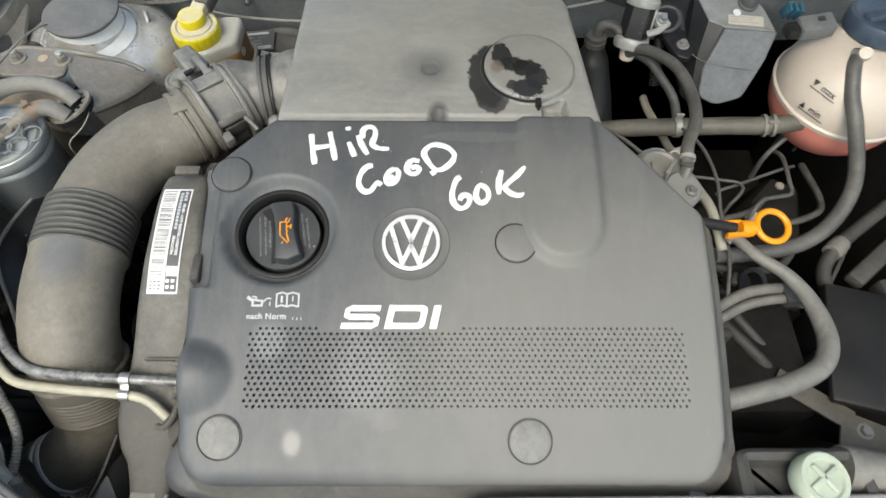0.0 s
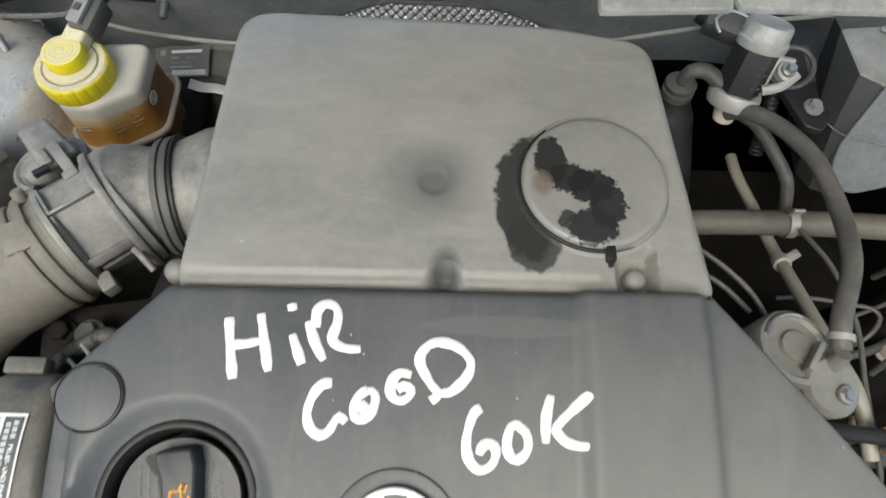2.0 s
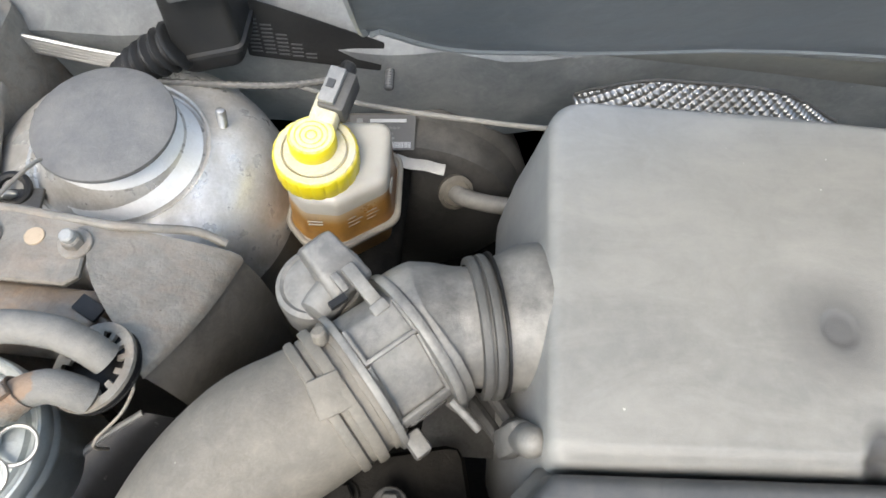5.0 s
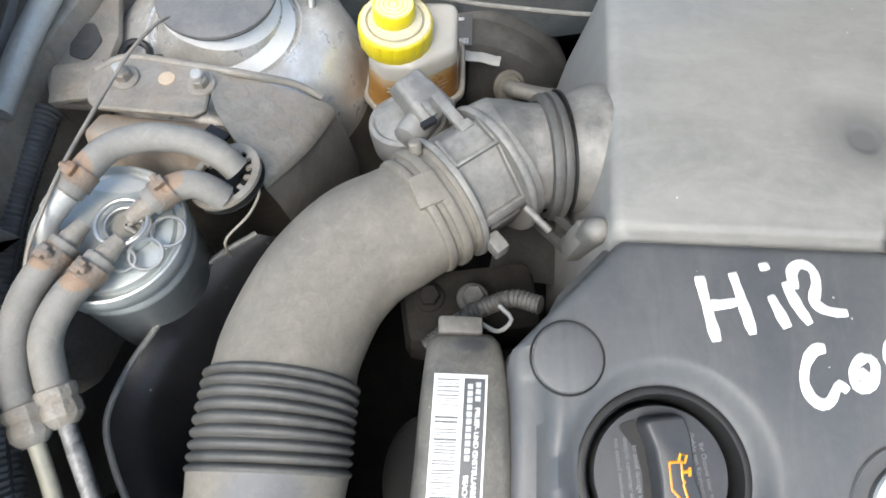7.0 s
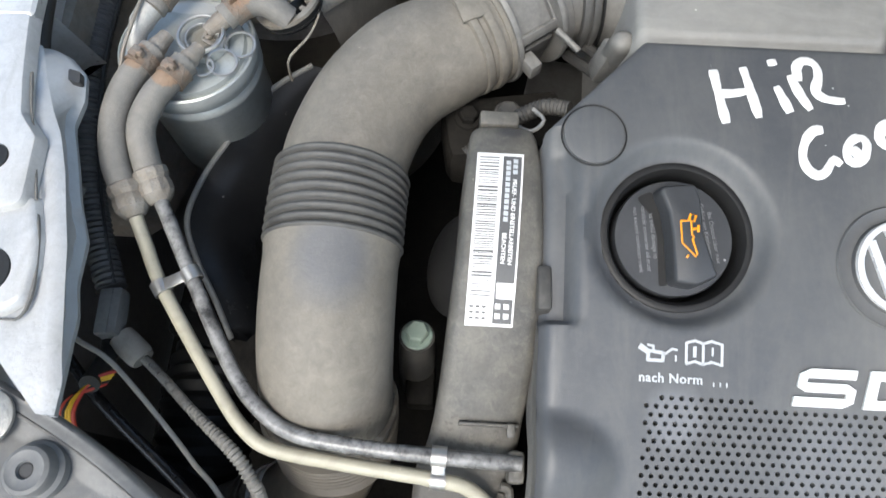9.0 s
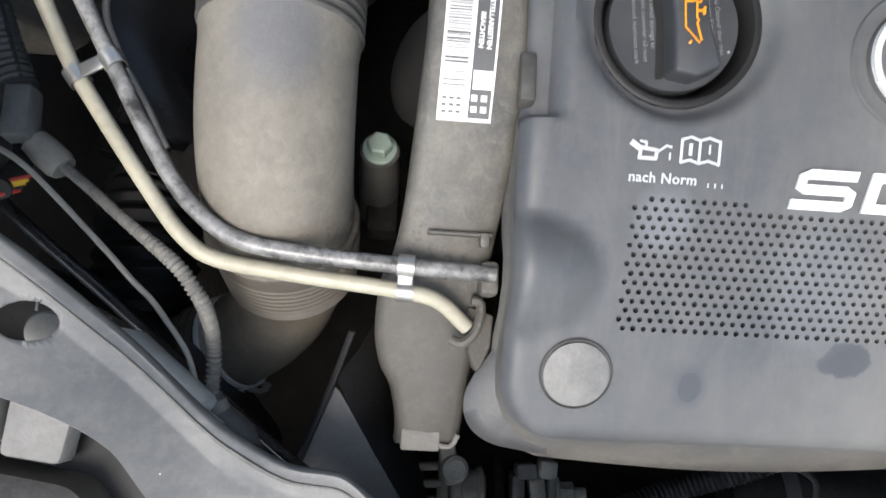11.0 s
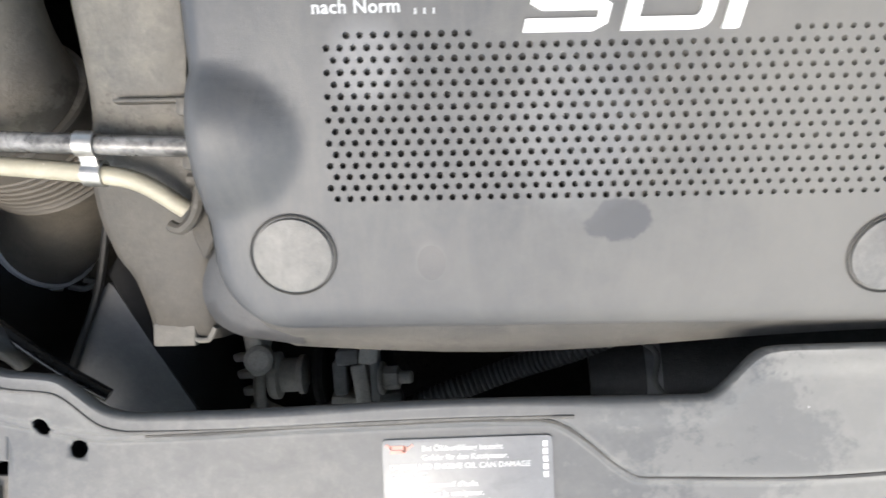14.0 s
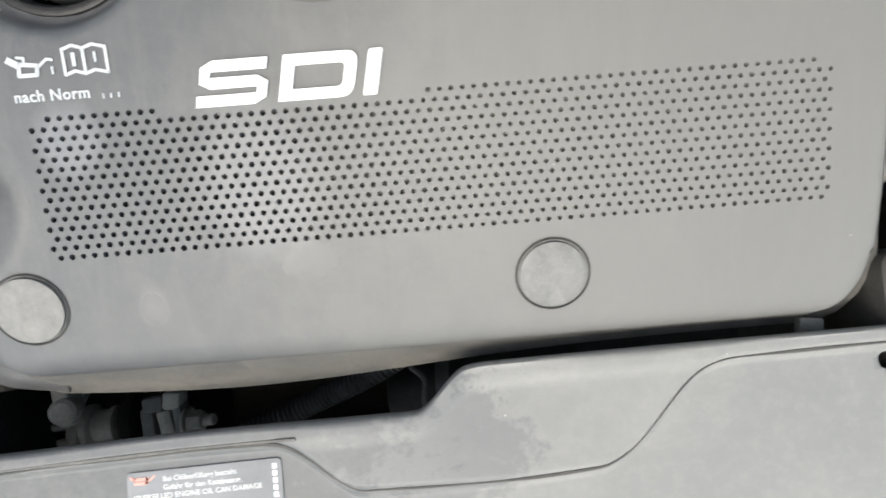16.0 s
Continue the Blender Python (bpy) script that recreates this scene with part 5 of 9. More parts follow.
part("outlet_shoulder", tube([(-0.183, 0.511, 0.8215), (-0.172, 0.514, 0.8215), (-0.150, 0.519, 0.819)], lambda d, s: 0.0385 + 0.006 * smooth01((d - 0.004) / 0.02), 40, 0.003), M_MAF, abx)


# ---- intake hose between the air mass sensor and the inlet below ----
def belt(at, axis, r, w, h=0.0012, seg=40):
    """A flat band round a pipe."""
    return lathe([(r, -w / 2), (r + h, -w / 2), (r + h, w / 2), (r, w / 2)], at, axis, seg, False, False)


intake = thing("intake_hose", (-0.345, 0.30, 0.70), "large dusty rubber intake hose with ribbed bellows", "air hose")
up_path = [(-0.256, 0.4755, 0.819), (-0.2685, 0.4655, 0.817), (-0.284, 0.4555, 0.8155), (-0.306, 0.4405, 0.815), (-0.326, 0.4130, 0.815), (-0.3385, 0.378, 0.815), (-0.3415, 0.355, 0.815)]
part("upper_elbow", tube(up_path, lambda d, s: 0.0375 + 0.003 * smooth01(d / 0.06), 40, 0.005), M_HOSE, intake)
part("bellows", tube([(-0.3415, 0.3580, 0.815), (-0.3425, 0.332, 0.8145), (-0.3425, 0.3055, 0.813)], lambda d, s: 0.0402 + 0.0036 * (0.5 - 0.5 * math.cos(2 * math.pi * d / 0.00588)) ** 0.4, 48, 0.0005), M_BELLOWS, intake, "dark ribbed bellows")
part("lower_elbow", tube([(-0.3425, 0.3085, 0.8135), (-0.3425, 0.285, 0.811), (-0.3425, 0.258, 0.803), (-0.3425, 0.235, 0.787), (-0.3425, 0.219, 0.764), (-0.3425, 0.209, 0.735)], lambda d, s: 0.0425 - 0.0012 * smooth01(d / 0.012), 40, 0.005), M_HOSE, intake)
lowdir = Vector((0.03, -0.55, -1)).normalized()
for k in range(8):
    part("cuff_rib", lathe([(0.0395, -0.0016), (0.0436 - 0.0004 * k, -0.0009), (0.0442 - 0.0004 * k, 0.0), (0.0436 - 0.0004 * k, 0.0009), (0.0395, 0.0016)], Vector((-0.3425, 0.2130, 0.744)) + lowdir * 0.0043 * k, lowdir, 44, False, False), M_HOSE, intake)
low_path = [(-0.3425, 0.211, 0.740), (-0.3425, 0.197, 0.716), (-0.3475, 0.182, 0.696), (-0.3600, 0.168, 0.680), (-0.3760, 0.157, 0.667), (-0.394, 0.1490, 0.656), (-0.428, 0.1370, 0.640)]
part("elbow_bead", ring((-0.3425, 0.2185, 0.7610), lowdir, 0.0415, 0.0032, 52, 10), M_HOSE, intake)
part("lower_pipe", tube(low_path, lambda d, s: 0.0385 - 0.0060 * smooth01((d - 0.02) / 0.03), 40, 0.004), M_LOWPIPE, intake, "brown grimed lower pipe")
cdir = Vector((-0.84, -0.30, -0.42)).normalized()
end_c = Vector((-0.3870, 0.1515, 0.6600))
for k in range(3):
    part("end_rib", lathe([(0.031, -0.0030), (0.0342, -0.0022), (0.0348, 0), (0.0342, 0.0022), (0.031, 0.0030)], end_c + cdir * (0.011 + 0.0075 * k), cdir, 44, False, False), M_LOWPIPE, intake)
for k in range(2):
    part("clamp_band", belt(end_c + cdir * (0.0085 * k - 0.0045), cdir, 0.0330, 0.0034, 0.0018, 48), M_DISH, intake, "pale steel clamp band")
part("clamp_strip", belt(end_c, cdir, 0.0330, 0.005, 0.0006, 48), M_GRIME, intake, "rust-brown clamp strip")
part("clamp_lug", box((0.011, 0.008, 0.012), Matrix.Translation(end_c + Vector((0.003, -0.034, -0.004))) @ pose(0, 0, 0, 0, 0, 38), 0.002), M_CREAM, intake)
part("clamp_tail", tube([end_c + Vector((0.010, -0.032, -0.012)), end_c + Vector((0.018, -0.034, -0.018)), end_c + Vector((0.022, -0.030, -0.024)), end_c + Vector((0.014, -0.028, -0.024))], 0.0022, 8, 0.003), M_CASTDUST, intake)

# two moulded ribs and a strap where the hose grips the sensor
mdir = Vector((0.785, 0.619, 0.02)).normalized()
mend = Vector((-0.262, 0.4705, 0.819))
for k, (rr, ww) in enumerate(((0.0398, 0.0030), (0.0412, 0.0036), (0.0398, 0.0026))):
    part("rib", lathe([(0.0365, -ww), (rr, -ww * 0.8), (rr + 0.0006, 0.0), (rr, ww * 0.8), (0.0365, ww)], mend + mdir * (-0.012 + 0.010 * k), mdir, 52, False, False), M_HOSE, intake)
part("strap_buckle", box((0.017, 0.020, 0.004), Matrix.Translation(mend + Vector((-0.004, -0.010, 0.0390))) @ Matrix.Rotation(radians(27), 4, "Z") @ Matrix.Rotation(radians(14), 4, "X"), 0.0012), M_HOSE, intake)
part("end_sleeve", lathe([(0.0360, -0.010), (0.0385, -0.008), (0.0385, 0.014), (0.036, 0.016)], mend, mdir, 48), M_HOSE, intake)
part("strap_peg", lathe([(0.004, -0.004), (0.004, 0.003), (0.003, 0.004)], mend + Vector((-0.012, 0.020, 0.037)), (-0.2, 0.4, 0.9), 12), M_HOSE, intake)

# ---- air mass sensor ----
maf = thing("air_mass_sensor", (-0.235, 0.484, 0.78), "dusty grey plastic air mass sensor with an angled plug", "air sensor")
mrot = Matrix.Rotation(math.atan2(mdir.y, mdir.x), 4, "Z")
mc = mend + mdir * 0.0285
mm = Matrix.Translation(mc) @ mrot
# a square-shouldered body: a flat panel looks up and forwards, with a rib along its middle
across = Matrix(((0, 0, 1, 0), (1, 0, 0, 0), (0, 1, 0, 0), (0, 0, 0, 1)))
tilt = Matrix.Rotation(radians(10), 4, "X")
part("body", slab(rounded([(-0.034, -0.034), (0.030, -0.034), (0.035, 0.016), (0.023, 0.0345), (0.003, 0.0375), (-0.0305, 0.0195)], [0.016, 0.016, 0.010, 0.006, 0.004, 0.002], 4), [(-0.002, -0.0165), (0, -0.015), (0, 0.015), (-0.002, 0.0165)], mm @ tilt @ across), M_MAF, maf, angle=25)
part("panel_rib", box((0.032, 0.0024, 0.0050), mm @ tilt @ pose(0, 0.0035, 0.0385), 0.0008), M_MAF, maf)
part("panel_edge", box((0.033, 0.0030, 0.0070), mm @ tilt @ pose(0, -0.0310, 0.0205, -30), 0.0008), M_MAF, maf)
for sx_ in (-0.0150, 0.0150):
    part("panel_rim", box((0.0024, 0.036, 0.0046), mm @ tilt @ pose(sx_, -0.0138, 0.0300, 28), 0.0007), M_MAF, maf)
    part("panel_rim", box((0.0024, 0.021, 0.0046), mm @ tilt @ pose(sx_, 0.0130, 0.0375, -9), 0.0007), M_MAF, maf)
part("side_recess", box((0.024, 0.004, 0.018), mm @ tilt @ pose(0.001, -0.0335, 0.004), 0.0015), M_BLACKDUST, maf)
part("pin", lathe([(0.0024, 0), (0.0024, 0.020), (0.0018, 0.021)], mm @ tilt @ Vector((0.013, -0.036, 0.020)), mm.to_3x3() @ Vector((0.15, -1, -0.15)), 10), M_MAF, maf)
part("side_lug", box((0.010, 0.014, 0.012), mm @ pose(-0.013, -0.045, 0.002), 0.002), M_MAF, maf)
part("hose_flange", lathe([(0.037, -0.002), (0.0425, -0.002), (0.0430, 0.0), (0.0425, 0.0018), (0.037, 0.0022)], mc - mdir * 0.0175, mdir, 56), M_MAF, maf)
fc = mc + mdir * 0.0185
part("flange", lathe([(0.0385, -0.0028), (0.0448, -0.0026), (0.0456, -0.0008), (0.0456, 0.0008), (0.0448, 0.0026), (0.039, 0.003)], fc, mdir, 60), M_MAF, maf)
d_path = [fc + mdir * 0.002, fc + mdir * 0.010, Vector((-0.205, 0.5095, 0.822)), Vector((-0.186, 0.5110, 0.8215)), Vector((-0.165, 0.514, 0.820))]
part("outlet_duct", tube(d_path, lambda d, s: 0.0415 + 0.0016 * smooth01(d / 0.004) * smooth01((0.014 - d) / 0.004) - 0.0070 * smooth01((d - 0.011) / 0.014), 52, 0.0015), M_MAF, maf)
cl = Vector((-0.1865, 0.5110, 0.8215))
part("outlet_collar", lathe([(0.0365, -0.008), (0.0405, -0.0075), (0.0412, -0.0055), (0.0412, -0.0035), (0.0392, -0.0030), (0.0392, -0.0015), (0.0415, -0.001), (0.0420, 0.0010), (0.0415, 0.0030), (0.0390, 0.0036), (0.0385, 0.008)], cl, Vector((0.985, 0.17, 0)), 60, False, False), M_BELLOWS, maf)
part("seal", lathe([(0.0385, -0.0008), (0.0422, -0.0007), (0.0422, 0.0007), (0.0385, 0.0008)], cl + Vector((0.0055, 0.0015, 0)), Vector((0.985, 0.17, 0)), 60, False, False), M_BLACK, maf)
# the plug: a round housing behind the body, a hooded connector over it and a latch bar reaching forward
lean = Matrix.Rotation(radians(-14), 4, "X")
part("plug_housing", moved(lathe([(0.003, 0.0060), (0.0180, 0.0055), (0.0215, 0.0035), (0.0235, 0.0050), (0.0262, 0.0035), (0.0270, 0.0), (0.0266, -0.016), (0.022, -0.024)], seg=48), mm @ pose(-0.0050, 0.0610, 0.002) @ lean), M_MAF, maf)
bm = box((0.026, 0.036, 0.020), Matrix(), 0.004, 3)
for v in bm.verts:
    if v.co.y > 0:
        v.co.x *= 0.80
    if v.co.z < 0:
        v.co.y += 0.004
part("plug_hood", moved(bm, mm @ pose(0.0030, 0.0560, 0.0235, 10, 0, 6)), M_MAF, maf)
part("plug_barrel", moved(lathe([(0.004, -0.014), (0.0095, -0.012), (0.0105, -0.006), (0.0105, 0.012), (0.009, 0.014)], (0, 0, 0), (1, 0, 0), 28), mm @ pose(-0.0080, 0.0460, 0.0165, 0, 0, 20)), M_MAF, maf)
part("plug_latch", join(box((0.0075, 0.030, 0.0042), mm @ pose(0.0075, 0.0330, 0.0345, 8, 0, 4), 0.0012), box((0.010, 0.007, 0.008), mm @ pose(0.0075, 0.0180, 0.0350, 0, 0, 4), 0.0015), box((0.0045, 0.012, 0.004), mm @ pose(-0.001, 0.0430, 0.0330, 8, 0, 4), 0.001)), M_MAF, maf)
part("plug_gap", box((0.010, 0.004, 0.004), mm @ pose(-0.0075, 0.0345, 0.0330)), M_BLACK, maf)

# ---- timing belt cover with its bar-code label ----
tbc = thing("timing_belt_cover", (-0.25, 0.23, 0.66), "dusty grey plastic timing belt cover with a white label", "belt cover")
T_L = [(0.0955, -0.2703), (0.103, -0.2696), (0.1265, -0.2735), (0.140, -0.2810), (0.1607, -0.2850), (0.182, -0.2835), (0.198, -0.2770), (0.2285, -0.2717), (0.258, -0.2689), (0.288, -0.2667), (0.319, -0.2645), (0.353, -0.2630), (0.374, -0.2610), (0.380, -0.2570)]
T_R = [(0.0955, -0.2345), (0.142, -0.2298), (0.208, -0.2230), (0.243, -0.2185), (0.291, -0.2165), (0.321, -0.2170), (0.345, -0.2185), (0.374, -0.2220), (0.380, -0.2250)]
T_Z = [(0.085, 0.744), (0.100, 0.757), (0.150, 0.776), (0.200, 0.800), (0.255, 0.832), (0.300, 0.848), (0.350, 0.855), (0.372, 0.852), (0.380, 0.845)]
rings = []
for k in range(64):
    y = 0.0955 + (0.380 - 0.0955) * k / 63
    a, b, h = lerp_table(T_L, y), lerp_table(T_R, y), lerp_table(T_Z, y)
    rings.append([Vector(p) for p in ((a - 0.002, y, h - 0.070), (a, y, h - 0.006), (a + 0.002, y, h - 0.002), (a + 0.006, y, h), ((a + b) / 2, y, h + 0.0008), (b - 0.006, y, h), (b - 0.002, y, h - 0.002), (b, y, h - 0.006), (b + 0.002, y, h - 0.070))])
part("shell", loft(rings), M_TB, tbc, angle=50)
part("gusset", slab(rounded([(-0.2360, 0.1720), (-0.2210, 0.1670), (-0.2225, 0.1500), (-0.2290, 0.1350), (-0.2345, 0.1480)], 0.002, 2), [(-0.0008, 0.7868), (0, 0.7860), (0, 0.774)]), M_TB, tbc)
part("top_tab", box((0.024, 0.010, 0.012), pose(-0.2440, 0.3835, 0.8440), 0.002), M_TB, tbc)
part("spring_clip", join(box((0.022, 0.012, 0.006), pose(-0.256, 0.0985, 0.7560), 0.0015), tube([(-0.246, 0.096, 0.757), (-0.239, 0.0955, 0.757), (-0.235, 0.102, 0.758)], 0.0015, 8, 0.003)), M_RUBBERL, tbc)
part("side_catch", box((0.008, 0.026, 0.030), pose(-0.2165, 0.278, 0.832), 0.002), M_BLACKDUST, tbc)
part("side_bulge", lathe([(0.001, 0.010), (0.024, 0.008), (0.036, 0.0), (0.040, -0.02)], (-0.262, 0.310, 0.787), (-0.75, -0.05, 0.65), 32), M_BLACK, tbc, "dark bulge of the belt cover side")
part("moulded_rib", join(box((0.034, 0.0018, 0.006), pose(-0.243, 0.2065, 0.8055), 0.0006), box((0.005, 0.008, 0.006), pose(-0.2300, 0.204, 0.806, 12), 0.0012)), M_TB, tbc)


def tb_m(x, y, up=0.0):
    slope = math.atan((lerp_table(T_Z, y + 0.002) - lerp_table(T_Z, y - 0.002)) / 0.004)
    return Matrix.Translation((x, y, lerp_table(T_Z, y) + 0.0009 + up)) @ Matrix.Rotation(slope, 4, "X")


bm = bmesh.new()
lab = [[bm.verts.new((x + (y - 0.30) * 0.03, y, lerp_table(T_Z, y) + 0.0013)) for x in (-0.2585, -0.2315)] for y in [0.257 + 0.098 * k / 20 for k in range(21)]]
for a, b in zip(lab, lab[1:]):
    bm.faces.new((a[0], a[1], b[1], b[0]))
label_ = part("label_sheet", bm, M_WHITE, tbc, "white bar-code label strip")
rnd = random.Random(5)
y = 0.273
while y < 0.352:
    w = rnd.choice((0.0004, 0.0005, 0.0007, 0.0011))
    part("bar", bars([(-0.00575, -w / 2, 0.0115, w)], tb_m(-0.2512 + (y - 0.30) * 0.03, y, 0.0004), 0.0003), M_BARINK, label_)
    y += w + rnd.choice((0.0007, 0.0010, 0.0015))
bm = bmesh.new()
dk = [[bm.verts.new((x + (y - 0.30) * 0.03, y, lerp_table(T_Z, y) + 0.0017)) for x in (-0.2432, -0.2326)] for y in [0.2585 + 0.0945 * k / 20 for k in range(21)]]
for a, b in zip(dk, dk[1:]):
    bm.faces.new((a[0], a[1], b[1], b[0]))
dark_ = part("dark_strip", bm, M_LABELDARK, label_, "grey strip with white print")


def along_label(bm, x0, y0):
    """Lays flat print, written along the label's length, on the curved cover."""
    for v in bm.verts:
        yv = y0 - v.co.x
        v.co = Vector((x0 + v.co.y + (yv - 0.30) * 0.03, yv, lerp_table(T_Z, yv) + 0.0019 + v.co.z))
    return bm


def printed(text, size):
    bm = words(text, size, Matrix(), 0.0001, bold=0.00006)
    bmesh.ops.triangulate(bm, faces=bm.faces[:])
    return bm


part("printed_line", along_label(printed("PRUEF- UND EINSTELLARBEITEN", 0.0034), -0.2372, 0.3385), M_WHITE, dark_)
part("printed_line", along_label(printed("BEACHTEN", 0.0034), -0.2412, 0.3070), M_WHITE, dark_)
for x0, y0, n in ((-0.2412, 0.3500, 11), (-0.2372, 0.3510, 3)):
    for k in range(n):
        ya = y0 - 0.0034 * k
        part("print_bar", bars([(-0.0002, -0.0026, 0.0026, 0.0026)], tb_m(x0 + (ya - 0.30) * 0.03, ya, 0.0010), 0.0002), M_PRINT, dark_)
part("symbol_patch", bars([(-0.0048, -0.0045, 0.0096, 0.0090)], tb_m(-0.2382, 0.2755, 0.0009), 0.0003), M_WHITE, label_)
for yy in (0.2605, 0.2635, 0.2665):
    for kx in range(3):
        part("digit_bar", bars([(0, 0, 0.0022, 0.0013)], tb_m(-0.2575 + 0.0035 * kx, yy, 0.0004), 0.0003), M_BARINK, label_)
for yy in (0.2610, 0.2660):
    for kx in range(2):
        part("digit_bar", bars([(0, 0, 0.0030, 0.0030)], tb_m(-0.2433 + 0.0048 * kx, yy, 0.0010), 0.0002), M_WHITE, dark_)

# ---- engine lifting post with a green hexagon bolt ----
post = thing("mounting_bolt", (-0.292, 0.245, 0.69), "pale green hexagon bolt on a black mounting post", "bolt")
pax = Vector((0.02, 0.18, 1)).normalized()
part("post", lathe([(0.014, -0.09), (0.0135, -0.030), (0.0120, -0.008), (0.0122, -0.001)], (-0.2895, 0.268, 0.756), pax, 24), M_BLACKDUST, post)
part("bolt_head", hexbolt((-0.2895, 0.268, 0.756), pax, 0.0078, 0.0108, 0.0085), M_GREENBOLT, post)
part("foot", box((0.022, 0.030, 0.03), pose(-0.287, 0.243, 0.69), 0.004), M_DEEP, post)

# ---- fuel pipes and their clips ----
cream = thing("cream_fuel_pipe", (-0.40, 0.22, 0.80), "cream nylon fuel pipe crossing below the cover", "fuel pipe")
part("pipe", tube([(-0.4675, 0.3265, 0.829), (-0.4560, 0.300, 0.817), (-0.4425, 0.275, 0.812), (-0.401, 0.2175, 0.804), (-0.383, 0.1965, 0.801), (-0.366, 0.1870, 0.800), (-0.327, 0.1815, 0.801), (-0.272, 0.1755, 0.804), (-0.252, 0.1715, 0.800), (-0.236, 0.160, 0.790)], 0.0043, 14, 0.004), M_CREAM, cream)
part("end_hook", tube([(-0.244, 0.153, 0.789), (-0.238, 0.151, 0.790), (-0.231, 0.158, 0.792), (-0.229, 0.172, 0.792), (-0.234, 0.174, 0.792)], 0.0028, 8, 0.003), M_TB, cream)
blackp = thing("black_fuel_pipe", (-0.40, 0.23, 0.81), "dusty black fuel pipe beside the cream one", "fuel pipe")
part("pipe", tube([(-0.4545, 0.3370, 0.829), (-0.425, 0.283, 0.818), (-0.395, 0.232, 0.811), (-0.375, 0.2085, 0.810), (-0.353, 0.1955, 0.810), (-0.320, 0.1905, 0.810), (-0.272, 0.1875, 0.810), (-0.224, 0.186, 0.806)], 0.0045, 14, 0.004), M_PIPEBLK, blackp)
part("end_fitting", box((0.010, 0.018, 0.014), pose(-0.2265, 0.1845, 0.8000), 0.003), M_TB, blackp)
for a, b, nm in (((-0.4435, 0.2755, 0.812), (-0.4245, 0.283, 0.818), "pipe_clip"), ((-0.270, 0.1755, 0.804), (-0.270, 0.1875, 0.810), "pipe_clip")):
    a, b = Vector(a), Vector(b)
    dirp = Vector((0.60, -0.80, -0.1)) if a.x < -0.4 else Vector((1, -0.05, 0))
    clip = thing(nm, a - Vector((0, 0, 0.006)), "bright spring-steel clip joining the two fuel pipes", "pipe clip", "fuel pipe clips")
    for c in (a, b):
        part("loop", belt(c, dirp, 0.0046, 0.0085, 0.0012, 20), M_STEEL, clip)
    mid = (a + b) / 2
    part("bridge", box(((b - a).length, 0.0075, 0.0015), Matrix.Translation(mid + Vector((0, 0, 0.003))) @ (b - a).to_track_quat("X", "Z").to_matrix().to_4x4(), 0.0004), M_STEEL, clip)

# ---- fuel filter ----
FF = Vector((-0.4505, 0.4345, 0.838))
ffl = thing("fuel_filter", (-0.4505, 0.4345, 0.735), "round zinc-plated fuel filter with wire clips on top", "fuel filter")
part("can", lathe([(0.040, -0.105), (0.0425, -0.10), (0.0425, -0.026), (0.0445, -0.023), (0.0445, -0.019), (0.0425, -0.016)], FF, seg=64), M_ZINC, ffl)
part("rim", lathe([(0.0425, -0.016), (0.0455, -0.012), (0.0458, -0.004), (0.0448, -0.0005), (0.0436, 0.0002), (0.0426, -0.0008), (0.0420, -0.0042), (0.0385, -0.0046), (0.0372, -0.0015), (0.0350, -0.0008), (0.012, 0.001)], FF, seg=72), M_ZINC, ffl)
HB = Vector((-0.4375, 0.4355, 0.8405))
part("hub", lathe([(0.0150, -0.002), (0.0145, 0.003), (0.0118, 0.0035), (0.0112, 0.001), (0.003, 0.001)], HB, seg=32), M_ZINC, ffl)
part("hub_ring", ring(HB + Vector((0, 0, 0.0085)), (0, 0, 1), 0.0145, 0.0013), M_STEEL, ffl)
part("inner_ring", ring(HB + Vector((0, 0, 0.0055)), (0, 0, 1), 0.0108, 0.0008), M_STEEL, ffl)
for lx, ly, lr in ((0.0240, -0.001, 0.0092), (0.0150, -0.0165, 0.0092), (0.004, -0.0215, 0.0065)):
    part("wire_loop", ring(HB + Vector((lx, ly, 0.004 - 0.12 * abs(lx))), (0.15, -0.1, 1), lr, 0.0011, 28, 6), M_STEEL, ffl)
for ang in (35, -30, 80):
    part("hub_lug", box((0.009, 0.0028, 0.003), Matrix.Translation(HB + Vector((0.004 * math.cos(radians(ang)), 0.004 * math.sin(radians(ang)), 0.0025))) @ pose(0, 0, 0, 0, 0, ang), 0.0006), M_CORRODED, ffl)
part("hub_peg", lathe([(0.0032, 0), (0.0032, 0.006), (0.002, 0.007)], HB + Vector((0.008, 0.0045, 0.001)), seg=12), M_STEEL, ffl)
part("corroded_elbow", tube([(-0.479, 0.424, 0.840), (-0.4785, 0.432, 0.848), (-0.474, 0.442, 0.853), (-0.469, 0.449, 0.855)], lambda d, s: 0.0062 + 0.0012 * smooth01((d - 0.016) / 0.004), 18, 0.002), M_CASTDUST, ffl, "white-corroded metal elbow")
part("holder", slab(rounded([(-0.460, 0.420), (-0.437, 0.435), (-0.389, 0.446), (-0.395, 0.411), (-0.423, 0.404), (-0.430, 0.392), (-0.446, 0.392)], 0.004, 3), [(-0.001, 0.735), (0, 0.734), (0, 0.728)]), M_RUSTSHEET, ffl, "tan steel holder with a rust patch")
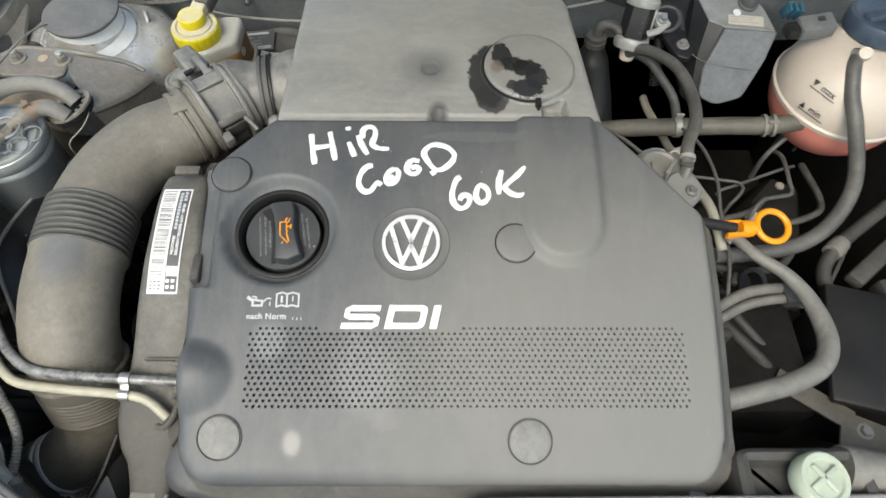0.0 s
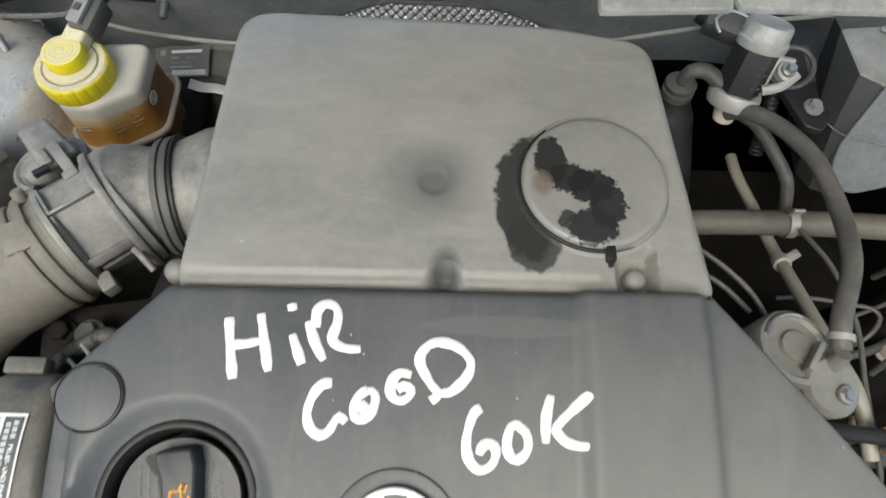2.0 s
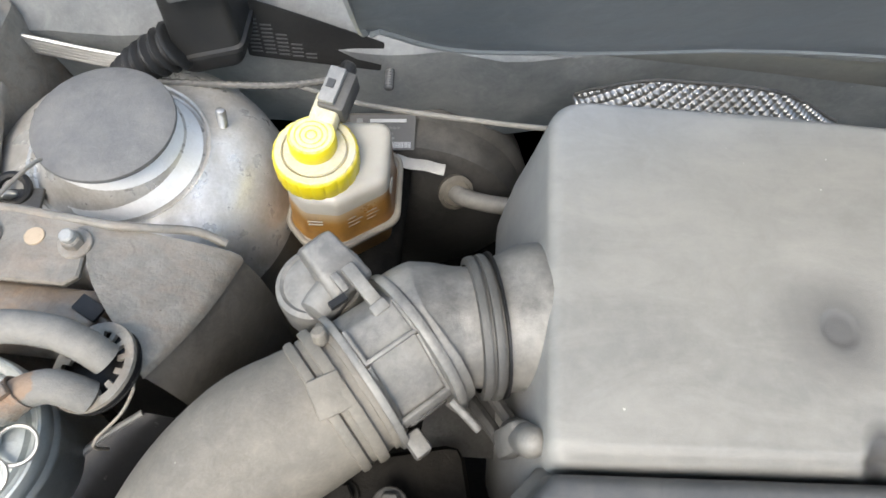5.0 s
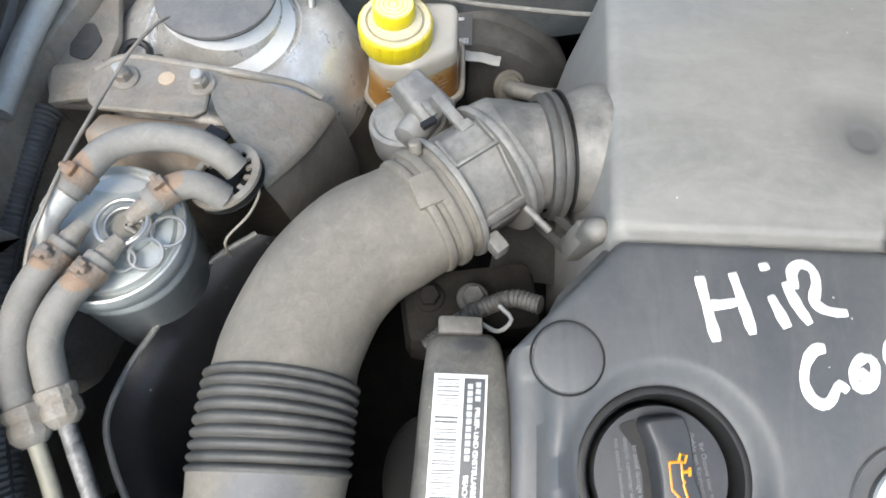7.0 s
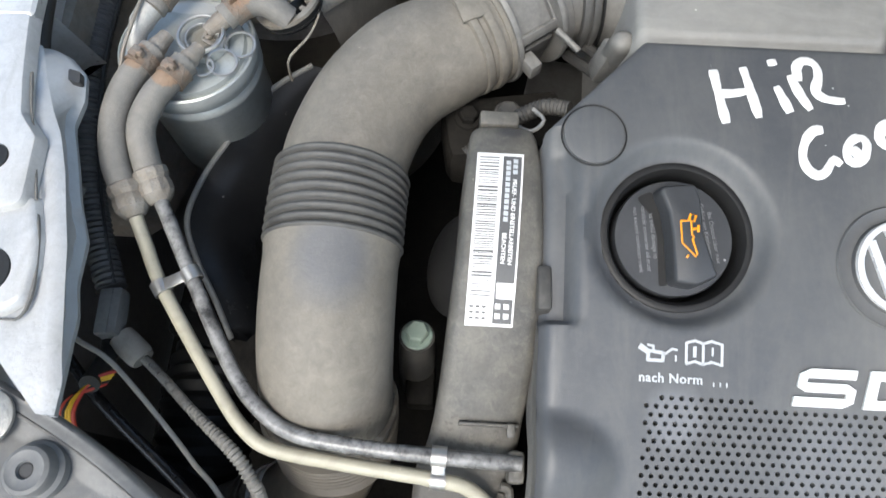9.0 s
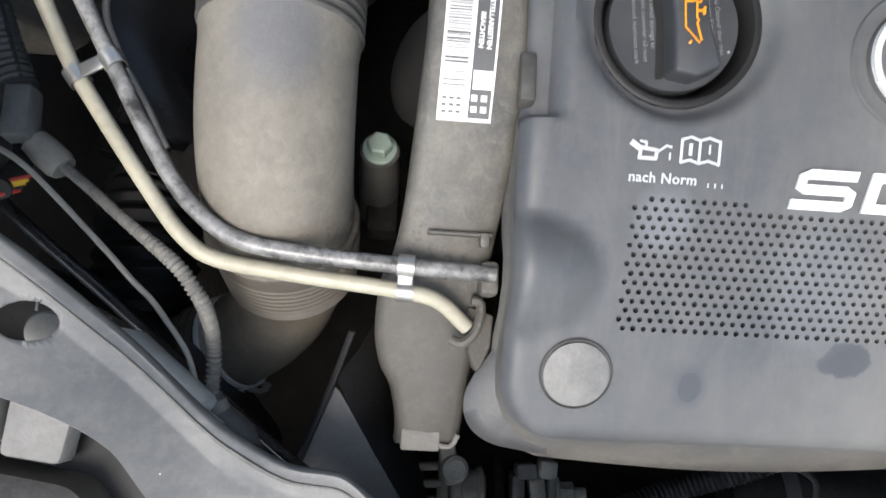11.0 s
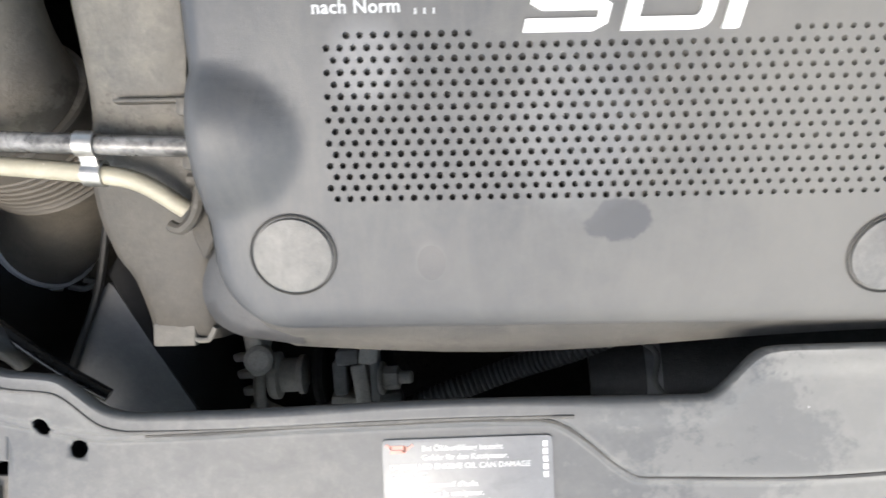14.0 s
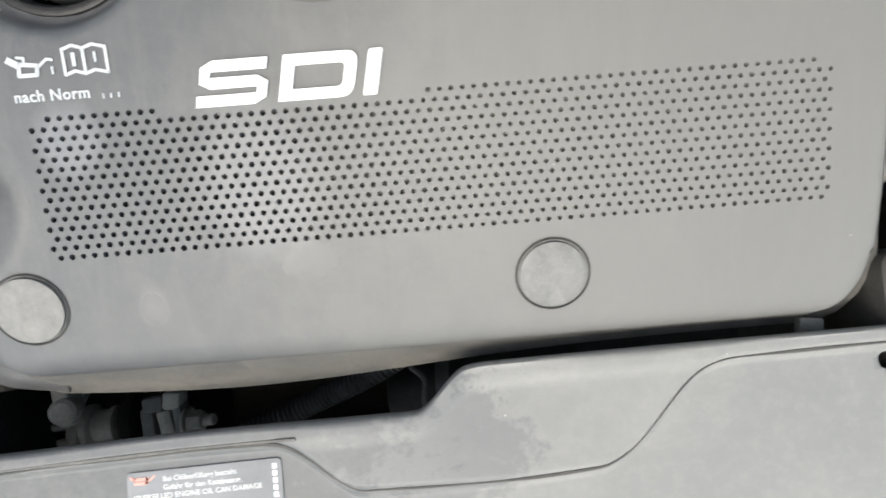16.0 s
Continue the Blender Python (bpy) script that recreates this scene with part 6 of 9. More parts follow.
fhoses = (("fuel_hose", [(-0.469, 0.449, 0.855), (-0.462, 0.463, 0.857), (-0.451, 0.479, 0.858), (-0.431, 0.4875, 0.858), (-0.406, 0.487, 0.856), (-0.391, 0.4825, 0.851), (-0.3815, 0.4775, 0.842)], "dusty grey rubber fuel hose curving behind the filter"),
          ("fuel_hose", [(-0.424, 0.4475, 0.850), (-0.415, 0.4555, 0.852), (-0.403, 0.4610, 0.851), (-0.394, 0.4605, 0.847), (-0.3860, 0.4585, 0.840)], "short dusty rubber fuel hose with a rusty clamp"),
          ("fuel_hose", [(-0.4640, 0.4200, 0.850), (-0.4680, 0.412, 0.850), (-0.477, 0.393, 0.848), (-0.4815, 0.370, 0.842), (-0.4770, 0.345, 0.836), (-0.4675, 0.326, 0.829)], "dusty grey rubber fuel hose to the cream pipe"),
          ("fuel_hose", [(-0.4420, 0.4120, 0.850), (-0.4470, 0.403, 0.850), (-0.4575, 0.387, 0.848), (-0.4640, 0.369, 0.842), (-0.4605, 0.351, 0.835), (-0.4540, 0.3365, 0.829)], "dusty grey rubber fuel hose to the black pipe"))
for k, (nm, pts, lb) in enumerate(fhoses):
    fh = thing(nm, pts[len(pts) // 2], lb, "hose", "fuel filter hoses")
    part("rubber", tube(pts, lambda d, s: 0.0085 - 0.0005 * math.exp(-((d - 0.011) / 0.004) ** 2), 22, 0.003), M_FHOSE, fh)
    d0 = (Vector(pts[1]) - Vector(pts[0])).normalized()
    cpos = Vector(pts[0]) + d0 * 0.0105
    turn0 = d0.to_track_quat("X", "Z").to_matrix().to_4x4()
    band = part("band_clamp", lathe([(0.0084, -0.0048), (0.0098, -0.0050), (0.0094, -0.0025), (0.0094, 0.0025), (0.0098, 0.0050), (0.0084, 0.0048)], cpos, d0, 28, False, False), M_CLAMP, fh, "rusty band clamp")
    part("clamp_screw", join(box((0.008, 0.006, 0.0045), Matrix.Translation(cpos + Vector((0.0, 0.0, 0.0104))) @ turn0, 0.001), lathe([(0.0021, -0.003), (0.0022, 0.0055), (0.0016, 0.006)], cpos + Vector((0, 0, 0.0106)), turn0.to_3x3() @ Vector((0, 1, 0.1)), 8)), M_CLAMP, band)
    part("spigot", lathe([(0.0046, -0.014), (0.0052, -0.008), (0.0062, -0.004), (0.0058, 0.004)], Vector(pts[0]), d0, 16), M_CORRODED, fh)
    if k > 1:
        d1 = (Vector(pts[-1]) - Vector(pts[-2])).normalized()
        p1 = Vector(pts[-1])
        part("ferrule", lathe([(0.0092, -0.010), (0.0104, -0.009), (0.0107, -0.005), (0.0093, -0.002), (0.0104, 0.001), (0.0105, 0.006), (0.0088, 0.009), (0.0060, 0.012)], p1, d1, 12), M_CORRODED, fh, "crimped corroded ferrule", angle=25)

# ---- strut tower with its rubber cover, and the bracket in front of it ----
TW = Vector((-0.428, 0.630, 0.0))
tower = thing("strut_tower", (-0.428, 0.630, 0.55), "domed strut tower in dusty silver paint", "strut tower")
# dark material stands in for the shade below the dome
part("lower_wall", lathe([(0.150, 0.50), (0.132, 0.62), (0.118, 0.690), (0.1085, 0.738)], (TW.x, TW.y, 0), seg=64, cap1=False), M_COOLHOSE, tower, "lower wall with shade put into its dark colour")
dome_prof = [(0.1085, 0.737), (0.1035, 0.758), (0.097, 0.775), (0.088, 0.787), (0.077, 0.7945), (0.066, 0.7985), (0.0605, 0.7995), (0.0588, 0.8008), (0.0572, 0.7998), (0.0562, 0.7968), (0.0548, 0.7962), (0.0532, 0.7975), (0.0495, 0.8035), (0.040, 0.826)]
part("dome", lathe(dome_prof, (TW.x, TW.y, 0), seg=96), M_TOWER, tower)
part("bearing_plate", lathe([(0.0525, 0.7985), (0.0490, 0.8045), (0.0445, 0.812), (0.0415, 0.8225), (0.0405, 0.829), (0.02, 0.830)], (TW.x + 0.001, TW.y, 0.0006), seg=72), M_DISH, tower, "bright bare-metal bearing plate")
part("stud", ribbed_stud((-0.366, 0.657, 0.794), (0.1, 0.1, 1), 0.0036, 0.019), M_STEEL, tower)
part("rubber_cover", lathe([(0.0385, 0.8290), (0.0420, 0.8310), (0.0434, 0.8335), (0.0430, 0.8355), (0.0405, 0.8370), (0.030, 0.8392), (0.015, 0.8412), (0.002, 0.842)], (TW.x + 0.004, TW.y - 0.002, 0), seg=72), M_RUBBERCAP, tower, "domed black rubber dust cover")
cup = thing("clip_screw", (-0.486, 0.590, 0.798), "small screw in a black clip beside the strut tower", "screw")
part("clip_base", box((0.034, 0.018, 0.003), pose(-0.483, 0.587, 0.8015, 0, 0, 6), 0.001), M_BLACKDUST, cup)
part("cup", ring((-0.484, 0.594, 0.806), (0.2, -0.3, 1), 0.009, 0.0028, 24, 8), M_BLACK, cup)
part("screw", ribbed_stud((-0.484, 0.592, 0.801), (0.0, -0.5, 1), 0.0032, 0.015), M_STEEL, cup)

brk = thing("filter_bracket", (-0.43, 0.53, 0.80), "dust-caked bent-steel bracket bolted before the strut tower", "bracket")
bo = rounded([(-0.489, 0.523), (-0.418, 0.5190), (-0.411, 0.524), (-0.411, 0.556), (-0.470, 0.566), (-0.489, 0.556)], [0.012, 0.002, 0.002, 0.002, 0.012, 0.014], 5)
part("top_plate", slab(bo, [(-0.0005, 0.8325), (0, 0.8360), (-0.0012, 0.8372)]), M_TAN, brk)
part("rear_fold", tube([(-0.489, 0.552, 0.836), (-0.470, 0.5645, 0.836), (-0.430, 0.5605, 0.836), (-0.404, 0.5570, 0.836), (-0.385, 0.5600, 0.828), (-0.362, 0.5665, 0.813), (-0.346, 0.5640, 0.803)], 0.0028, 10, 0.004), M_TAN, brk)
rows_, under = [], []
for k in range(25):
    t = k / 24
    a = bez((-0.412, 0.5585, 0.8378), (-0.412, 0.519, 0.8382), (-0.392, 0.512, 0.8380), (-0.3675, 0.4740, 0.8385), t)
    b = Vector((-0.3365, 0.5580, 0.7990)).lerp(Vector((-0.3660, 0.4725, 0.8365)), t) + Vector((0.0022, -0.0015, -0.002)) * math.sin(math.pi * t)
    w = 1 - t
    rows_.append([a + Vector((0, 0, -0.004)), a, a.lerp(b, 0.25) + Vector((0, 0, 0.0015 * w)), a.lerp(b, 0.5) + Vector((0, 0, 0.003 * w)), a.lerp(b, 0.75) + Vector((0, 0, 0.0045 * w)), a.lerp(b, 0.93) + Vector((0, 0, 0.0035 * w)), b, b + Vector((0.0008, -0.002, -0.004)), b + Vector((-0.002, -0.001, -0.007))])
    under.append([b + Vector((-0.001, 0.000, -0.005)), b + Vector((0.006, -0.003, -0.022)), b + Vector((0.012, -0.006, -0.048 - 0.008 * w)), b + Vector((0.012, -0.010, -0.110 - 0.03 * w))])
part("wing_plate", loft(rows_, False, False, False), M_TAN, brk, angle=40)
# darker and browner than the plate above it
part("side_face", loft(under, False, False, False), M_SIDEFACE, brk, "dark brown side of the bracket")
part("folded_lip", tube([(-0.3690, 0.4700, 0.839), (-0.3668, 0.464, 0.838), (-0.373, 0.453, 0.831), (-0.3860, 0.441, 0.823), (-0.3885, 0.438, 0.815), (-0.3900, 0.440, 0.797)], 0.0009, 8, 0.003), M_TAN, brk)
part("rusty_side", box((0.090, 0.026, 0.040), pose(-0.442, 0.506, 0.812, -22, 0, -4), 0.006, 3), M_RUSTSHEET, brk, "rust-stained steel bracket side")
SOCK, SAX = Vector((-0.3890, 0.4745, 0.8385)), Vector((-0.30, 0.06, 0.95)).normalized()
part("socket_floor", lathe([(0.0235, -0.006), (0.002, -0.007)], SOCK, SAX, 32), M_BLACK, brk, "black socket behind the toothed ring")
part("socket_wall", lathe([(0.0215, -0.009), (0.0236, -0.0014)], SOCK, SAX, 40, False, False), M_BLACK, brk)
part("toothed_ring", join(lathe([(0.0190, -0.0012), (0.0240, -0.0012), (0.0240, 0.0012), (0.0190, 0.0012)], SOCK, SAX, 40, False, False), *[box((0.0030, 0.0055, 0.0022), Matrix.Translation(SOCK) @ SAX.to_track_quat("Z", "Y").to_matrix().to_4x4() @ Matrix.Rotation(2 * math.pi * k / 14, 4, "Z") @ Matrix.Translation((0, 0.0172, 0))) for k in range(14)]), M_TAN, brk)
part("clip_plate", box((0.016, 0.010, 0.003), pose(-0.402, 0.5075, 0.8335, 0, 0, -30), 0.001), M_BLACK, brk)
part("bare_patch", slab(rounded([(-0.416, 0.504), (-0.394, 0.494), (-0.392, 0.503), (-0.410, 0.512)], 0.003, 3), [(0, 0.826), (-0.001, 0.829)]), M_CASTDUST, brk)
for bx, by in ((-0.4675, 0.546), (-0.417, 0.5435)):
    bolt_ = part("hexagon_bolt", hexbolt((bx, by, 0.8370), (0, -0.05, 1), 0.0056, 0.0094, 0.0075), M_CORRODED, brk)
    part("bolt_end", lathe([(0.0042, 0), (0.0040, 0.0040), (0.003, 0.005)], (bx, by, 0.8450), (0, -0.05, 1), 14), M_CASTDUST, bolt_)
part("bare_rivet", lathe([(0.0056, 0), (0.0054, 0.0006)], (-0.4405, 0.5470, 0.8374), (0, 0, 1), 18), M_RIVET, brk)
solid("ground_wire", tube([(-0.446, 0.592, 0.846), (-0.449, 0.580, 0.852), (-0.457, 0.549, 0.858), (-0.466, 0.487, 0.864), (-0.472, 0.450, 0.864), (-0.480, 0.412, 0.855), (-0.484, 0.392, 0.838)], 0.0012, 8, 0.006), M_TAN, "thin dusty grey wire draped over the bracket", "wire")

# ---- brake fluid reservoir ----
BR = Vector((-0.297, 0.6295, 0.0))
res = thing("brake_fluid_reservoir", (-0.281, 0.630, 0.735), "milky brake fluid reservoir, amber fluid, yellow cap", "reservoir")
o_res = rounded([(-0.3205, 0.613), (-0.306, 0.598), (-0.281, 0.597), (-0.247, 0.619), (-0.247, 0.672), (-0.315, 0.668)], [0.014, 0.014, 0.012, 0.014, 0.014, 0.014], 6)
part("upper_shell", slab(o_res, [(-0.0090, 0.7985), (-0.0060, 0.7980), (-0.0035, 0.7962), (-0.0022, 0.7930), (-0.0018, 0.7820)]), M_FLUIDT, res)
part("filled_shell", slab(o_res, [(-0.006, 0.7823), (-0.0018, 0.7820), (0.0, 0.752), (0.0015, 0.748), (0.003, 0.7475)]), M_FLUID, res, "amber fluid showing through the wall")
part("seam_flange", slab(rounded([(-0.3250, 0.610), (-0.3085, 0.5905), (-0.2795, 0.5895), (-0.2410, 0.6155), (-0.2410, 0.678), (-0.320, 0.674)], [0.016, 0.016, 0.014, 0.016, 0.016, 0.016], 6), [(-0.0045, 0.7480), (-0.0030, 0.7495), (-0.0012, 0.7495), (0, 0.748), (0, 0.745), (-0.004, 0.744)]), M_SEAM, res)
part("lower_body", slab(o_res, [(0.001, 0.7445), (-0.001, 0.712), (-0.012, 0.700)]), M_FLUIDD, res)
part("neck", lathe([(0.024, 0.790), (0.024, 0.803)], (BR.x, BR.y, 0), seg=36), M_FLUIDT, res)
rings = []
for q, z in ((0.965, 0.7965), (1.0, 0.7985), (1.0, 0.8120), (0.985, 0.8140), (0.95, 0.8150)):
    rings.append([Vector((BR.x + 0.0284 * q * (1 - 0.022 * (0.5 + 0.5 * math.cos(20 * a)) ** 6) * math.cos(a), BR.y + 0.0284 * q * (1 - 0.022 * (0.5 + 0.5 * math.cos(20 * a)) ** 6) * math.sin(a), z)) for a in [2 * math.pi * k / 160 for k in range(160)]])
capy = part("yellow_cap", loft(rings), M_YELLOW, res, "ribbed yellow screw cap")
part("cap_top", lathe([(0.0268, 0.8147), (0.0262, 0.8156), (0.0222, 0.8158), (0.0216, 0.8150), (0.0208, 0.8150), (0.0202, 0.8162), (0.012, 0.8175), (0.002, 0.818)], (BR.x, BR.y, 0), seg=60), M_PALEYEL, capy)
part("float_button", lathe([(0.0152, 0.8165), (0.0157, 0.8180), (0.0157, 0.8265), (0.0148, 0.8285), (0.0135, 0.8288)], (BR.x - 0.001, BR.y + 0.002, 0), seg=44), M_YELLOW, capy)
part("button_top", lathe([(0.0138, 0.8283), (0.0130, 0.8290), (0.0112, 0.8290), (0.0106, 0.8284), (0.0098, 0.8290), (0.0078, 0.8290), (0.0072, 0.8284), (0.0064, 0.8290), (0.0042, 0.8290), (0.0036, 0.8284), (0.0028, 0.8289), (0.001, 0.8289)], (BR.x - 0.001, BR.y + 0.002, 0), seg=44), M_PALEYEL, capy)
part("level_socket", box((0.018, 0.024, 0.014), pose(BR.x + 0.006, BR.y + 0.0235, 0.8235, 8, 0, -14), 0.003, 3), M_PALEYEL, capy)
bplug = thing("level_sensor_plug", (BR.x + 0.013, BR.y + 0.040, 0.826), "dark grey electrical plug on the brake fluid cap", "plug")
part("body", box((0.019, 0.030, 0.019), pose(BR.x + 0.013, BR.y + 0.0360, 0.8265, 10, 0, -16), 0.003), M_BLACKDUST, bplug)
part("latch", box((0.011, 0.026, 0.005), pose(BR.x + 0.010, BR.y + 0.0350, 0.8380, 10, 0, -16), 0.0012), M_GREYPLUG, bplug)
part("latch_slot", box((0.005, 0.006, 0.002), pose(BR.x + 0.0095, BR.y + 0.0345, 0.8405, 10, 0, -16)), M_INK, bplug)
part("wire_boot", tube([(BR.x + 0.016, BR.y + 0.048, 0.829), (BR.x + 0.018, BR.y + 0.056, 0.829), (BR.x + 0.016, BR.y + 0.062, 0.824)], 0.0055, 12, 0.004), M_BLACK, bplug)
rm = Matrix.Translation((-0.279, 0.5985, 0.752)) @ Matrix.Rotation(radians(32.9), 4, "Z") @ Matrix.Rotation(radians(90), 4, "X")
for k, (bx, bz, bw) in enumerate(((0.003, 0.022, 0.007), (0.003, 0.017, 0.012), (0.003, 0.012, 0.009), (0.018, 0.020, 0.008), (0.018, 0.015, 0.010), (0.018, 0.010, 0.007))):
    part("moulded_print", bars([(bx, bz, bw, 0.0007)], rm, 0.0003), M_SEAM, res)
for k in range(2):
    part("level_mark", bars([(0, 0.004 * k, 0.010, 0.0009)], Matrix.Translation((-0.303, 0.5968, 0.772)) @ Matrix.Rotation(radians(90), 4, "X"), 0.0008), M_SEAM, res)
part("round_mark", lathe([(0.0062, 0.0), (0.0060, 0.0006), (0.0046, 0.0006), (0.0044, 0.0002), (0.001, 0.0002)], (-0.2482, 0.630, 0.774), (1, -0.1, 0.02), 28), M_FLUIDT, res)

# ---- brake servo ----
servo = thing("brake_servo", (-0.245, 0.74, 0.52), "dusty black brake servo drum with a small label", "brake servo")
sax = Vector((0.0, -1.0, 0.05))
part("drum", lathe([(0.118, -0.02), (0.1215, -0.004), (0.1225, 0.004), (0.1205, 0.010), (0.1155, 0.014), (0.1140, 0.026), (0.1090, 0.040), (0.088, 0.054), (0.045, 0.062), (0.02, 0.064)], (-0.240, 0.7450, 0.5960), sax, 72), M_SERVO, servo)
part("vacuum_grommet", lathe([(0.009, -0.004), (0.0155, -0.003), (0.0160, 0.003), (0.0125, 0.005), (0.0120, 0.003), (0.0090, 0.004)], (-0.1960, 0.6840, 0.6800), (0.25, -0.75, 0.6), 28), M_COOLHOSE, servo, "brown grimed rubber grommet")
part("vacuum_elbow", tube([(-0.1965, 0.6860, 0.678), (-0.1930, 0.6770, 0.6850), (-0.1840, 0.6730, 0.6870), (-0.165, 0.669, 0.687), (-0.140, 0.667, 0.687)], 0.0078, 16, 0.004), M_HEATER, servo)
sm = Matrix.Translation((-0.291, 0.7075, 0.7015)) @ Matrix.Rotation(radians(-10), 4, "Y") @ Matrix.Rotation(radians(19), 4, "X") @ Matrix.Rotation(radians(-3), 4, "Z")
slabel = part("servo_label", bars([(0, 0, 0.058, 0.031)], sm, 0.0006), M_LABELDARK, servo, "black rating label")
on_label = sm @ Matrix.Translation((0, 0, 0.0006))
for bx_, by_, bw_, bh_ in ((0.018, 0.0245, 0.032, 0.0030), (0.018, 0.0190, 0.008, 0.0018), (0.018, 0.0095, 0.022, 0.0018), (0.006, 0.0225, 0.0055, 0.0055)):
    part("print_bar", bars([(bx_, by_, bw_, bh_)], on_label), M_PRINT if by_ > 0.024 else M_CAPPRINT, slabel)
part("print_line", words("Made in", 0.0034, on_label @ Matrix.Translation((0.034, 0.0185, 0)), 0.0002), M_CAPPRINT, slabel)
part("print_line", words("Czech Republic", 0.0034, on_label @ Matrix.Translation((0.018, 0.0138, 0)), 0.0002), M_CAPPRINT, slabel)
rnd = random.Random(5)
xb = 0.0195
while xb < 0.054:
    wb = rnd.choice((0.0006, 0.0010, 0.0016))
    part("code_bar", bars([(xb, 0.0018, wb, 0.0052)], on_label), M_PRINT, slabel)
    xb += wb + rnd.choice((0.0004, 0.0006))
part("master_cylinder", lathe([(0.020, 0), (0.020, 0.10), (0.017, 0.11)], (-0.255, 0.70, 0.695), (-0.05, -0.93, -0.05), 28), M_DEEP, servo)
bm = box((0.042, 0.010, 0.0016), Matrix(), 0.0004)
bmesh.ops.subdivide_edges(bm, edges=[e for e in bm.edges if abs((e.verts[0].co - e.verts[1].co).x) > 0.02], cuts=8, use_grid_fill=True)
for v in bm.verts:
    v.co.y += 0.0006 * math.sin(v.co.x * 190)
    v.co.z += 0.0008 * math.sin(v.co.x * 240 + 1) + 0.0025 * smooth01((v.co.x - 0.012) / 0.01)
part("drum_plate", moved(bm, pose(-0.2280, 0.6880, 0.7135, 12, 5, -8)), M_CASTDUST, servo, "pale dusty metal tab")


# ---- left wing edge in silver paint, with its ledge ----
wing_ = thing("front_wing", (-0.58, 0.33, 0.60), "silver painted front wing edge with slots and holes", "car wing")
edge_top = [(-0.5203, 0.403), (-0.5159, 0.3923), (-0.5108, 0.3787), (-0.5023, 0.3599), (-0.4933, 0.3437), (-0.4849, 0.3209), (-0.4782, 0.2974), (-0.4724, 0.2781), (-0.4677, 0.2565), (-0.463, 0.2359), (-0.46, 0.2217), (-0.456, 0.208), (-0.456, 0.193)]
edge_low = [(-0.5292, 0.4121), (-0.5059, 0.4037), (-0.4956, 0.3933), (-0.4934, 0.3765), (-0.4967, 0.3598), (-0.4907, 0.3375), (-0.4838, 0.313), (-0.4741, 0.2904), (-0.4733, 0.265), (-0.468, 0.2459), (-0.4655, 0.2320), (-0.4575, 0.210), (-0.4565, 0.193)]
edge_drop = [0.012, 0.014, 0.016, 0.018, 0.02, 0.024, 0.026, 0.026, 0.026, 0.026, 0.022, 0.010, 0.009]
strip = []
for k in range(56):
    q = k / 55 * (len(edge_top) - 1)
    i = min(int(q), len(edge_top) - 2)
    a = Vector(edge_top[i]).lerp(Vector(edge_top[i + 1]), q - i)
    b = Vector(edge_low[i]).lerp(Vector(edge_low[i + 1]), q - i)
    h = 0.003 * math.sin(9 * q)
    drop = edge_drop[i] + (edge_drop[i + 1] - edge_drop[i]) * (q - i)
    back = max(a.y, 0.247)
    strip.append([Vector((-0.80, back, 0.876)), Vector((a.x - 0.06, back, 0.8755)), Vector((a.x - 0.004, a.y, 0.8745)), Vector((a.x, a.y, 0.8735)), Vector((a.x + 0.003, a.y, 0.8715)), Vector((b.x - 0.004, b.y, 0.874 - drop + 0.004 + 0.3 * h)), Vector((b.x, b.y, 0.874 - drop)), Vector((b.x - 0.001, b.y, 0.874 - drop - 0.005)), Vector((b.x - 0.030, b.y, 0.874 - drop - 0.007)), Vector((b.x - 0.075, b.y, 0.82)), Vector((b.x - 0.09, b.y, 0.70))])
part("flange", loft([s_[:5] for s_ in strip], False, False, False), M_SILVER, wing_, angle=50)
part("inner_face", loft([s_[4:] for s_ in strip], False, False, False), M_FACE, wing_, "inner face below the wing edge, shade put into its grey", angle=50)
for seam_ in ([(-0.5125, 0.3790, 0.8790), (-0.5060, 0.3560, 0.8790), (-0.4984, 0.3345, 0.8785), (-0.4905, 0.3100, 0.8785), (-0.4879, 0.3005, 0.8785)], [(-0.4883, 0.2955, 0.8768), (-0.4851, 0.2907, 0.8768), (-0.4806, 0.2760, 0.8768), (-0.4778, 0.2620, 0.8768), (-0.4767, 0.2476, 0.8768), (-0.4790, 0.2385, 0.8768), (-0.4880, 0.2365, 0.8768), (-0.530, 0.2395, 0.8768)]):
    part("seam_dirt", tube(seam_, lambda d, s: 0.0009 + 0.0003 * math.sin(d * 160), 6, 0.004), M_SEALANT, wing_)
for k in range(9):
    part("paint_chip", lathe([(0.0011 + 0.0004 * (k % 3), 0), (0.0008, 0.0006)], (-0.4655 + 0.0012 * math.sin(k * 2.3), 0.235 - 0.0045 * k, 0.8722), (0.3, 0, 1), 9), M_CORRODED, wing_)
part("upper_plate", slab(rounded([(-0.80, 0.425), (-0.522, 0.420), (-0.517, 0.393), (-0.513, 0.374), (-0.507, 0.350), (-0.495, 0.336), (-0.4915, 0.296), (-0.503, 0.2925), (-0.80, 0.290)], [0.004, 0.006, 0.01, 0.01, 0.012, 0.006, 0.008, 0.006, 0.004], 4), [(-0.003, 0.8835), (-0.001, 0.883), (0, 0.8815), (0.002, 0.8755)]), M_SILVER, wing_)
part("lower_step", slab(rounded([(-0.80, 0.300), (-0.489, 0.302), (-0.481, 0.278), (-0.4785, 0.264), (-0.480, 0.246), (-0.489, 0.240), (-0.80, 0.246)], [0.004, 0.004, 0.008, 0.008, 0.008, 0.006, 0.004], 4), [(-0.003, 0.8795), (-0.001, 0.879), (0, 0.878), (0.002, 0.8750)]), M_SILVER, wing_)
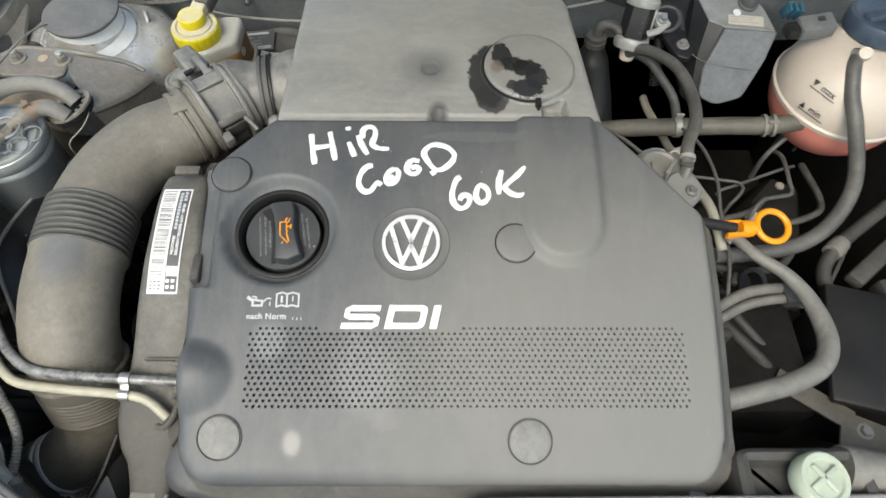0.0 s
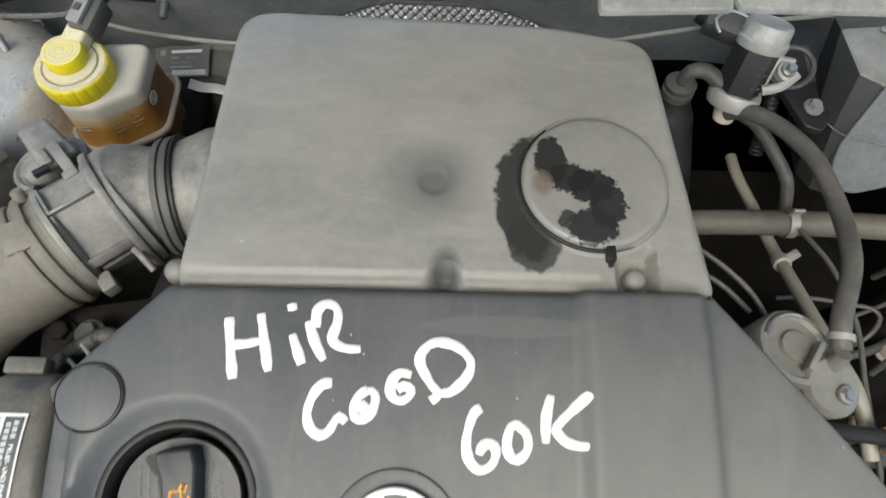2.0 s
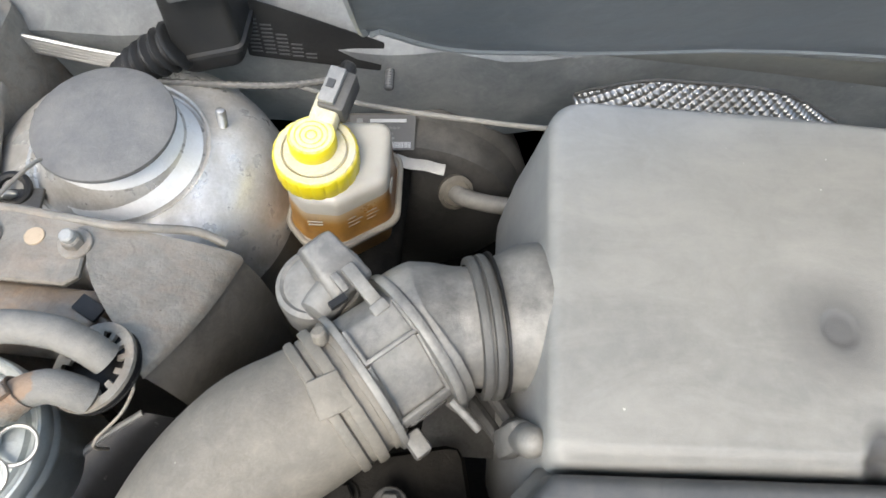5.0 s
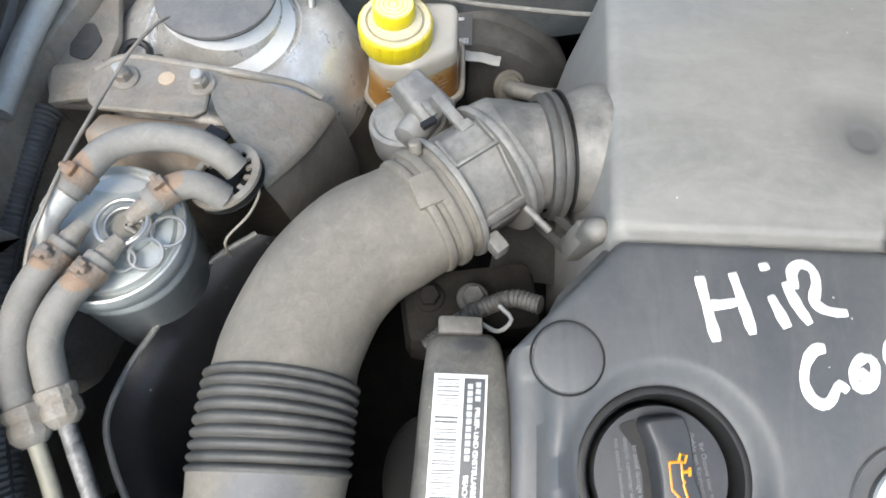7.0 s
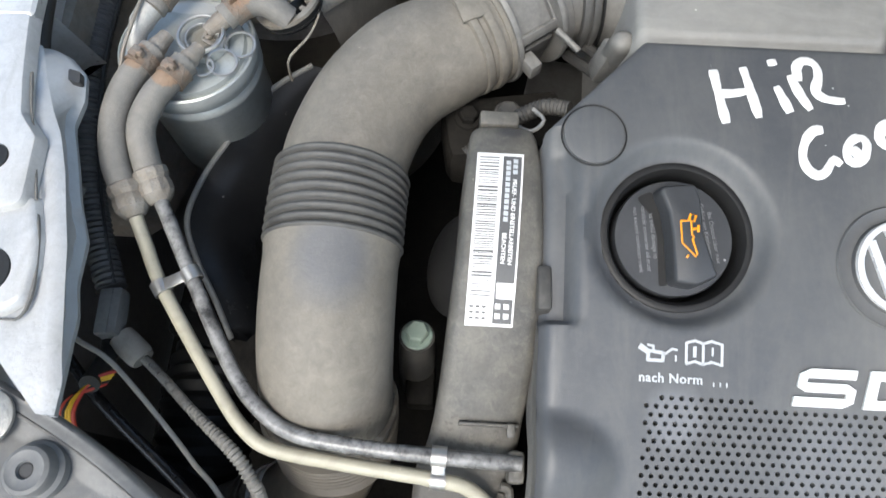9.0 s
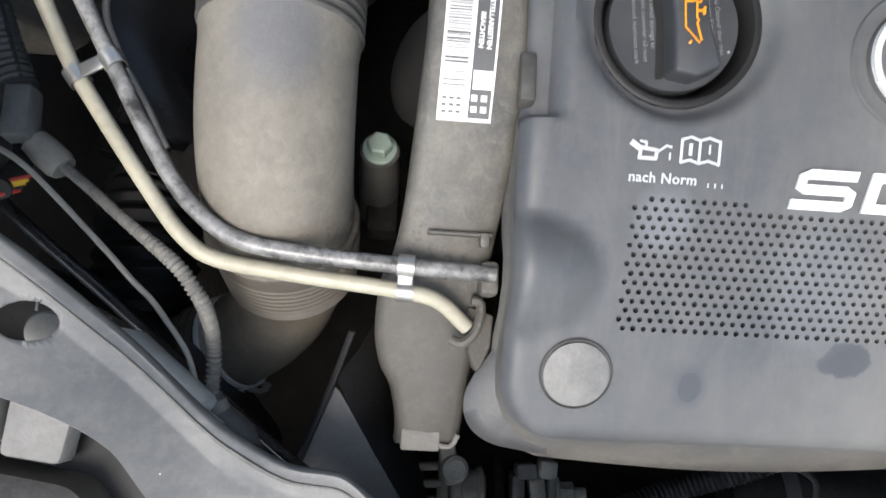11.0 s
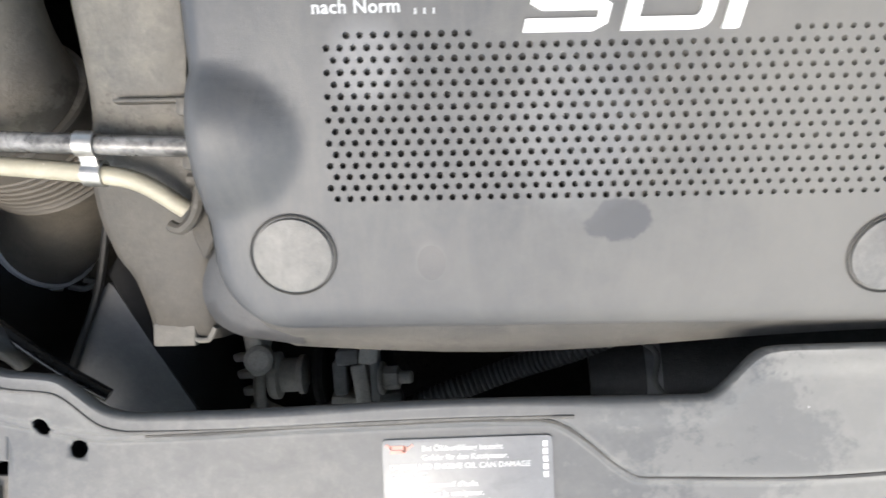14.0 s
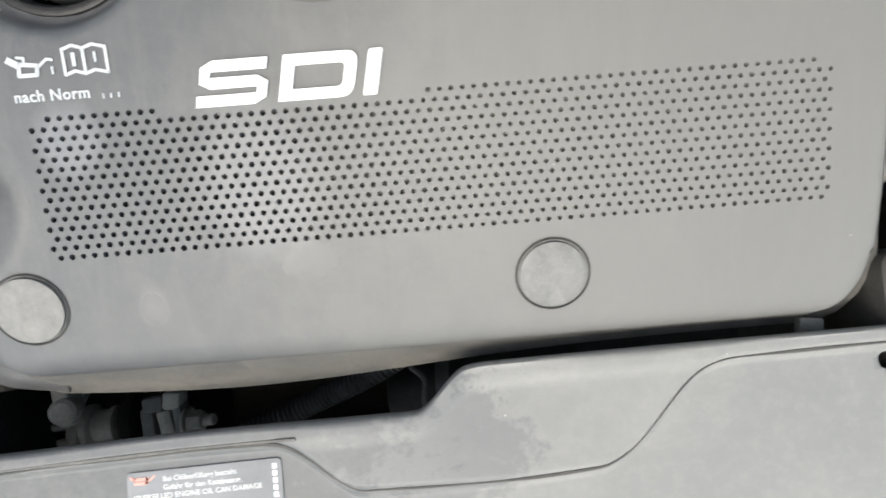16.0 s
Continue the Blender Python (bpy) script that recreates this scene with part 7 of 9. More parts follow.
part("slot", slab(rounded([(-0.5005, 0.3905), (-0.4930, 0.3885), (-0.4910, 0.3805), (-0.4985, 0.3825)], 0.0012, 3), [(0, 0.8635), (0, 0.8685)]), M_INK, wing_)
part("round_hole", lathe([(0.013, 0.0), (0.0125, 0.0008), (0.010, 0.0006)], (-0.502, 0.260, 0.8795), (0, 0, 1), 32), M_BLACK, wing_)
part("round_hole", lathe([(0.008, 0.0), (0.0075, 0.0008), (0.006, 0.0006)], (-0.514, 0.322, 0.8835), (0, 0, 1), 32), M_BLACK, wing_)
part("rubber_seal", tube([(-0.556, 0.70, 0.866), (-0.546, 0.60, 0.866), (-0.536, 0.50, 0.866), (-0.528, 0.43, 0.866), (-0.524, 0.405, 0.864)], 0.0055, 12, 0.01), M_BLACK, wing_)
part("gutter", slab(rounded([(-0.80, 0.72), (-0.560, 0.72), (-0.540, 0.60), (-0.527, 0.49), (-0.5195, 0.415), (-0.80, 0.41)], 0.004, 3), [(-0.002, 0.884), (0, 0.8825), (-0.002, 0.872), (-0.018, 0.862), (-0.03, 0.80)]), M_SILVER, wing_)
ledge = thing("wing_ledge", (-0.54, 0.55, 0.70), "dusty grey inner wing ledge beside the strut tower", "car body")
part("ledge_panel", slab(rounded([(-0.66, 0.40), (-0.560, 0.40), (-0.545, 0.46), (-0.548, 0.56), (-0.525, 0.64), (-0.52, 0.74), (-0.66, 0.76)], 0.012, 3), [(-0.003, 0.822), (0.0, 0.82), (0.004, 0.79), (0.02, 0.62)]), M_TAN, ledge)
part("dusty_plate", slab(rounded([(-0.518, 0.680), (-0.560, 0.680), (-0.5425, 0.567), (-0.5345, 0.5475), (-0.506, 0.5465), (-0.5015, 0.612)], 0.004, 3), [(-0.001, 0.8045), (0, 0.803), (0, 0.799)]), M_TAN, ledge)
# a thin dark sheet in the shape of the shadow on the plate
part("painted_shadow", slab(rounded([(-0.524, 0.625), (-0.537, 0.612), (-0.533, 0.590), (-0.518, 0.585), (-0.512, 0.605)], 0.006, 3), [(0, 0.8048), (-0.0006, 0.8056)]), M_BLACKDUST, ledge)
part("upright_fold", tube([(-0.548, 0.52, 0.828), (-0.545, 0.58, 0.832), (-0.535, 0.66, 0.835), (-0.530, 0.72, 0.83)], 0.009, 12, 0.01), M_CASTDUST, ledge)
part("bracket_tab", box((0.036, 0.030, 0.004), pose(-0.508, 0.553, 0.822, 4, -6, 8), 0.001), M_TAN, ledge)
part("ledge_bolt", hexbolt((-0.562, 0.470, 0.822), (0.1, 0, 1), 0.006, 0.010), M_BAY, ledge)

# ---- wiring along the wing ----
loom = thing("wiring_loom", (-0.54, 0.40, 0.77), "split corrugated black wiring conduit with taped end", "wiring loom")
part("conduit", tube([(-0.5415, 0.548, 0.794), (-0.5425, 0.535, 0.793), (-0.5440, 0.482, 0.79), (-0.5395, 0.431, 0.788), (-0.530, 0.375, 0.783), (-0.5115, 0.322, 0.778), (-0.4945, 0.284, 0.774)], ribbed(0.0086, 0.0016, 0.0042), 16, 0.0012), M_LOOM, loom)
part("slit", tube([(-0.5315, 0.533, 0.7955), (-0.5330, 0.482, 0.7935), (-0.5290, 0.433, 0.792), (-0.5200, 0.378, 0.788), (-0.5045, 0.325, 0.784), (-0.4900, 0.286, 0.781)], 0.0013, 6, 0.01), M_INK, loom)
part("end_sleeve", join(box((0.0145, 0.032, 0.015), pose(-0.4895, 0.2670, 0.775, -4, 0, 6), 0.002), box((0.008, 0.030, 0.0012), pose(-0.4915, 0.2670, 0.7830, -4, 0, 6), 0.0004)), M_GREYPLUG, loom, "grey metal end sleeve")
part("branch_cuff", lathe([(0.0085, -0.012), (0.009, -0.006), (0.009, 0.006), (0.0075, 0.010)], (-0.4745, 0.2460, 0.767), (0.75, -0.6, -0.1), 18), M_WIREG, loom)
part("branch", tube([(-0.470, 0.243, 0.764), (-0.444, 0.225, 0.778), (-0.418, 0.206, 0.792), (-0.387, 0.1835, 0.801), (-0.3756, 0.1696, 0.797), (-0.3722, 0.1609, 0.787), (-0.3716, 0.1441, 0.768), (-0.3715, 0.1168, 0.761)], lambda d, s: 0.0026 + 0.0011 * smooth01((d - 0.06) / 0.06) + 0.0007 * math.sin(2 * math.pi * d / 0.0030), 14, 0.0008), M_RUBBERL, loom)
part("tape_tail", tube([(-0.4905, 0.258, 0.768), (-0.489, 0.243, 0.768), (-0.4865, 0.232, 0.778), (-0.482, 0.218, 0.795)], 0.0060, 12, 0.004), M_BLACK, loom)
part("junction", tube([(-0.3715, 0.118, 0.761), (-0.368, 0.108, 0.758), (-0.360, 0.101, 0.753), (-0.352, 0.093, 0.746), (-0.348, 0.082, 0.736)], lambda d, s: 0.0052 + 0.0030 * smooth01(d / 0.012) - 0.002 * smooth01((d - 0.03) / 0.02), 12, 0.003), M_LOOM, loom)
part("tape_band", lathe([(0.0060, -0.004), (0.0072, -0.003), (0.0072, 0.003), (0.006, 0.004)], (-0.3690, 0.111, 0.7590), (0.4, -0.8, -0.1), 16, False, False), M_RUBBERL, loom)
wires = thing("loose_wires", (-0.480, 0.210, 0.79), "yellow and red wires leaving the conduit tape", "wires")
for k in range(5):
    o_ = 0.0019 * (k - 2)
    part("wire", tube([(-0.4735 + o_ * 0.5, 0.2240 + o_, 0.788), (-0.4800 + o_ * 0.4, 0.2195 + o_, 0.793), (-0.4880 + o_ * 0.8, 0.2125 + o_ * 0.5, 0.794), (-0.4930 + o_, 0.2020, 0.792), (-0.4940 + o_, 0.1920, 0.782)], 0.0013, 8, 0.004), (M_WIRER, M_BLACK, M_WIREY, M_WIREY, M_WIRER)[k], wires)
solid("grey_wire", tube([(-0.512, 0.2560, 0.798), (-0.4942, 0.2438, 0.798), (-0.4701, 0.2309, 0.797), (-0.4322, 0.1952, 0.788), (-0.4115, 0.1750, 0.787), (-0.4028, 0.1672, 0.785), (-0.3955, 0.1555, 0.775), (-0.3850, 0.1390, 0.768), (-0.3790, 0.1180, 0.760)], 0.0016, 10, 0.005), M_WIREG, "thin dusty tan wire running to the headlight", "wire")
solid("bonnet_cable", tube([(-0.545, 0.262, 0.757), (-0.529, 0.247, 0.756), (-0.495, 0.214, 0.756), (-0.443, 0.174, 0.755), (-0.409, 0.147, 0.753), (-0.364, 0.111, 0.749), (-0.328, 0.083, 0.745), (-0.300, 0.064, 0.740)], 0.0038, 12, 0.006), M_GLOSSBLK, "black sheathed bonnet release cable", "cable")
solid("ledge_wire", tube([(-0.515, 0.345, 0.80), (-0.520, 0.325, 0.80), (-0.528, 0.305, 0.795)], 0.0015, 8, 0.005), M_RUBBERL, "short grey wire beside the conduit", "wire")

# ---- rubber stop and washer on the slam panel ----
stop = thing("bonnet_stop", (-0.464, 0.171, 0.858), "grey rubber bonnet stop pressed into the panel", "rubber stop")
part("cushion", lathe([(0.0145, -0.003), (0.0142, 0.0015), (0.0122, 0.003), (0.0118, 0.0075), (0.0110, 0.0092), (0.0092, 0.0102), (0.0080, 0.0096), (0.0042, 0.0098), (0.0030, 0.006)], (-0.462, 0.168, 0.858), (0, 0, 1), 36), M_PANEL, stop)
part("centre_hole", lathe([(0.0035, 0), (0.0030, 0.0004)], (-0.462, 0.168, 0.8660), (0, 0, 1), 16), M_INK, stop)
wsh = thing("panel_washer", (-0.489, 0.188, 0.863), "worn steel washer and bolt on the slam panel", "washer")
part("washer", lathe([(0.0145, 0), (0.0145, 0.002), (0.0135, 0.0026), (0.0075, 0.0026)], (-0.4905, 0.190, 0.8635), (0, 0.05, 1), 32), M_ALU, wsh)
part("bolt", lathe([(0.0075, 0), (0.007, 0.002), (0.003, 0.0022)], (-0.4905, 0.190, 0.8655), (0, 0.05, 1), 20), M_DEEP, wsh)

# ---- headlamp below the panel ----
lampb = thing("headlamp_unit", (-0.45, 0.08, 0.62), "dusty headlamp housing below the slam panel", "headlamp")
part("housing", slab(rounded([(-0.56, 0.02), (-0.372, 0.02), (-0.352, 0.085), (-0.405, 0.145), (-0.50, 0.19), (-0.56, 0.20)], 0.02, 4), [(-0.006, 0.752), (0, 0.748), (0.002, 0.70), (0, 0.62)]), M_BLACK, lampb)
part("rear_cover", box((0.060, 0.034, 0.045), pose(-0.4000, 0.1205, 0.7820, 0, 0, -38), 0.004), M_CLEAR, lampb, "scuffed clear plastic rear cover")
for k in range(4):
    part("cover_ridge", box((0.0035, 0.034, 0.010), pose(-0.4200 + 0.0118 * k, 0.1360 - 0.0092 * k, 0.8030, 0, 0, -38), 0.001), M_CLEAR, lampb)
part("cover_end", box((0.014, 0.018, 0.030), pose(-0.3720, 0.1000, 0.7760, 0, 0, -38), 0.003), M_CLEAR, lampb)
part("warning_sticker", slab(rounded([(-0.56, 0.150), (-0.4815, 0.130), (-0.4800, 0.1045), (-0.56, 0.102)], 0.002, 2), [(0, 0.778), (0, 0.7795)]), M_YELLOW, lampb, "yellow warning sticker")
part("adjuster", join(lathe([(0.0095, 0), (0.0095, 0.01), (0.008, 0.012)], (-0.4215, 0.1435, 0.800), (0, 0, 1), 24), box((0.003, 0.010, 0.02), pose(-0.426, 0.152, 0.785))), M_RUBBERL, lampb)
part("adjuster_disc", lathe([(0.0098, -0.010), (0.0100, -0.001), (0.0090, 0.0004), (0.003, 0.0008)], (-0.4445, 0.1465, 0.800), (0.1, -0.1, 1), 28), M_LID, lampb)
part("adjuster_wire", tube([(-0.447, 0.156, 0.806), (-0.446, 0.162, 0.808), (-0.447, 0.168, 0.806)], 0.0007, 6, 0.003), M_STEEL, lampb)
part("frame_plate", slab(rounded([(-0.56, 0.142), (-0.4745, 0.132), (-0.4740, 0.090), (-0.56, 0.088)], 0.003, 2), [(-0.001, 0.7775), (0, 0.776), (0, 0.76)]), M_LID, lampb)
part("frame_plate", slab(rounded([(-0.4700, 0.130), (-0.4350, 0.122), (-0.4400, 0.080), (-0.4715, 0.084)], 0.004, 2), [(-0.001, 0.7735), (0, 0.772), (0, 0.76)]), M_LID, lampb)
part("front_bowl", slab(rounded([(-0.47, -0.06), (-0.402, -0.03), (-0.405, 0.035), (-0.43, 0.070), (-0.52, 0.084), (-0.54, -0.04)], 0.02, 4), [(-0.01, 0.782), (0, 0.776), (0.006, 0.72)]), M_BLACKDUST, lampb)
solid("front_bracket", join(box((0.060, 0.018, 0.003), pose(-0.335, 0.024, 0.772), 0.001), box((0.020, 0.022, 0.012), pose(-0.345, 0.018, 0.775), 0.002)), M_RUBBERL, "grey bracket under the slam panel notch", "bracket")

# ---- dark guards beside the hose ----
guard = thing("belt_guard", (-0.40, 0.34, 0.62), "shiny black plastic guard sheet beside the intake hose", "guard")
bm = bmesh.new()
edge = spline([(-0.380, 0.462, 0.785), (-0.404, 0.444, 0.783), (-0.4236, 0.4197, 0.780), (-0.4369, 0.3878, 0.780), (-0.4505, 0.3598, 0.776), (-0.4536, 0.3374, 0.774), (-0.4478, 0.3182, 0.771), (-0.4334, 0.2937, 0.768), (-0.4221, 0.2756, 0.765), (-0.4128, 0.2575, 0.760)], 0.008)
gs = []
for p in edge:
    gs.append([bm.verts.new(p + Vector(q)) for q in ((-0.001, 0, -0.010), (-0.0015, 0, -0.001), (0, 0, 0.001), (0.003, 0, 0), (0.014, -0.001, -0.003), (0.032, -0.003, -0.018), (0.052, -0.004, -0.08), (0.064, -0.005, -0.18))])
for a, b in zip(gs, gs[1:]):
    for j in range(7):
        bm.faces.new((a[j], b[j], b[j + 1], a[j + 1]))
bmesh.ops.solidify(bm, geom=bm.faces[:], thickness=0.002)
part("sheet", bm, M_GUARD, guard, angle=60)
part("rim_bead", tube([tuple(p + Vector((-0.0005, 0, 0.0012))) for p in edge[::3]], 0.0021, 8, 0.006), M_GREYPLUG, guard, "worn grey rim")
plate = thing("lower_belt_guard", (-0.30, 0.09, 0.60), "dark grey plastic guard below the belt cover", "guard")
part("flat_panel", slab(rounded([(-0.3085, 0.127), (-0.3305, 0.070), (-0.322, 0.030), (-0.250, 0.030), (-0.2575, 0.050), (-0.2830, 0.088)], 0.003, 2), [(0, 0.724), (0, 0.720)], Matrix()), M_GREYGUARD, plate)
bm = bmesh.new()
gs = []
for k in range(18):
    t = k / 17
    a = Vector((-0.3080, 0.130, 0.726)).lerp(Vector((-0.250, 0.036, 0.722)), t)
    a.x -= 0.001 * math.sin(math.pi * t)
    b = Vector((-0.287, 0.166, 0.716)).lerp(Vector((-0.240, 0.036, 0.69)), t)
    gs.append([bm.verts.new(q) for q in (a, a.lerp(b, 0.5) + Vector((0.002, 0, 0.004)), b, b + Vector((0.006, 0, -0.05)))])
for a, b in zip(gs, gs[1:]):
    for j in range(3):
        bm.faces.new((a[j], b[j], b[j + 1], a[j + 1]))
bmesh.ops.solidify(bm, geom=bm.faces[:], thickness=0.002)
part("curved_panel", bm, M_BLACK, plate)
part("edge_bead", tube([(-0.333, 0.062, 0.726), (-0.3245, 0.086, 0.727), (-0.3150, 0.112, 0.727), (-0.3085, 0.130, 0.731), (-0.299, 0.158, 0.742)], 0.0022, 8, 0.006), M_BLACK, plate)
dhose = thing("lower_ribbed_hose", (-0.44, 0.20, 0.62), "black ribbed rubber duct deep beside the headlamp", "air hose")
part("duct", tube([(-0.455, 0.34, 0.59), (-0.470, 0.27, 0.615), (-0.470, 0.225, 0.625), (-0.468, 0.185, 0.620), (-0.475, 0.14, 0.60)], ribbed(0.036, 0.004, 0.011), 28, 0.0022), M_BLACK, dhose)
tens = thing("engine_mount", (-0.40, 0.24, 0.60), "grimy cast engine mount in the depth of the bay", "engine mount")
part("arm", join(box((0.06, 0.05, 0.06), pose(-0.395, 0.262, 0.715, 0, 0, 20), 0.01, 3), lathe([(0.022, 0), (0.022, 0.03), (0.015, 0.035)], (-0.388, 0.252, 0.735), (0.2, -0.3, 1), 24), box((0.09, 0.03, 0.02), pose(-0.435, 0.275, 0.70, 0, 0, -15), 0.004)), M_DEEP, tens)
part("wire_hoop", tube([(-0.452, 0.285, 0.735), (-0.440, 0.292, 0.748), (-0.420, 0.285, 0.745), (-0.410, 0.268, 0.735)], 0.005, 10, 0.005), M_DEEP, tens)
part("bright_stud", lathe([(0.003, 0), (0.003, 0.016)], (-0.405, 0.243, 0.735), (0.9, 0.2, 0.1), 10), M_STEEL, tens)

# ---- alternator below the front of the cover ----
alt = thing("alternator", (-0.20, 0.06, 0.56), "grimy cast-metal alternator behind the slam panel", "alternator")
part("body", join(lathe([(0.030, -0.06), (0.052, -0.055), (0.055, -0.02), (0.055, 0.02), (0.050, 0.05), (0.03, 0.055)], (-0.215, 0.055, 0.615), (1, 0, 0), 32)), M_DEEP, alt)
for k in range(5):
    part("vent_rib", box((0.026, 0.0052, 0.012), pose(-0.2475, 0.032 + 0.0105 * k, 0.680 - 0.2 * abs(0.032 + 0.0105 * k - 0.058), 0, 0, 2 * k - 4), 0.0022), M_GRIME, alt)
for ex_ in (-0.2605, -0.2350):
    part("vent_rim", tube([(ex_, 0.026, 0.668), (ex_ - 0.001, 0.042, 0.678), (ex_ - 0.001, 0.058, 0.682), (ex_, 0.074, 0.678), (ex_, 0.086, 0.668)], 0.0042, 10, 0.004), M_GRIME, alt)
part("pulley", lathe([(0.006, -0.013), (0.0135, -0.012), (0.0150, -0.010), (0.0150, -0.006), (0.0108, -0.0045), (0.0108, 0.006), (0.0125, 0.007), (0.0125, 0.010), (0.0070, 0.012)], (-0.2185, 0.0617, 0.674), (1, 0.03, 0), 36), M_GRIME, alt, "rusty brown drum")
part("rear_disc", lathe([(0.010, -0.004), (0.0205, -0.003), (0.0215, 0.0), (0.0205, 0.003), (0.012, 0.004)], (-0.1985, 0.0630, 0.668), (1, 0.03, 0), 36), M_DEEP, alt)
part("tension_arm", join(box((0.011, 0.038, 0.020), pose(-0.2345, 0.0840, 0.690, 0, 0, 10), 0.004, 3), lathe([(0.0085, -0.006), (0.0085, 0.006), (0.006, 0.008)], (-0.2310, 0.0760, 0.698), (0.2, 0, 1), 20)), M_GRIME, alt)
for k, (ax_, ay, az_, sx, sy, rz_) in enumerate(((-0.1800, 0.0740, 0.680, 0.014, 0.010, 4), (-0.1660, 0.0760, 0.683, 0.012, 0.012, -6), (-0.1850, 0.0610, 0.676, 0.009, 0.022, 3), (-0.1715, 0.0580, 0.678, 0.010, 0.026, 8), (-0.1625, 0.0600, 0.680, 0.006, 0.030, 2), (-0.1780, 0.0465, 0.674, 0.026, 0.008, -4), (-0.1870, 0.0400, 0.668, 0.034, 0.007, 2))):
    part("end_block", box((sx, sy, 0.016), pose(ax_, ay, az_, 3 * k, 0, rz_), 0.0022), M_GRIME if k % 2 else M_RUBBERL, alt)
part("end_nut", join(hexbolt((-0.1590, 0.0600, 0.681), (1, 0.05, 0.15), 0.0075, 0.0105, 0.011), lathe([(0.004, 0), (0.004, 0.019), (0.003, 0.020)], (-0.1590, 0.0600, 0.681), (1, 0.05, 0.15), 12)), M_GRIME, alt)
part("terminal_box", box((0.020, 0.018, 0.018), pose(-0.1555, 0.0420, 0.676, 0, 0, 6), 0.003), M_RUBBERL, alt)
for k in range(3):
    part("bearing_web", tube([(-0.236 + 0.004 * k, 0.044 - 0.003 * k, 0.672), (-0.226 + 0.006 * k, 0.038, 0.676), (-0.214 + 0.010 * k, 0.036, 0.668)], 0.0030, 8, 0.004), M_GRIME, alt)
solid("front_conduit", tube([(-0.150, 0.034, 0.668), (-0.125, 0.0462, 0.676), (-0.0773, 0.0642, 0.680), (-0.0372, 0.0804, 0.698), (-0.008, 0.094, 0.707), (0.03, 0.11, 0.71)], ribbed(0.0068, 0.0012, 0.0036), 14, 0.0011), M_BLACKDUST, "dusty corrugated conduit under the cover's front edge", "wiring conduit")
fho = thing("front_hose", (0.12, 0.07, 0.64), "thick black radiator hose under the cover's front edge", "hose")
part("rubber", tube([(-0.02, 0.060, 0.640), (0.06, 0.066, 0.655), (0.16, 0.080, 0.675), (0.26, 0.10, 0.69)], 0.024, 24, 0.01), M_BLACKDUST, fho)
part("clamp", belt((0.02, 0.0625, 0.647), (0.95, 0.08, 0.18), 0.0240, 0.010, 0.0014, 32), M_PUMP, fho)
solid("small_wire", tube([(-0.005, 0.086, 0.700), (0.004, 0.078, 0.712), (0.003, 0.062, 0.712), (0.012, 0.050, 0.705)], 0.0018, 8, 0.004), M_RUBBERL, "thin bent wire under the cover", "wire")
solid("front_clip", box((0.014, 0.010, 0.006), pose(0.218, 0.096, 0.772, 0, 0, -8), 0.0015), M_RUBBERL, "small grey clip behind the slam panel", "clip")

# ---- information label on the slam panel ----
il = thing("information_label", (-0.108, 0.03, 0.7905), "silver-grey printed warning label on the slam panel", "label")
ilm = Matrix.Translation((-0.1455, -0.0265, 0.7897)) @ Matrix.Rotation(radians(1.2), 4, "Z")
part("backing", slab(rounded([(0, 0), (0.078, 0), (0.078, 0.079), (0.0, 0.079)], 0.0025, 3), [(0, -0.001), (0, 0.0006), (-0.0003, 0.0007)], ilm), mat("label_foil", (0.235, 0.238, 0.243), 0.30, second=(0.30, 0.30, 0.297), mix=0.6, scale=22, spec=0.5, streak=((0.20, 0.20, 0.20), 0.4, (60, 60, 60))), il)
part("red_oil_can", join(stroke([(0.004, 0.0735), (0.010, 0.0735), (0.0105, 0.0755), (0.004, 0.0755)], 0.0016, ilm, 0.0007, 0.001), stroke([(0.0105, 0.0740), (0.014, 0.0765)], 0.001, ilm, 0.0007, 0.001), stroke([(0.004, 0.0755), (0.002, 0.0765)], 0.0014, ilm, 0.0007, 0.001)), mat("red_print", (0.60, 0.30, 0.25), 0.5), il)
for k, (x0, line) in enumerate(((0.018, "Bei \u00d6l\u00fcberf\u00fcllung besteht"), (0.018, "Gefahr f\u00fcr den Katalysator."), (0.003, "OVERFILLED ENGINE OIL CAN DAMAGE"), (0.003, "CATALYST."), (0.003, "Remplissage excessif d'huile"), (0.003, "dangereux pour le catalyseur."), (0.003, "Hochspannung, vor Ber\u00fchren der"), (0.018, "Z\u00fcndanlage Motor abstellen."), (0.018, "HIGH VOLTAGE"))):
    part("text_line", words(line, 0.0036, ilm @ Matrix.Translation((x0, 0.0735 - 0.00415 * k, 0.0007)), 0.0001, bold=0.00007), M_LABELPRINT, il, "line of white print")
yb = 0.0735 - 0.00415 * 9
rnd = random.Random(9)
while yb > 0.004:
    x, rects = 0.018, []
    while x < 0.062:
        w = rnd.uniform(0.004, 0.010)
        rects.append((x, yb, w, 0.0016))
        x += w + 0.0013
    part("text_line", bars(rects, ilm @ Matrix.Translation((0, 0, 0.0007)), 0.0003), M_LABELPRINT, il, "line of white print")
    yb -= 0.00415
part("warning_triangle", stroke([(0.004, 0.036), (0.0135, 0.036), (0.00875, 0.0445), (0.004, 0.036)], 0.0010, ilm, 0.0007, 0.001), M_LABELPRINT, il)
part("side_code", bars([(0.0735, 0.060 + 0.0035 * k, 0.0022, 0.0026) for k in range(5)], ilm @ Matrix.Translation((0, 0, 0.0007)), 0.0003), M_WHITE, il)

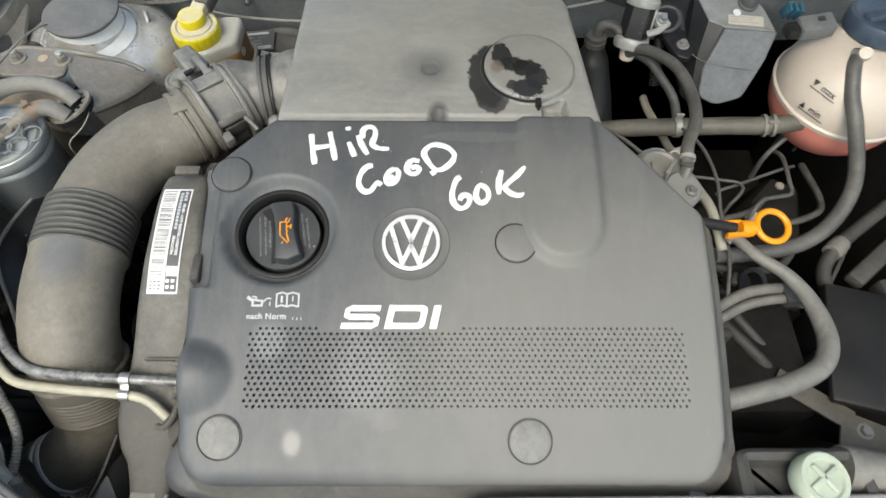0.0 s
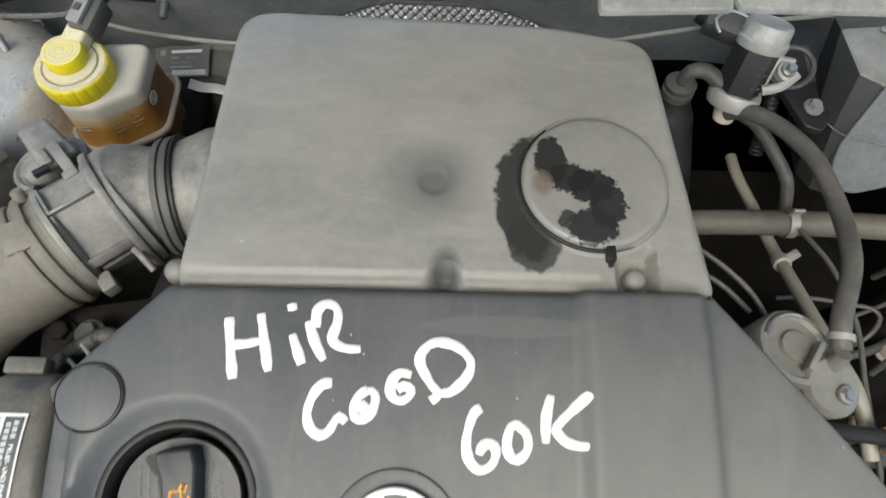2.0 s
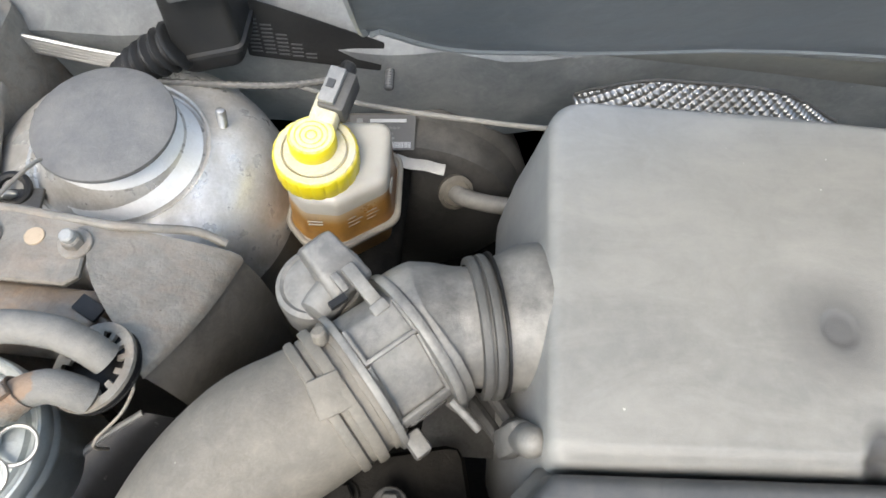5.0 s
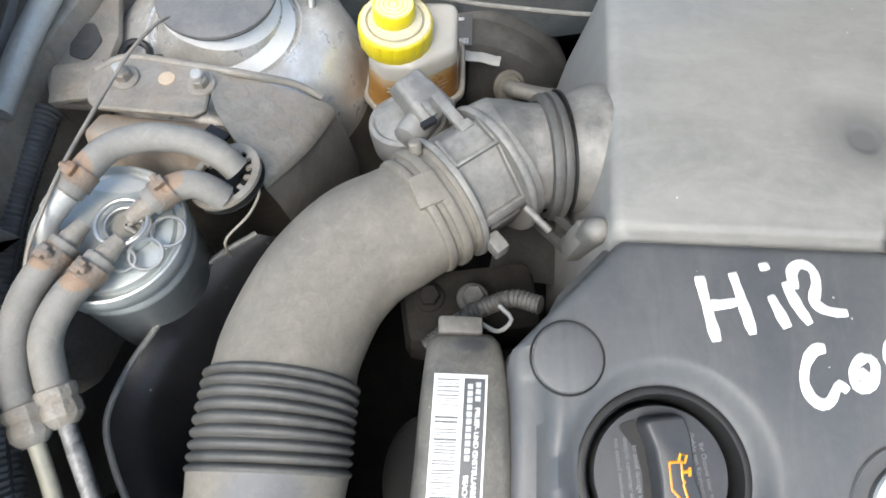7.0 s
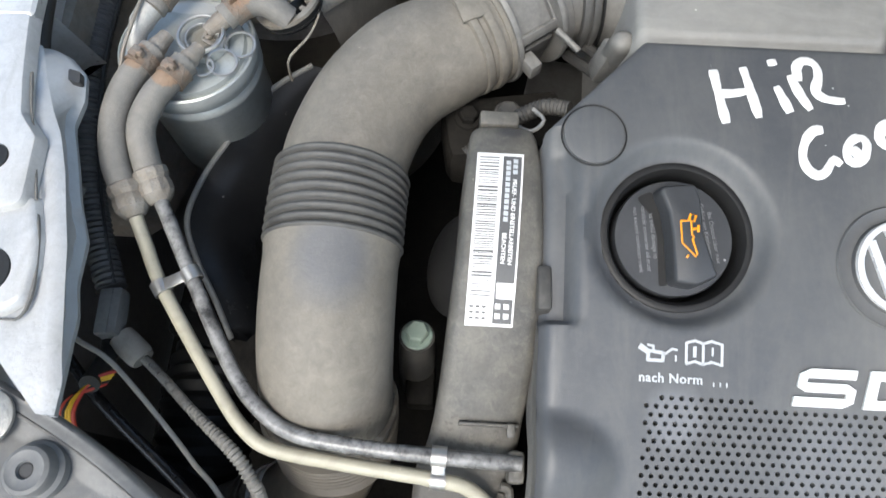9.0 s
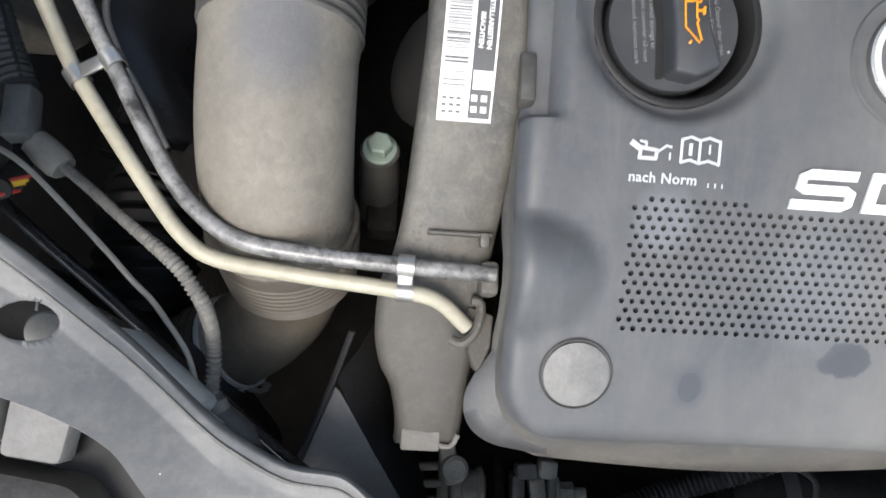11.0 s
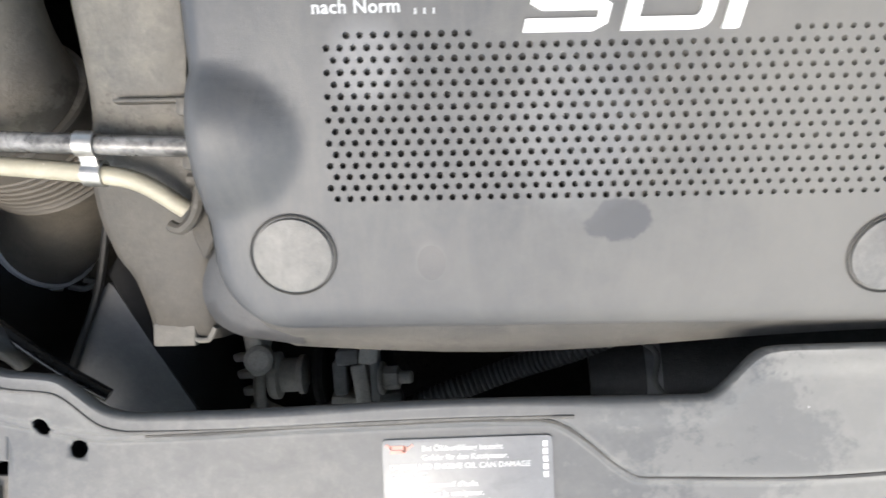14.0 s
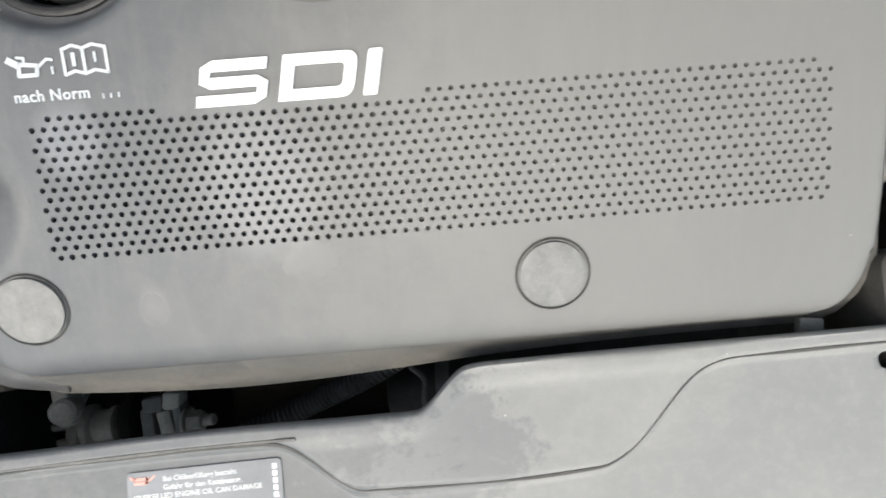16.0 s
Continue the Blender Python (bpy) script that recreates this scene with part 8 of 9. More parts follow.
# ================= right-hand side =================
# ---- vacuum pump ----
vp = thing("vacuum_pump", (0.225, 0.41, 0.76), "dusty cast-aluminium vacuum pump beside the cover", "vacuum pump")
part("disc", lathe([(0.026, -0.03), (0.0265, -0.004), (0.0250, 0.0), (0.0215, 0.0008), (0.0195, -0.002), (0.0110, -0.0022), (0.0105, 0.0012), (0.003, 0.0016)], (0.2290, 0.4125, 0.820), (0.15, 0.05, 1), 44), M_PUMP, vp)
part("rim_arc", tube([(0.2290 + 0.0215 * math.cos(radians(d)), 0.4125 + 0.0215 * math.sin(radians(d)), 0.8215 - 0.15 * 0.0215 * math.cos(radians(d))) for d in range(70, 170, 10)], 0.0016, 8, 0.003), M_STEEL, vp, "bright worn rim")
part("housing", join(lathe([(0.021, -0.05), (0.020, 0.0), (0.017, 0.004)], (0.2485, 0.388, 0.815), (0.1, -0.1, 1), 32), box((0.030, 0.034, 0.03), pose(0.241, 0.398, 0.800, 0, 0, 30), 0.006)), M_PUMP, vp)
part("web", box((0.004, 0.022, 0.010), pose(0.235, 0.404, 0.8265, 0, 0, -35), 0.001), M_PUMP, vp)
part("screw", hexbolt((0.2545, 0.3815, 0.8195), (0.1, -0.1, 1), 0.0042, 0.0062, 0.004), M_STEEL, vp)
part("port", lathe([(0.0056, -0.006), (0.0056, 0.008)], (0.2520, 0.403, 0.822), (0.1, 0.4, 0.9), 16), M_STEEL, vp)

# ---- boost solenoid valve ----
sv = thing("solenoid_valve", (0.243, 0.637, 0.745), "black solenoid valve with silver cap and ring", "solenoid valve")
vb, vt = Vector((0.2420, 0.6385, 0.781)), Vector((0.2510, 0.6655, 0.841))
vd = (vt - vb).normalized()
part("coil_body", lathe([(0.0165, 0.006), (0.0190, 0.010), (0.0190, 0.050), (0.0165, 0.056)], vb, vd, 6), M_BLACK, sv, angle=20)
part("top_cap", lathe([(0.0150, 0.0480), (0.0200, 0.0490), (0.0208, 0.0520), (0.0208, 0.0560), (0.0192, 0.0575), (0.0188, 0.0660), (0.0172, 0.0690), (0.0150, 0.0695), (0.0145, 0.0688), (0.002, 0.0690)], vb, vd, 14), M_CASTDUST, sv, "pale dusty metal cap", angle=25)
part("lower_ring", lathe([(0.0150, -0.004), (0.0205, -0.003), (0.0215, 0.000), (0.0218, 0.007), (0.0205, 0.0105), (0.016, 0.011)], vb, vd, 40), M_CASTDUST, sv, "pale steel ring")
part("nozzle", lathe([(0.0050, -0.021), (0.0082, -0.019), (0.0098, -0.013), (0.0104, -0.004), (0.0104, 0.0)], vb, vd, 28), M_TANK, sv, "pale plastic nozzle")


def valve_m(toward, up):
    """A frame on the coil's surface: x outwards, z along the valve."""
    out = (Vector(toward) - vd * vd.dot(Vector(toward))).normalized()
    m = Matrix((out, vd.cross(out), vd)).transposed().to_4x4()
    m.translation = vb + vd * up
    return m


for toward in ((1, -0.35, 0), (1, 0.5, 0)):
    part("frame_strap", box((0.0030, 0.0050, 0.044), valve_m(toward, 0.030) @ pose(0.0180, 0, 0), 0.0006), M_CASTDUST, sv)
for k in range(4):
    part("print_bar", box((0.0010, 0.0085 - 0.002 * (k % 2), 0.0018), valve_m((0.25, -1, 0.3), 0.020 + 0.006 * k) @ pose(0.0172, 0, 0)), M_DARKGREY, sv)
part("side_bracket", join(tube([(0.256, 0.656, 0.812), (0.268, 0.654, 0.814), (0.280, 0.650, 0.815)], 0.0042, 8, 0.004), tube([(0.256, 0.632, 0.803), (0.268, 0.632, 0.808), (0.281, 0.640, 0.814)], 0.0042, 8, 0.004), lathe([(0.0078, -0.004), (0.0085, 0.003), (0.006, 0.004)], (0.2725, 0.6425, 0.813), (0.1, -0.3, 1), 20)), M_CASTDUST, sv)
part("wire_loop", ring((0.2800, 0.6500, 0.811), (-0.25, -0.35, 0.9), 0.0165, 0.0024, 32, 8), M_BLACKDUST, sv)
part("bracket_bolt", hexbolt((0.2725, 0.6415, 0.817), (0.1, -0.3, 1), 0.0042, 0.0062), M_STEEL, sv)
plg = thing("valve_plug", (0.225, 0.680, 0.80), "grey wired plug on the solenoid valve", "plug")
part("body", box((0.030, 0.022, 0.022), pose(0.2235, 0.680, 0.826, 20, 0, -28), 0.003), M_BLACKDUST, plg)
part("wire_latch", tube([(0.214, 0.664, 0.833), (0.210, 0.672, 0.838), (0.222, 0.682, 0.838), (0.236, 0.676, 0.838), (0.234, 0.668, 0.836)], 0.0015, 8, 0.004), M_STEEL, plg)
part("boot", lathe([(0.008, 0), (0.010, 0.01), (0.010, 0.025)], (0.205, 0.693, 0.825), (0.8, -0.5, 0.0), 16), M_BLACK, plg)

# ---- hoses of the right side ----
def hose(name, pts, r, material, label, group="", seg=18, ends=()):
    h = thing(name, pts[len(pts) // 2], label, "hose", group)
    part("rubber", tube(pts, r, seg, 0.005), material, h)
    for which, mt, wide in ends:
        i = 0 if which == 0 else len(pts) - 1
        j = 1 if which == 0 else len(pts) - 2
        d = (Vector(pts[j]) - Vector(pts[i])).normalized()
        part("clamp", belt(Vector(pts[i]) + d * 0.008, d, r, wide, 0.0015, 24), mt, h)
    return h


hose("vacuum_hose", [(0.240, 0.630, 0.775), (0.249, 0.620, 0.790), (0.264, 0.601, 0.800), (0.278, 0.566, 0.811), (0.2815, 0.523, 0.819), (0.2745, 0.472, 0.829), (0.2565, 0.430, 0.831), (0.2530, 0.409, 0.827)], 0.0067, M_RUBBER, "thick black vacuum hose arching to the pump", ends=((1, M_CASTDUST, 0.0045),))
hose("vacuum_hose", [(0.243, 0.640, 0.766), (0.255, 0.634, 0.768), (0.269, 0.623, 0.766), (0.283, 0.610, 0.755), (0.303, 0.588, 0.735), (0.315, 0.570, 0.700)], 0.0056, M_RUBBER, "thinner black vacuum hose below the valve")
hose("vacuum_hose", [(0.230, 0.645, 0.792), (0.217, 0.655, 0.797), (0.205, 0.656, 0.795), (0.2015, 0.655, 0.778)], 0.0068, M_BLACKDUST, "short black elbow hose at the valve")
nr = thing("breather_pipe", (0.21, 0.61, 0.66), "thick black breather pipe with a collar", "pipe")
part("collar", lathe([(0.0125, -0.008), (0.0140, -0.006), (0.0140, 0.0), (0.0115, 0.001), (0.0135, 0.003), (0.0135, 0.007), (0.010, 0.009)], (0.2015, 0.655, 0.774), (0.0, 0.1, 1), 28), M_BLACKDUST, nr)
part("pipe", tube([(0.2015, 0.655, 0.770), (0.203, 0.648, 0.74), (0.212, 0.62, 0.70), (0.215, 0.585, 0.665), (0.205, 0.55, 0.64)], lambda d, s: 0.0125 + 0.0095 * smooth01(d / 0.03), 24, 0.006), M_BLACK, nr)
hose("coolant_hose", [(0.150, 0.553, 0.690), (0.195, 0.553, 0.712), (0.225, 0.5525, 0.719), (0.260, 0.552, 0.7225), (0.303, 0.5515, 0.7245), (0.360, 0.5460, 0.733), (0.411, 0.5400, 0.741), (0.452, 0.541, 0.748)], 0.0112, M_COOLHOSE, "dusty grey coolant hose running to the expansion tank", seg=22)
cc = thing("pipe_bracket_clip", (0.3025, 0.5515, 0.70), "pale metal clip holding the coolant hose", "pipe clip")
part("band", belt((0.3025, 0.5515, 0.7245), (1, 0, 0.02), 0.0112, 0.008, 0.002, 28), M_ALU, cc)
part("tab", box((0.010, 0.003, 0.014), pose(0.301, 0.553, 0.741, 10, 0, 0), 0.001), M_ALU, cc)
cb = thing("hose_clip", (0.411, 0.540, 0.725), "spring hose clip near the expansion tank", "hose clip")
part("band", join(belt((0.405, 0.5405, 0.740), (1, -0.1, 0.15), 0.0125, 0.004, 0.0016, 28), belt((0.415, 0.5395, 0.7415), (1, -0.1, 0.15), 0.0125, 0.004, 0.0016, 28), box((0.014, 0.004, 0.004), pose(0.410, 0.5345, 0.7535), 0.001)), M_RUBBERL, cb)
cp_ = thing("coolant_pipe", (0.28, 0.45, 0.76), "dusty steel coolant pipe with a bracket beside the engine", "pipe")
part("pipe", tube([(0.290, 0.650, 0.675), (0.289, 0.622, 0.682), (0.297, 0.585, 0.685), (0.3020, 0.5445, 0.692), (0.2977, 0.4998, 0.7186), (0.2930, 0.458, 0.7440), (0.2925, 0.425, 0.760), (0.2970, 0.392, 0.768), (0.304, 0.350, 0.755)], 0.0054, 16, 0.005), M_BEIGEPIPE, cp_)
part("bracket", join(lathe([(0.0054, -0.005), (0.0078, -0.004), (0.0078, 0.004), (0.0054, 0.005)], (0.3000, 0.5220, 0.7055), (-0.10, -0.85, 0.5), 18, False, False), box((0.014, 0.008, 0.003), pose(0.3080, 0.5260, 0.7110, 0, 0, 30), 0.001)), M_CASTDUST, cp_)
for pts in ([(0.185, 0.512, 0.770), (0.199, 0.499, 0.775), (0.216, 0.483, 0.776), (0.231, 0.465, 0.775), (0.241, 0.448, 0.770)], [(0.180, 0.492, 0.770), (0.196, 0.481, 0.775), (0.211, 0.469, 0.776), (0.228, 0.452, 0.772)]):
    solid("thin_hose", tube(pts, 0.0022, 8, 0.004), M_RUBBER, "thin black hose running down to the vacuum pump", "hose", "thin hoses at the pump")
solid("thin_cable", tube([(0.305, 0.540, 0.735), (0.318, 0.500, 0.745), (0.322, 0.450, 0.750), (0.315, 0.400, 0.752), (0.312, 0.345, 0.750), (0.302, 0.300, 0.745)], 0.0021, 8, 0.006), M_RUBBER, "thin grey cable hanging beside the dipstick", "cable")
hose("coolant_hose", [(0.488, 0.578, 0.822), (0.478, 0.558, 0.822), (0.476, 0.530, 0.805), (0.478, 0.490, 0.786), (0.468, 0.432, 0.765), (0.440, 0.392, 0.748), (0.400, 0.368, 0.738), (0.345, 0.358, 0.735), (0.300, 0.352, 0.740)], 0.0085, M_RUBBER, "curved grey hose from the expansion tank", ends=((0, M_STEEL, 0.008),))
hh = thing("heater_hose", (0.36, 0.25, 0.77), "looped dusty grey heater hose beside the cover", "hose")
part("rubber", tube([(0.304, 0.362, 0.772), (0.313, 0.351, 0.775), (0.327, 0.331, 0.776), (0.352, 0.309, 0.776), (0.3685, 0.278, 0.775), (0.3725, 0.240, 0.775), (0.359, 0.213, 0.775), (0.326, 0.196, 0.775), (0.289, 0.186, 0.775), (0.250, 0.178, 0.770)], lambda d, s: 0.0058 + 0.0040 * smooth01((d - 0.03) / 0.13), 20, 0.004), M_HEATER, hh)
part("clamp", lathe([(0.0066, -0.004), (0.0078, -0.0035), (0.0078, 0.0035), (0.0066, 0.004)], (0.309, 0.356, 0.7735), (0.5, -0.8, 0.1), 20, False, False), M_CASTDUST, hh)
hose("fuel_return_hose", [(0.245, 0.258, 0.738), (0.270, 0.277, 0.743), (0.294, 0.290, 0.745), (0.325, 0.305, 0.745), (0.365, 0.310, 0.743), (0.385, 0.304, 0.735)], 0.0058, M_HEATER, "thin dusty hose leaving the engine", "thin engine hoses")
hose("fuel_return_hose", [(0.245, 0.246, 0.736), (0.270, 0.264, 0.742), (0.293, 0.277, 0.744), (0.325, 0.292, 0.744), (0.365, 0.299, 0.742), (0.385, 0.296, 0.735)], 0.0050, M_HEATER, "thin dusty hose leaving the engine", "thin engine hoses")
cn = thing("hose_connector", (0.368, 0.302, 0.73), "dark plastic connector joining two thin hoses", "connector")
part("block", box((0.018, 0.024, 0.016), pose(0.370, 0.3035, 0.742, 0, 0, 8), 0.003), M_BLACKDUST, cn)
part("tab", box((0.006, 0.012, 0.006), pose(0.376, 0.312, 0.751, 0, 0, 20), 0.001), M_COOLHOSE, cn)

# ---- dipstick ----
dip = thing("dipstick", (0.32, 0.372, 0.76), "orange plastic dipstick handle with pull ring", "dipstick")
dn = Vector((0.05, -0.25, 1)).normalized()
part("pull_ring", ring((0.3525, 0.3670, 0.777), dn, 0.0170, 0.0034, 40, 10), M_ORANGE, dip)
part("grip", join(box((0.015, 0.013, 0.010), pose(0.3260, 0.3620, 0.780, -14, 8, 6), 0.004, 3), lathe([(0.0085, -0.006), (0.0095, 0.0), (0.0085, 0.008)], (0.320, 0.3615, 0.7805), (1, 0.08, -0.12), 20)), M_ORANGE, dip)
part("collar", join(box((0.022, 0.0035, 0.008), pose(0.3060, 0.3670, 0.783, 0, 6, 8), 0.001), box((0.022, 0.0035, 0.008), pose(0.3080, 0.3520, 0.783, 0, 6, 8), 0.001)), M_ORANGE, dip)
part("guide_tube", tube([(0.235, 0.364, 0.800), (0.272, 0.362, 0.792), (0.308, 0.360, 0.784)], 0.0056, 16, 0.006), M_BLACK, dip)

# ---- grey control box ----
gb = thing("relay_box", (0.36, 0.62, 0.70), "grey speckled relay box with a printed sticker", "relay box")
front = rounded([(0, 0), (0.0625, 0.003), (0.056, -0.034), (0.041, -0.079), (0.012, -0.092), (-0.012, -0.084), (-0.015, -0.050)], [0.002, 0.003, 0.02, 0.014, 0.02, 0.012, 0.02], 4)
fx = Vector((0.988, -0.150, -0.015)).normalized()
fn = fx.cross(Vector((-0.10, 0.62, 0.78))).normalized()
fy = fn.cross(fx).normalized()
fm = Matrix((fx, fy, fn)).transposed().to_4x4()
fm.translation = Vector((0.3455, 0.6270, 0.8180))
part("case", slab(front, [(-0.002, -0.11), (0, -0.10), (0, -0.002), (-0.0015, 0.0)], fm), M_DARKGREY, gb)
part("front_plate", slab(front, [(-0.0006, -0.001), (-0.0006, 0.0016), (-0.002, 0.0026)], fm), M_GREYBOX, gb)
topf = [(0.345, 0.6275, 0.8195), (0.4060, 0.6190, 0.8185), (0.394, 0.650, 0.828), (0.379, 0.668, 0.832), (0.347, 0.675, 0.833), (0.3155, 0.673, 0.831), (0.3270, 0.636, 0.822)]
side_ = [[(0.3445, 0.6280, 0.8185), (0.3270, 0.6365, 0.8210), (0.3155, 0.6735, 0.8300), (0.3165, 0.690, 0.826)], [(0.3285, 0.6035, 0.7880), (0.3180, 0.608, 0.7880), (0.3085, 0.625, 0.7880), (0.311, 0.660, 0.790)], [(0.3330, 0.575, 0.737), (0.3200, 0.580, 0.737), (0.3110, 0.596, 0.737), (0.312, 0.64, 0.737)]]
# black rather than the case's grey: shade on this side is painted in
part("side_wall", loft([[Vector(p) for p in r] for r in side_], False, False, False), M_BLACK, gb, "side of the box, its shade put into the black", angle=20)
part("lid", loft([[Vector(p) + Vector((0, 0.001, -0.004)) for p in topf], [Vector(p) + Vector((0, 0, -0.0015)) for p in topf], [Vector(p).lerp(Vector((0.375, 0.665, 0.830)), 0.03) + Vector((0, 0, 0.0006)) for p in topf]]), M_LID, gb)
part("lid_knob", lathe([(0.0125, 0), (0.0120, 0.002), (0.0098, 0.003), (0.0095, 0.010), (0.0080, 0.0125), (0.003, 0.013)], (0.3770, 0.6580, 0.829), (0, -0.25, 1), 28), M_DARKGREY, gb)
part("lid_bar", tube([(0.3450, 0.6720, 0.8345), (0.3560, 0.6650, 0.8350), (0.3680, 0.6600, 0.8345)], 0.0028, 8, 0.004, flat=0.6), M_LID, gb)
gm = Matrix.Translation((0.3490, 0.6290, 0.8212)) @ Matrix.Rotation(radians(-6), 4, "Z") @ Matrix.Rotation(radians(15.0), 4, "X")
stk = part("sticker", bars([(0, 0, 0.042, 0.014)], gm, 0.0006), mat("yellowed_sticker_paper", (0.44, 0.41, 0.345), 0.5, second=(0.36, 0.335, 0.28), mix=0.5, scale=60), gb, "pale printed sticker")
part("sticker_bars", bars([(0.003, 0.003, 0.034, 0.002), (0.003, 0.007, 0.026, 0.0018), (0.003, 0.0105, 0.03, 0.0016)], gm @ Matrix.Translation((0, 0, 0.0006)), 0.0002), mat("faded_brown_print", (0.33, 0.285, 0.235), 0.5), stk)
part("white_dot", lathe([(0.0048, 0), (0.0046, 0.0006)], (0.3610, 0.6440, 0.8265), (0, -0.27, 1), 20), M_LABELPRINT, gb)
solid("relay_box_wire", tube([(0.307, 0.620, 0.790), (0.317, 0.606, 0.7895), (0.3285, 0.5985, 0.7890), (0.355, 0.5935, 0.7875), (0.386, 0.5885, 0.7870)], 0.0005, 6, 0.005), M_RUBBERL, "hair-thin pale wire across the relay box", "wire")
bp = thing("black_bracket", (0.298, 0.66, 0.72), "black steel bracket with a bolt beside the valve", "bracket")
part("plate", slab(rounded([(0.292, 0.606), (0.306, 0.600), (0.320, 0.625), (0.345, 0.725), (0.268, 0.725), (0.274, 0.660)], 0.008, 4), [(0, 0.786), (0, 0.792), (-0.001, 0.793)]), M_BLACK, bp)
part("bolt", hexbolt((0.302, 0.624, 0.793), (0, 0, 1), 0.005, 0.008), M_PUMP, bp)
part("slot", slab(rounded([(0.305, 0.650), (0.311, 0.650), (0.313, 0.690), (0.307, 0.690)], 0.0025, 3), [(0, 0.7925), (0, 0.7936)]), M_INK, bp)
part("sleeve", tube([(0.283, 0.665, 0.79), (0.282, 0.640, 0.765), (0.284, 0.62, 0.73)], ribbed(0.006, 0.001, 0.004), 12, 0.0013), M_BLACK, bp)

# ---- expansion tank ----
tank = thing("expansion_tank", (0.508, 0.590, 0.66), "milky spherical coolant tank with pink coolant", "coolant tank")
TC = Vector((0.508, 0.586, 0.757))
up_prof = [(0.0825 * math.cos(a), 0.078 * math.sin(a)) for a in [radians(q) for q in range(-2, 66, 5)]]
lo_prof = [(0.0825 * math.cos(a), 0.085 * math.sin(a)) for a in [radians(q) for q in range(-75, 1, 5)]]
part("upper_half", lathe(up_prof, TC, seg=64), M_TANK, tank)
part("lower_half", lathe(lo_prof, TC, seg=64), M_PINK, tank, "lower half pink with coolant")
part("seam", lathe([(0.082, -0.004), (0.0850, -0.003), (0.0855, 0.002), (0.0828, 0.004)], TC, (0.02, -0.03, 1), 64, False, False), M_TANK, tank)
cap_ax = Vector((0.05, 0.15, 1)).normalized()
tcap = part("screw_cap", lathe([(0.036, 0.0), (0.042, 0.002), (0.043, 0.018), (0.041, 0.022), (0.036, 0.0235), (0.030, 0.021), (0.004, 0.022)], TC + Vector((0.016, 0.028, 0.066)), cap_ax, 48), M_BLUECAP, tank, "blue-black screw cap")
part("cap_bar", box((0.070, 0.014, 0.010), Matrix.Translation(TC + Vector((0.018, 0.032, 0.092))) @ pose(0, 0, 0, -8, 0, 20), 0.003), M_BLUECAP, tcap)
part("hose_neck", lathe([(0.007, -0.004), (0.008, 0.012), (0.007, 0.018)], TC + Vector((-0.018, -0.014, 0.066)), (-0.3, -0.5, 0.8), 20), M_TANK, tank)


def tank_m(az, el, up=0.0008):
    d = Vector((math.sin(az) * math.cos(el), -math.cos(az) * math.cos(el), math.sin(el)))
    p = TC + Vector((d.x * 0.0825, d.y * 0.0825, d.z * 0.078))
    q = d.to_track_quat("Z", "Y").to_matrix().to_4x4()
    return Matrix.Translation(p + d * up) @ q


for text, az, el in (("max", -0.98, 0.56), ("min", -0.92, 0.22)):
    d = tank_m(az, el)
    # keep the words upright on the sphere
    nrm = d.to_3x3() @ Vector((0, 0, 1))
    xa = Vector((0, 0, 1)).cross(nrm).normalized()
    ya = nrm.cross(xa)
    mm = Matrix((xa, ya, nrm)).transposed().to_4x4()
    mm.translation = d.translation
    part("word_" + text, words(text, 0.011, mm @ Matrix.Translation((0.0, -0.003, 0.0))), M_INK, tank)
    part("arrow_" + text, loft([[mm @ Vector((x, y, z)) for x, y in ((-0.012, 0.004 if text == "max" else -0.003), (-0.005, 0.004 if text == "max" else -0.003), (-0.0085, -0.003 if text == "max" else 0.004))] for z in (0.0, 0.0006)]), M_INK, tank)
    part("line_" + text, bars([(-0.012, -0.006, 0.034, 0.0008)], mm), M_BLACKDUST, tank)
tpl = thing("tank_level_plug", (0.428, 0.608, 0.82), "grey and blue wired plug beside the expansion tank", "plug")
part("body", box((0.040, 0.024, 0.018), pose(0.441, 0.6085, 0.836, 8, -6, 6), 0.003), M_PANEL, tpl)
part("slot", box((0.008, 0.006, 0.003), pose(0.444, 0.610, 0.8455, 8, -6, 6)), M_INK, tpl)
part("boot", box((0.018, 0.018, 0.014), pose(0.415, 0.606, 0.832, 0, 0, 10), 0.004), M_BLACK, tpl)
for k in range(3):
    part("blue_fin", box((0.004, 0.012, 0.020), pose(0.413 + 0.0065 * k, 0.634 - 0.001 * k, 0.838, 20, 0, 12), 0.001), M_BLUE, tpl, "blue plastic latch")

# ---- deep clutter on the right ----
rl = thing("gear_linkage_loom", (0.50, 0.40, 0.60), "grey wrapped wiring loom bent beside the gearbox", "wiring loom")
part("wrapped_loom", tube([(0.580, 0.470, 0.670), (0.530, 0.435, 0.668), (0.495, 0.408, 0.664), (0.472, 0.378, 0.660), (0.470, 0.348, 0.658), (0.482, 0.322, 0.658), (0.505, 0.312, 0.658), (0.535, 0.325, 0.66)], 0.0085, 14, 0.006), M_BLACKDUST, rl)
part("sleeve_joint", lathe([(0.011, -0.012), (0.012, 0), (0.011, 0.012)], (0.495, 0.408, 0.664), (0.6, 0.5, 0), 18), M_RUBBERL, rl)
part("sleeve_joint", lathe([(0.011, -0.008), (0.011, 0.008)], (0.487, 0.3185, 0.658), (0.5, -0.4, 0), 18), M_RUBBERL, rl)
sl = thing("gear_selector", (0.55, 0.40, 0.58), "grey cast gear selector lever in the depth", "gear selector")
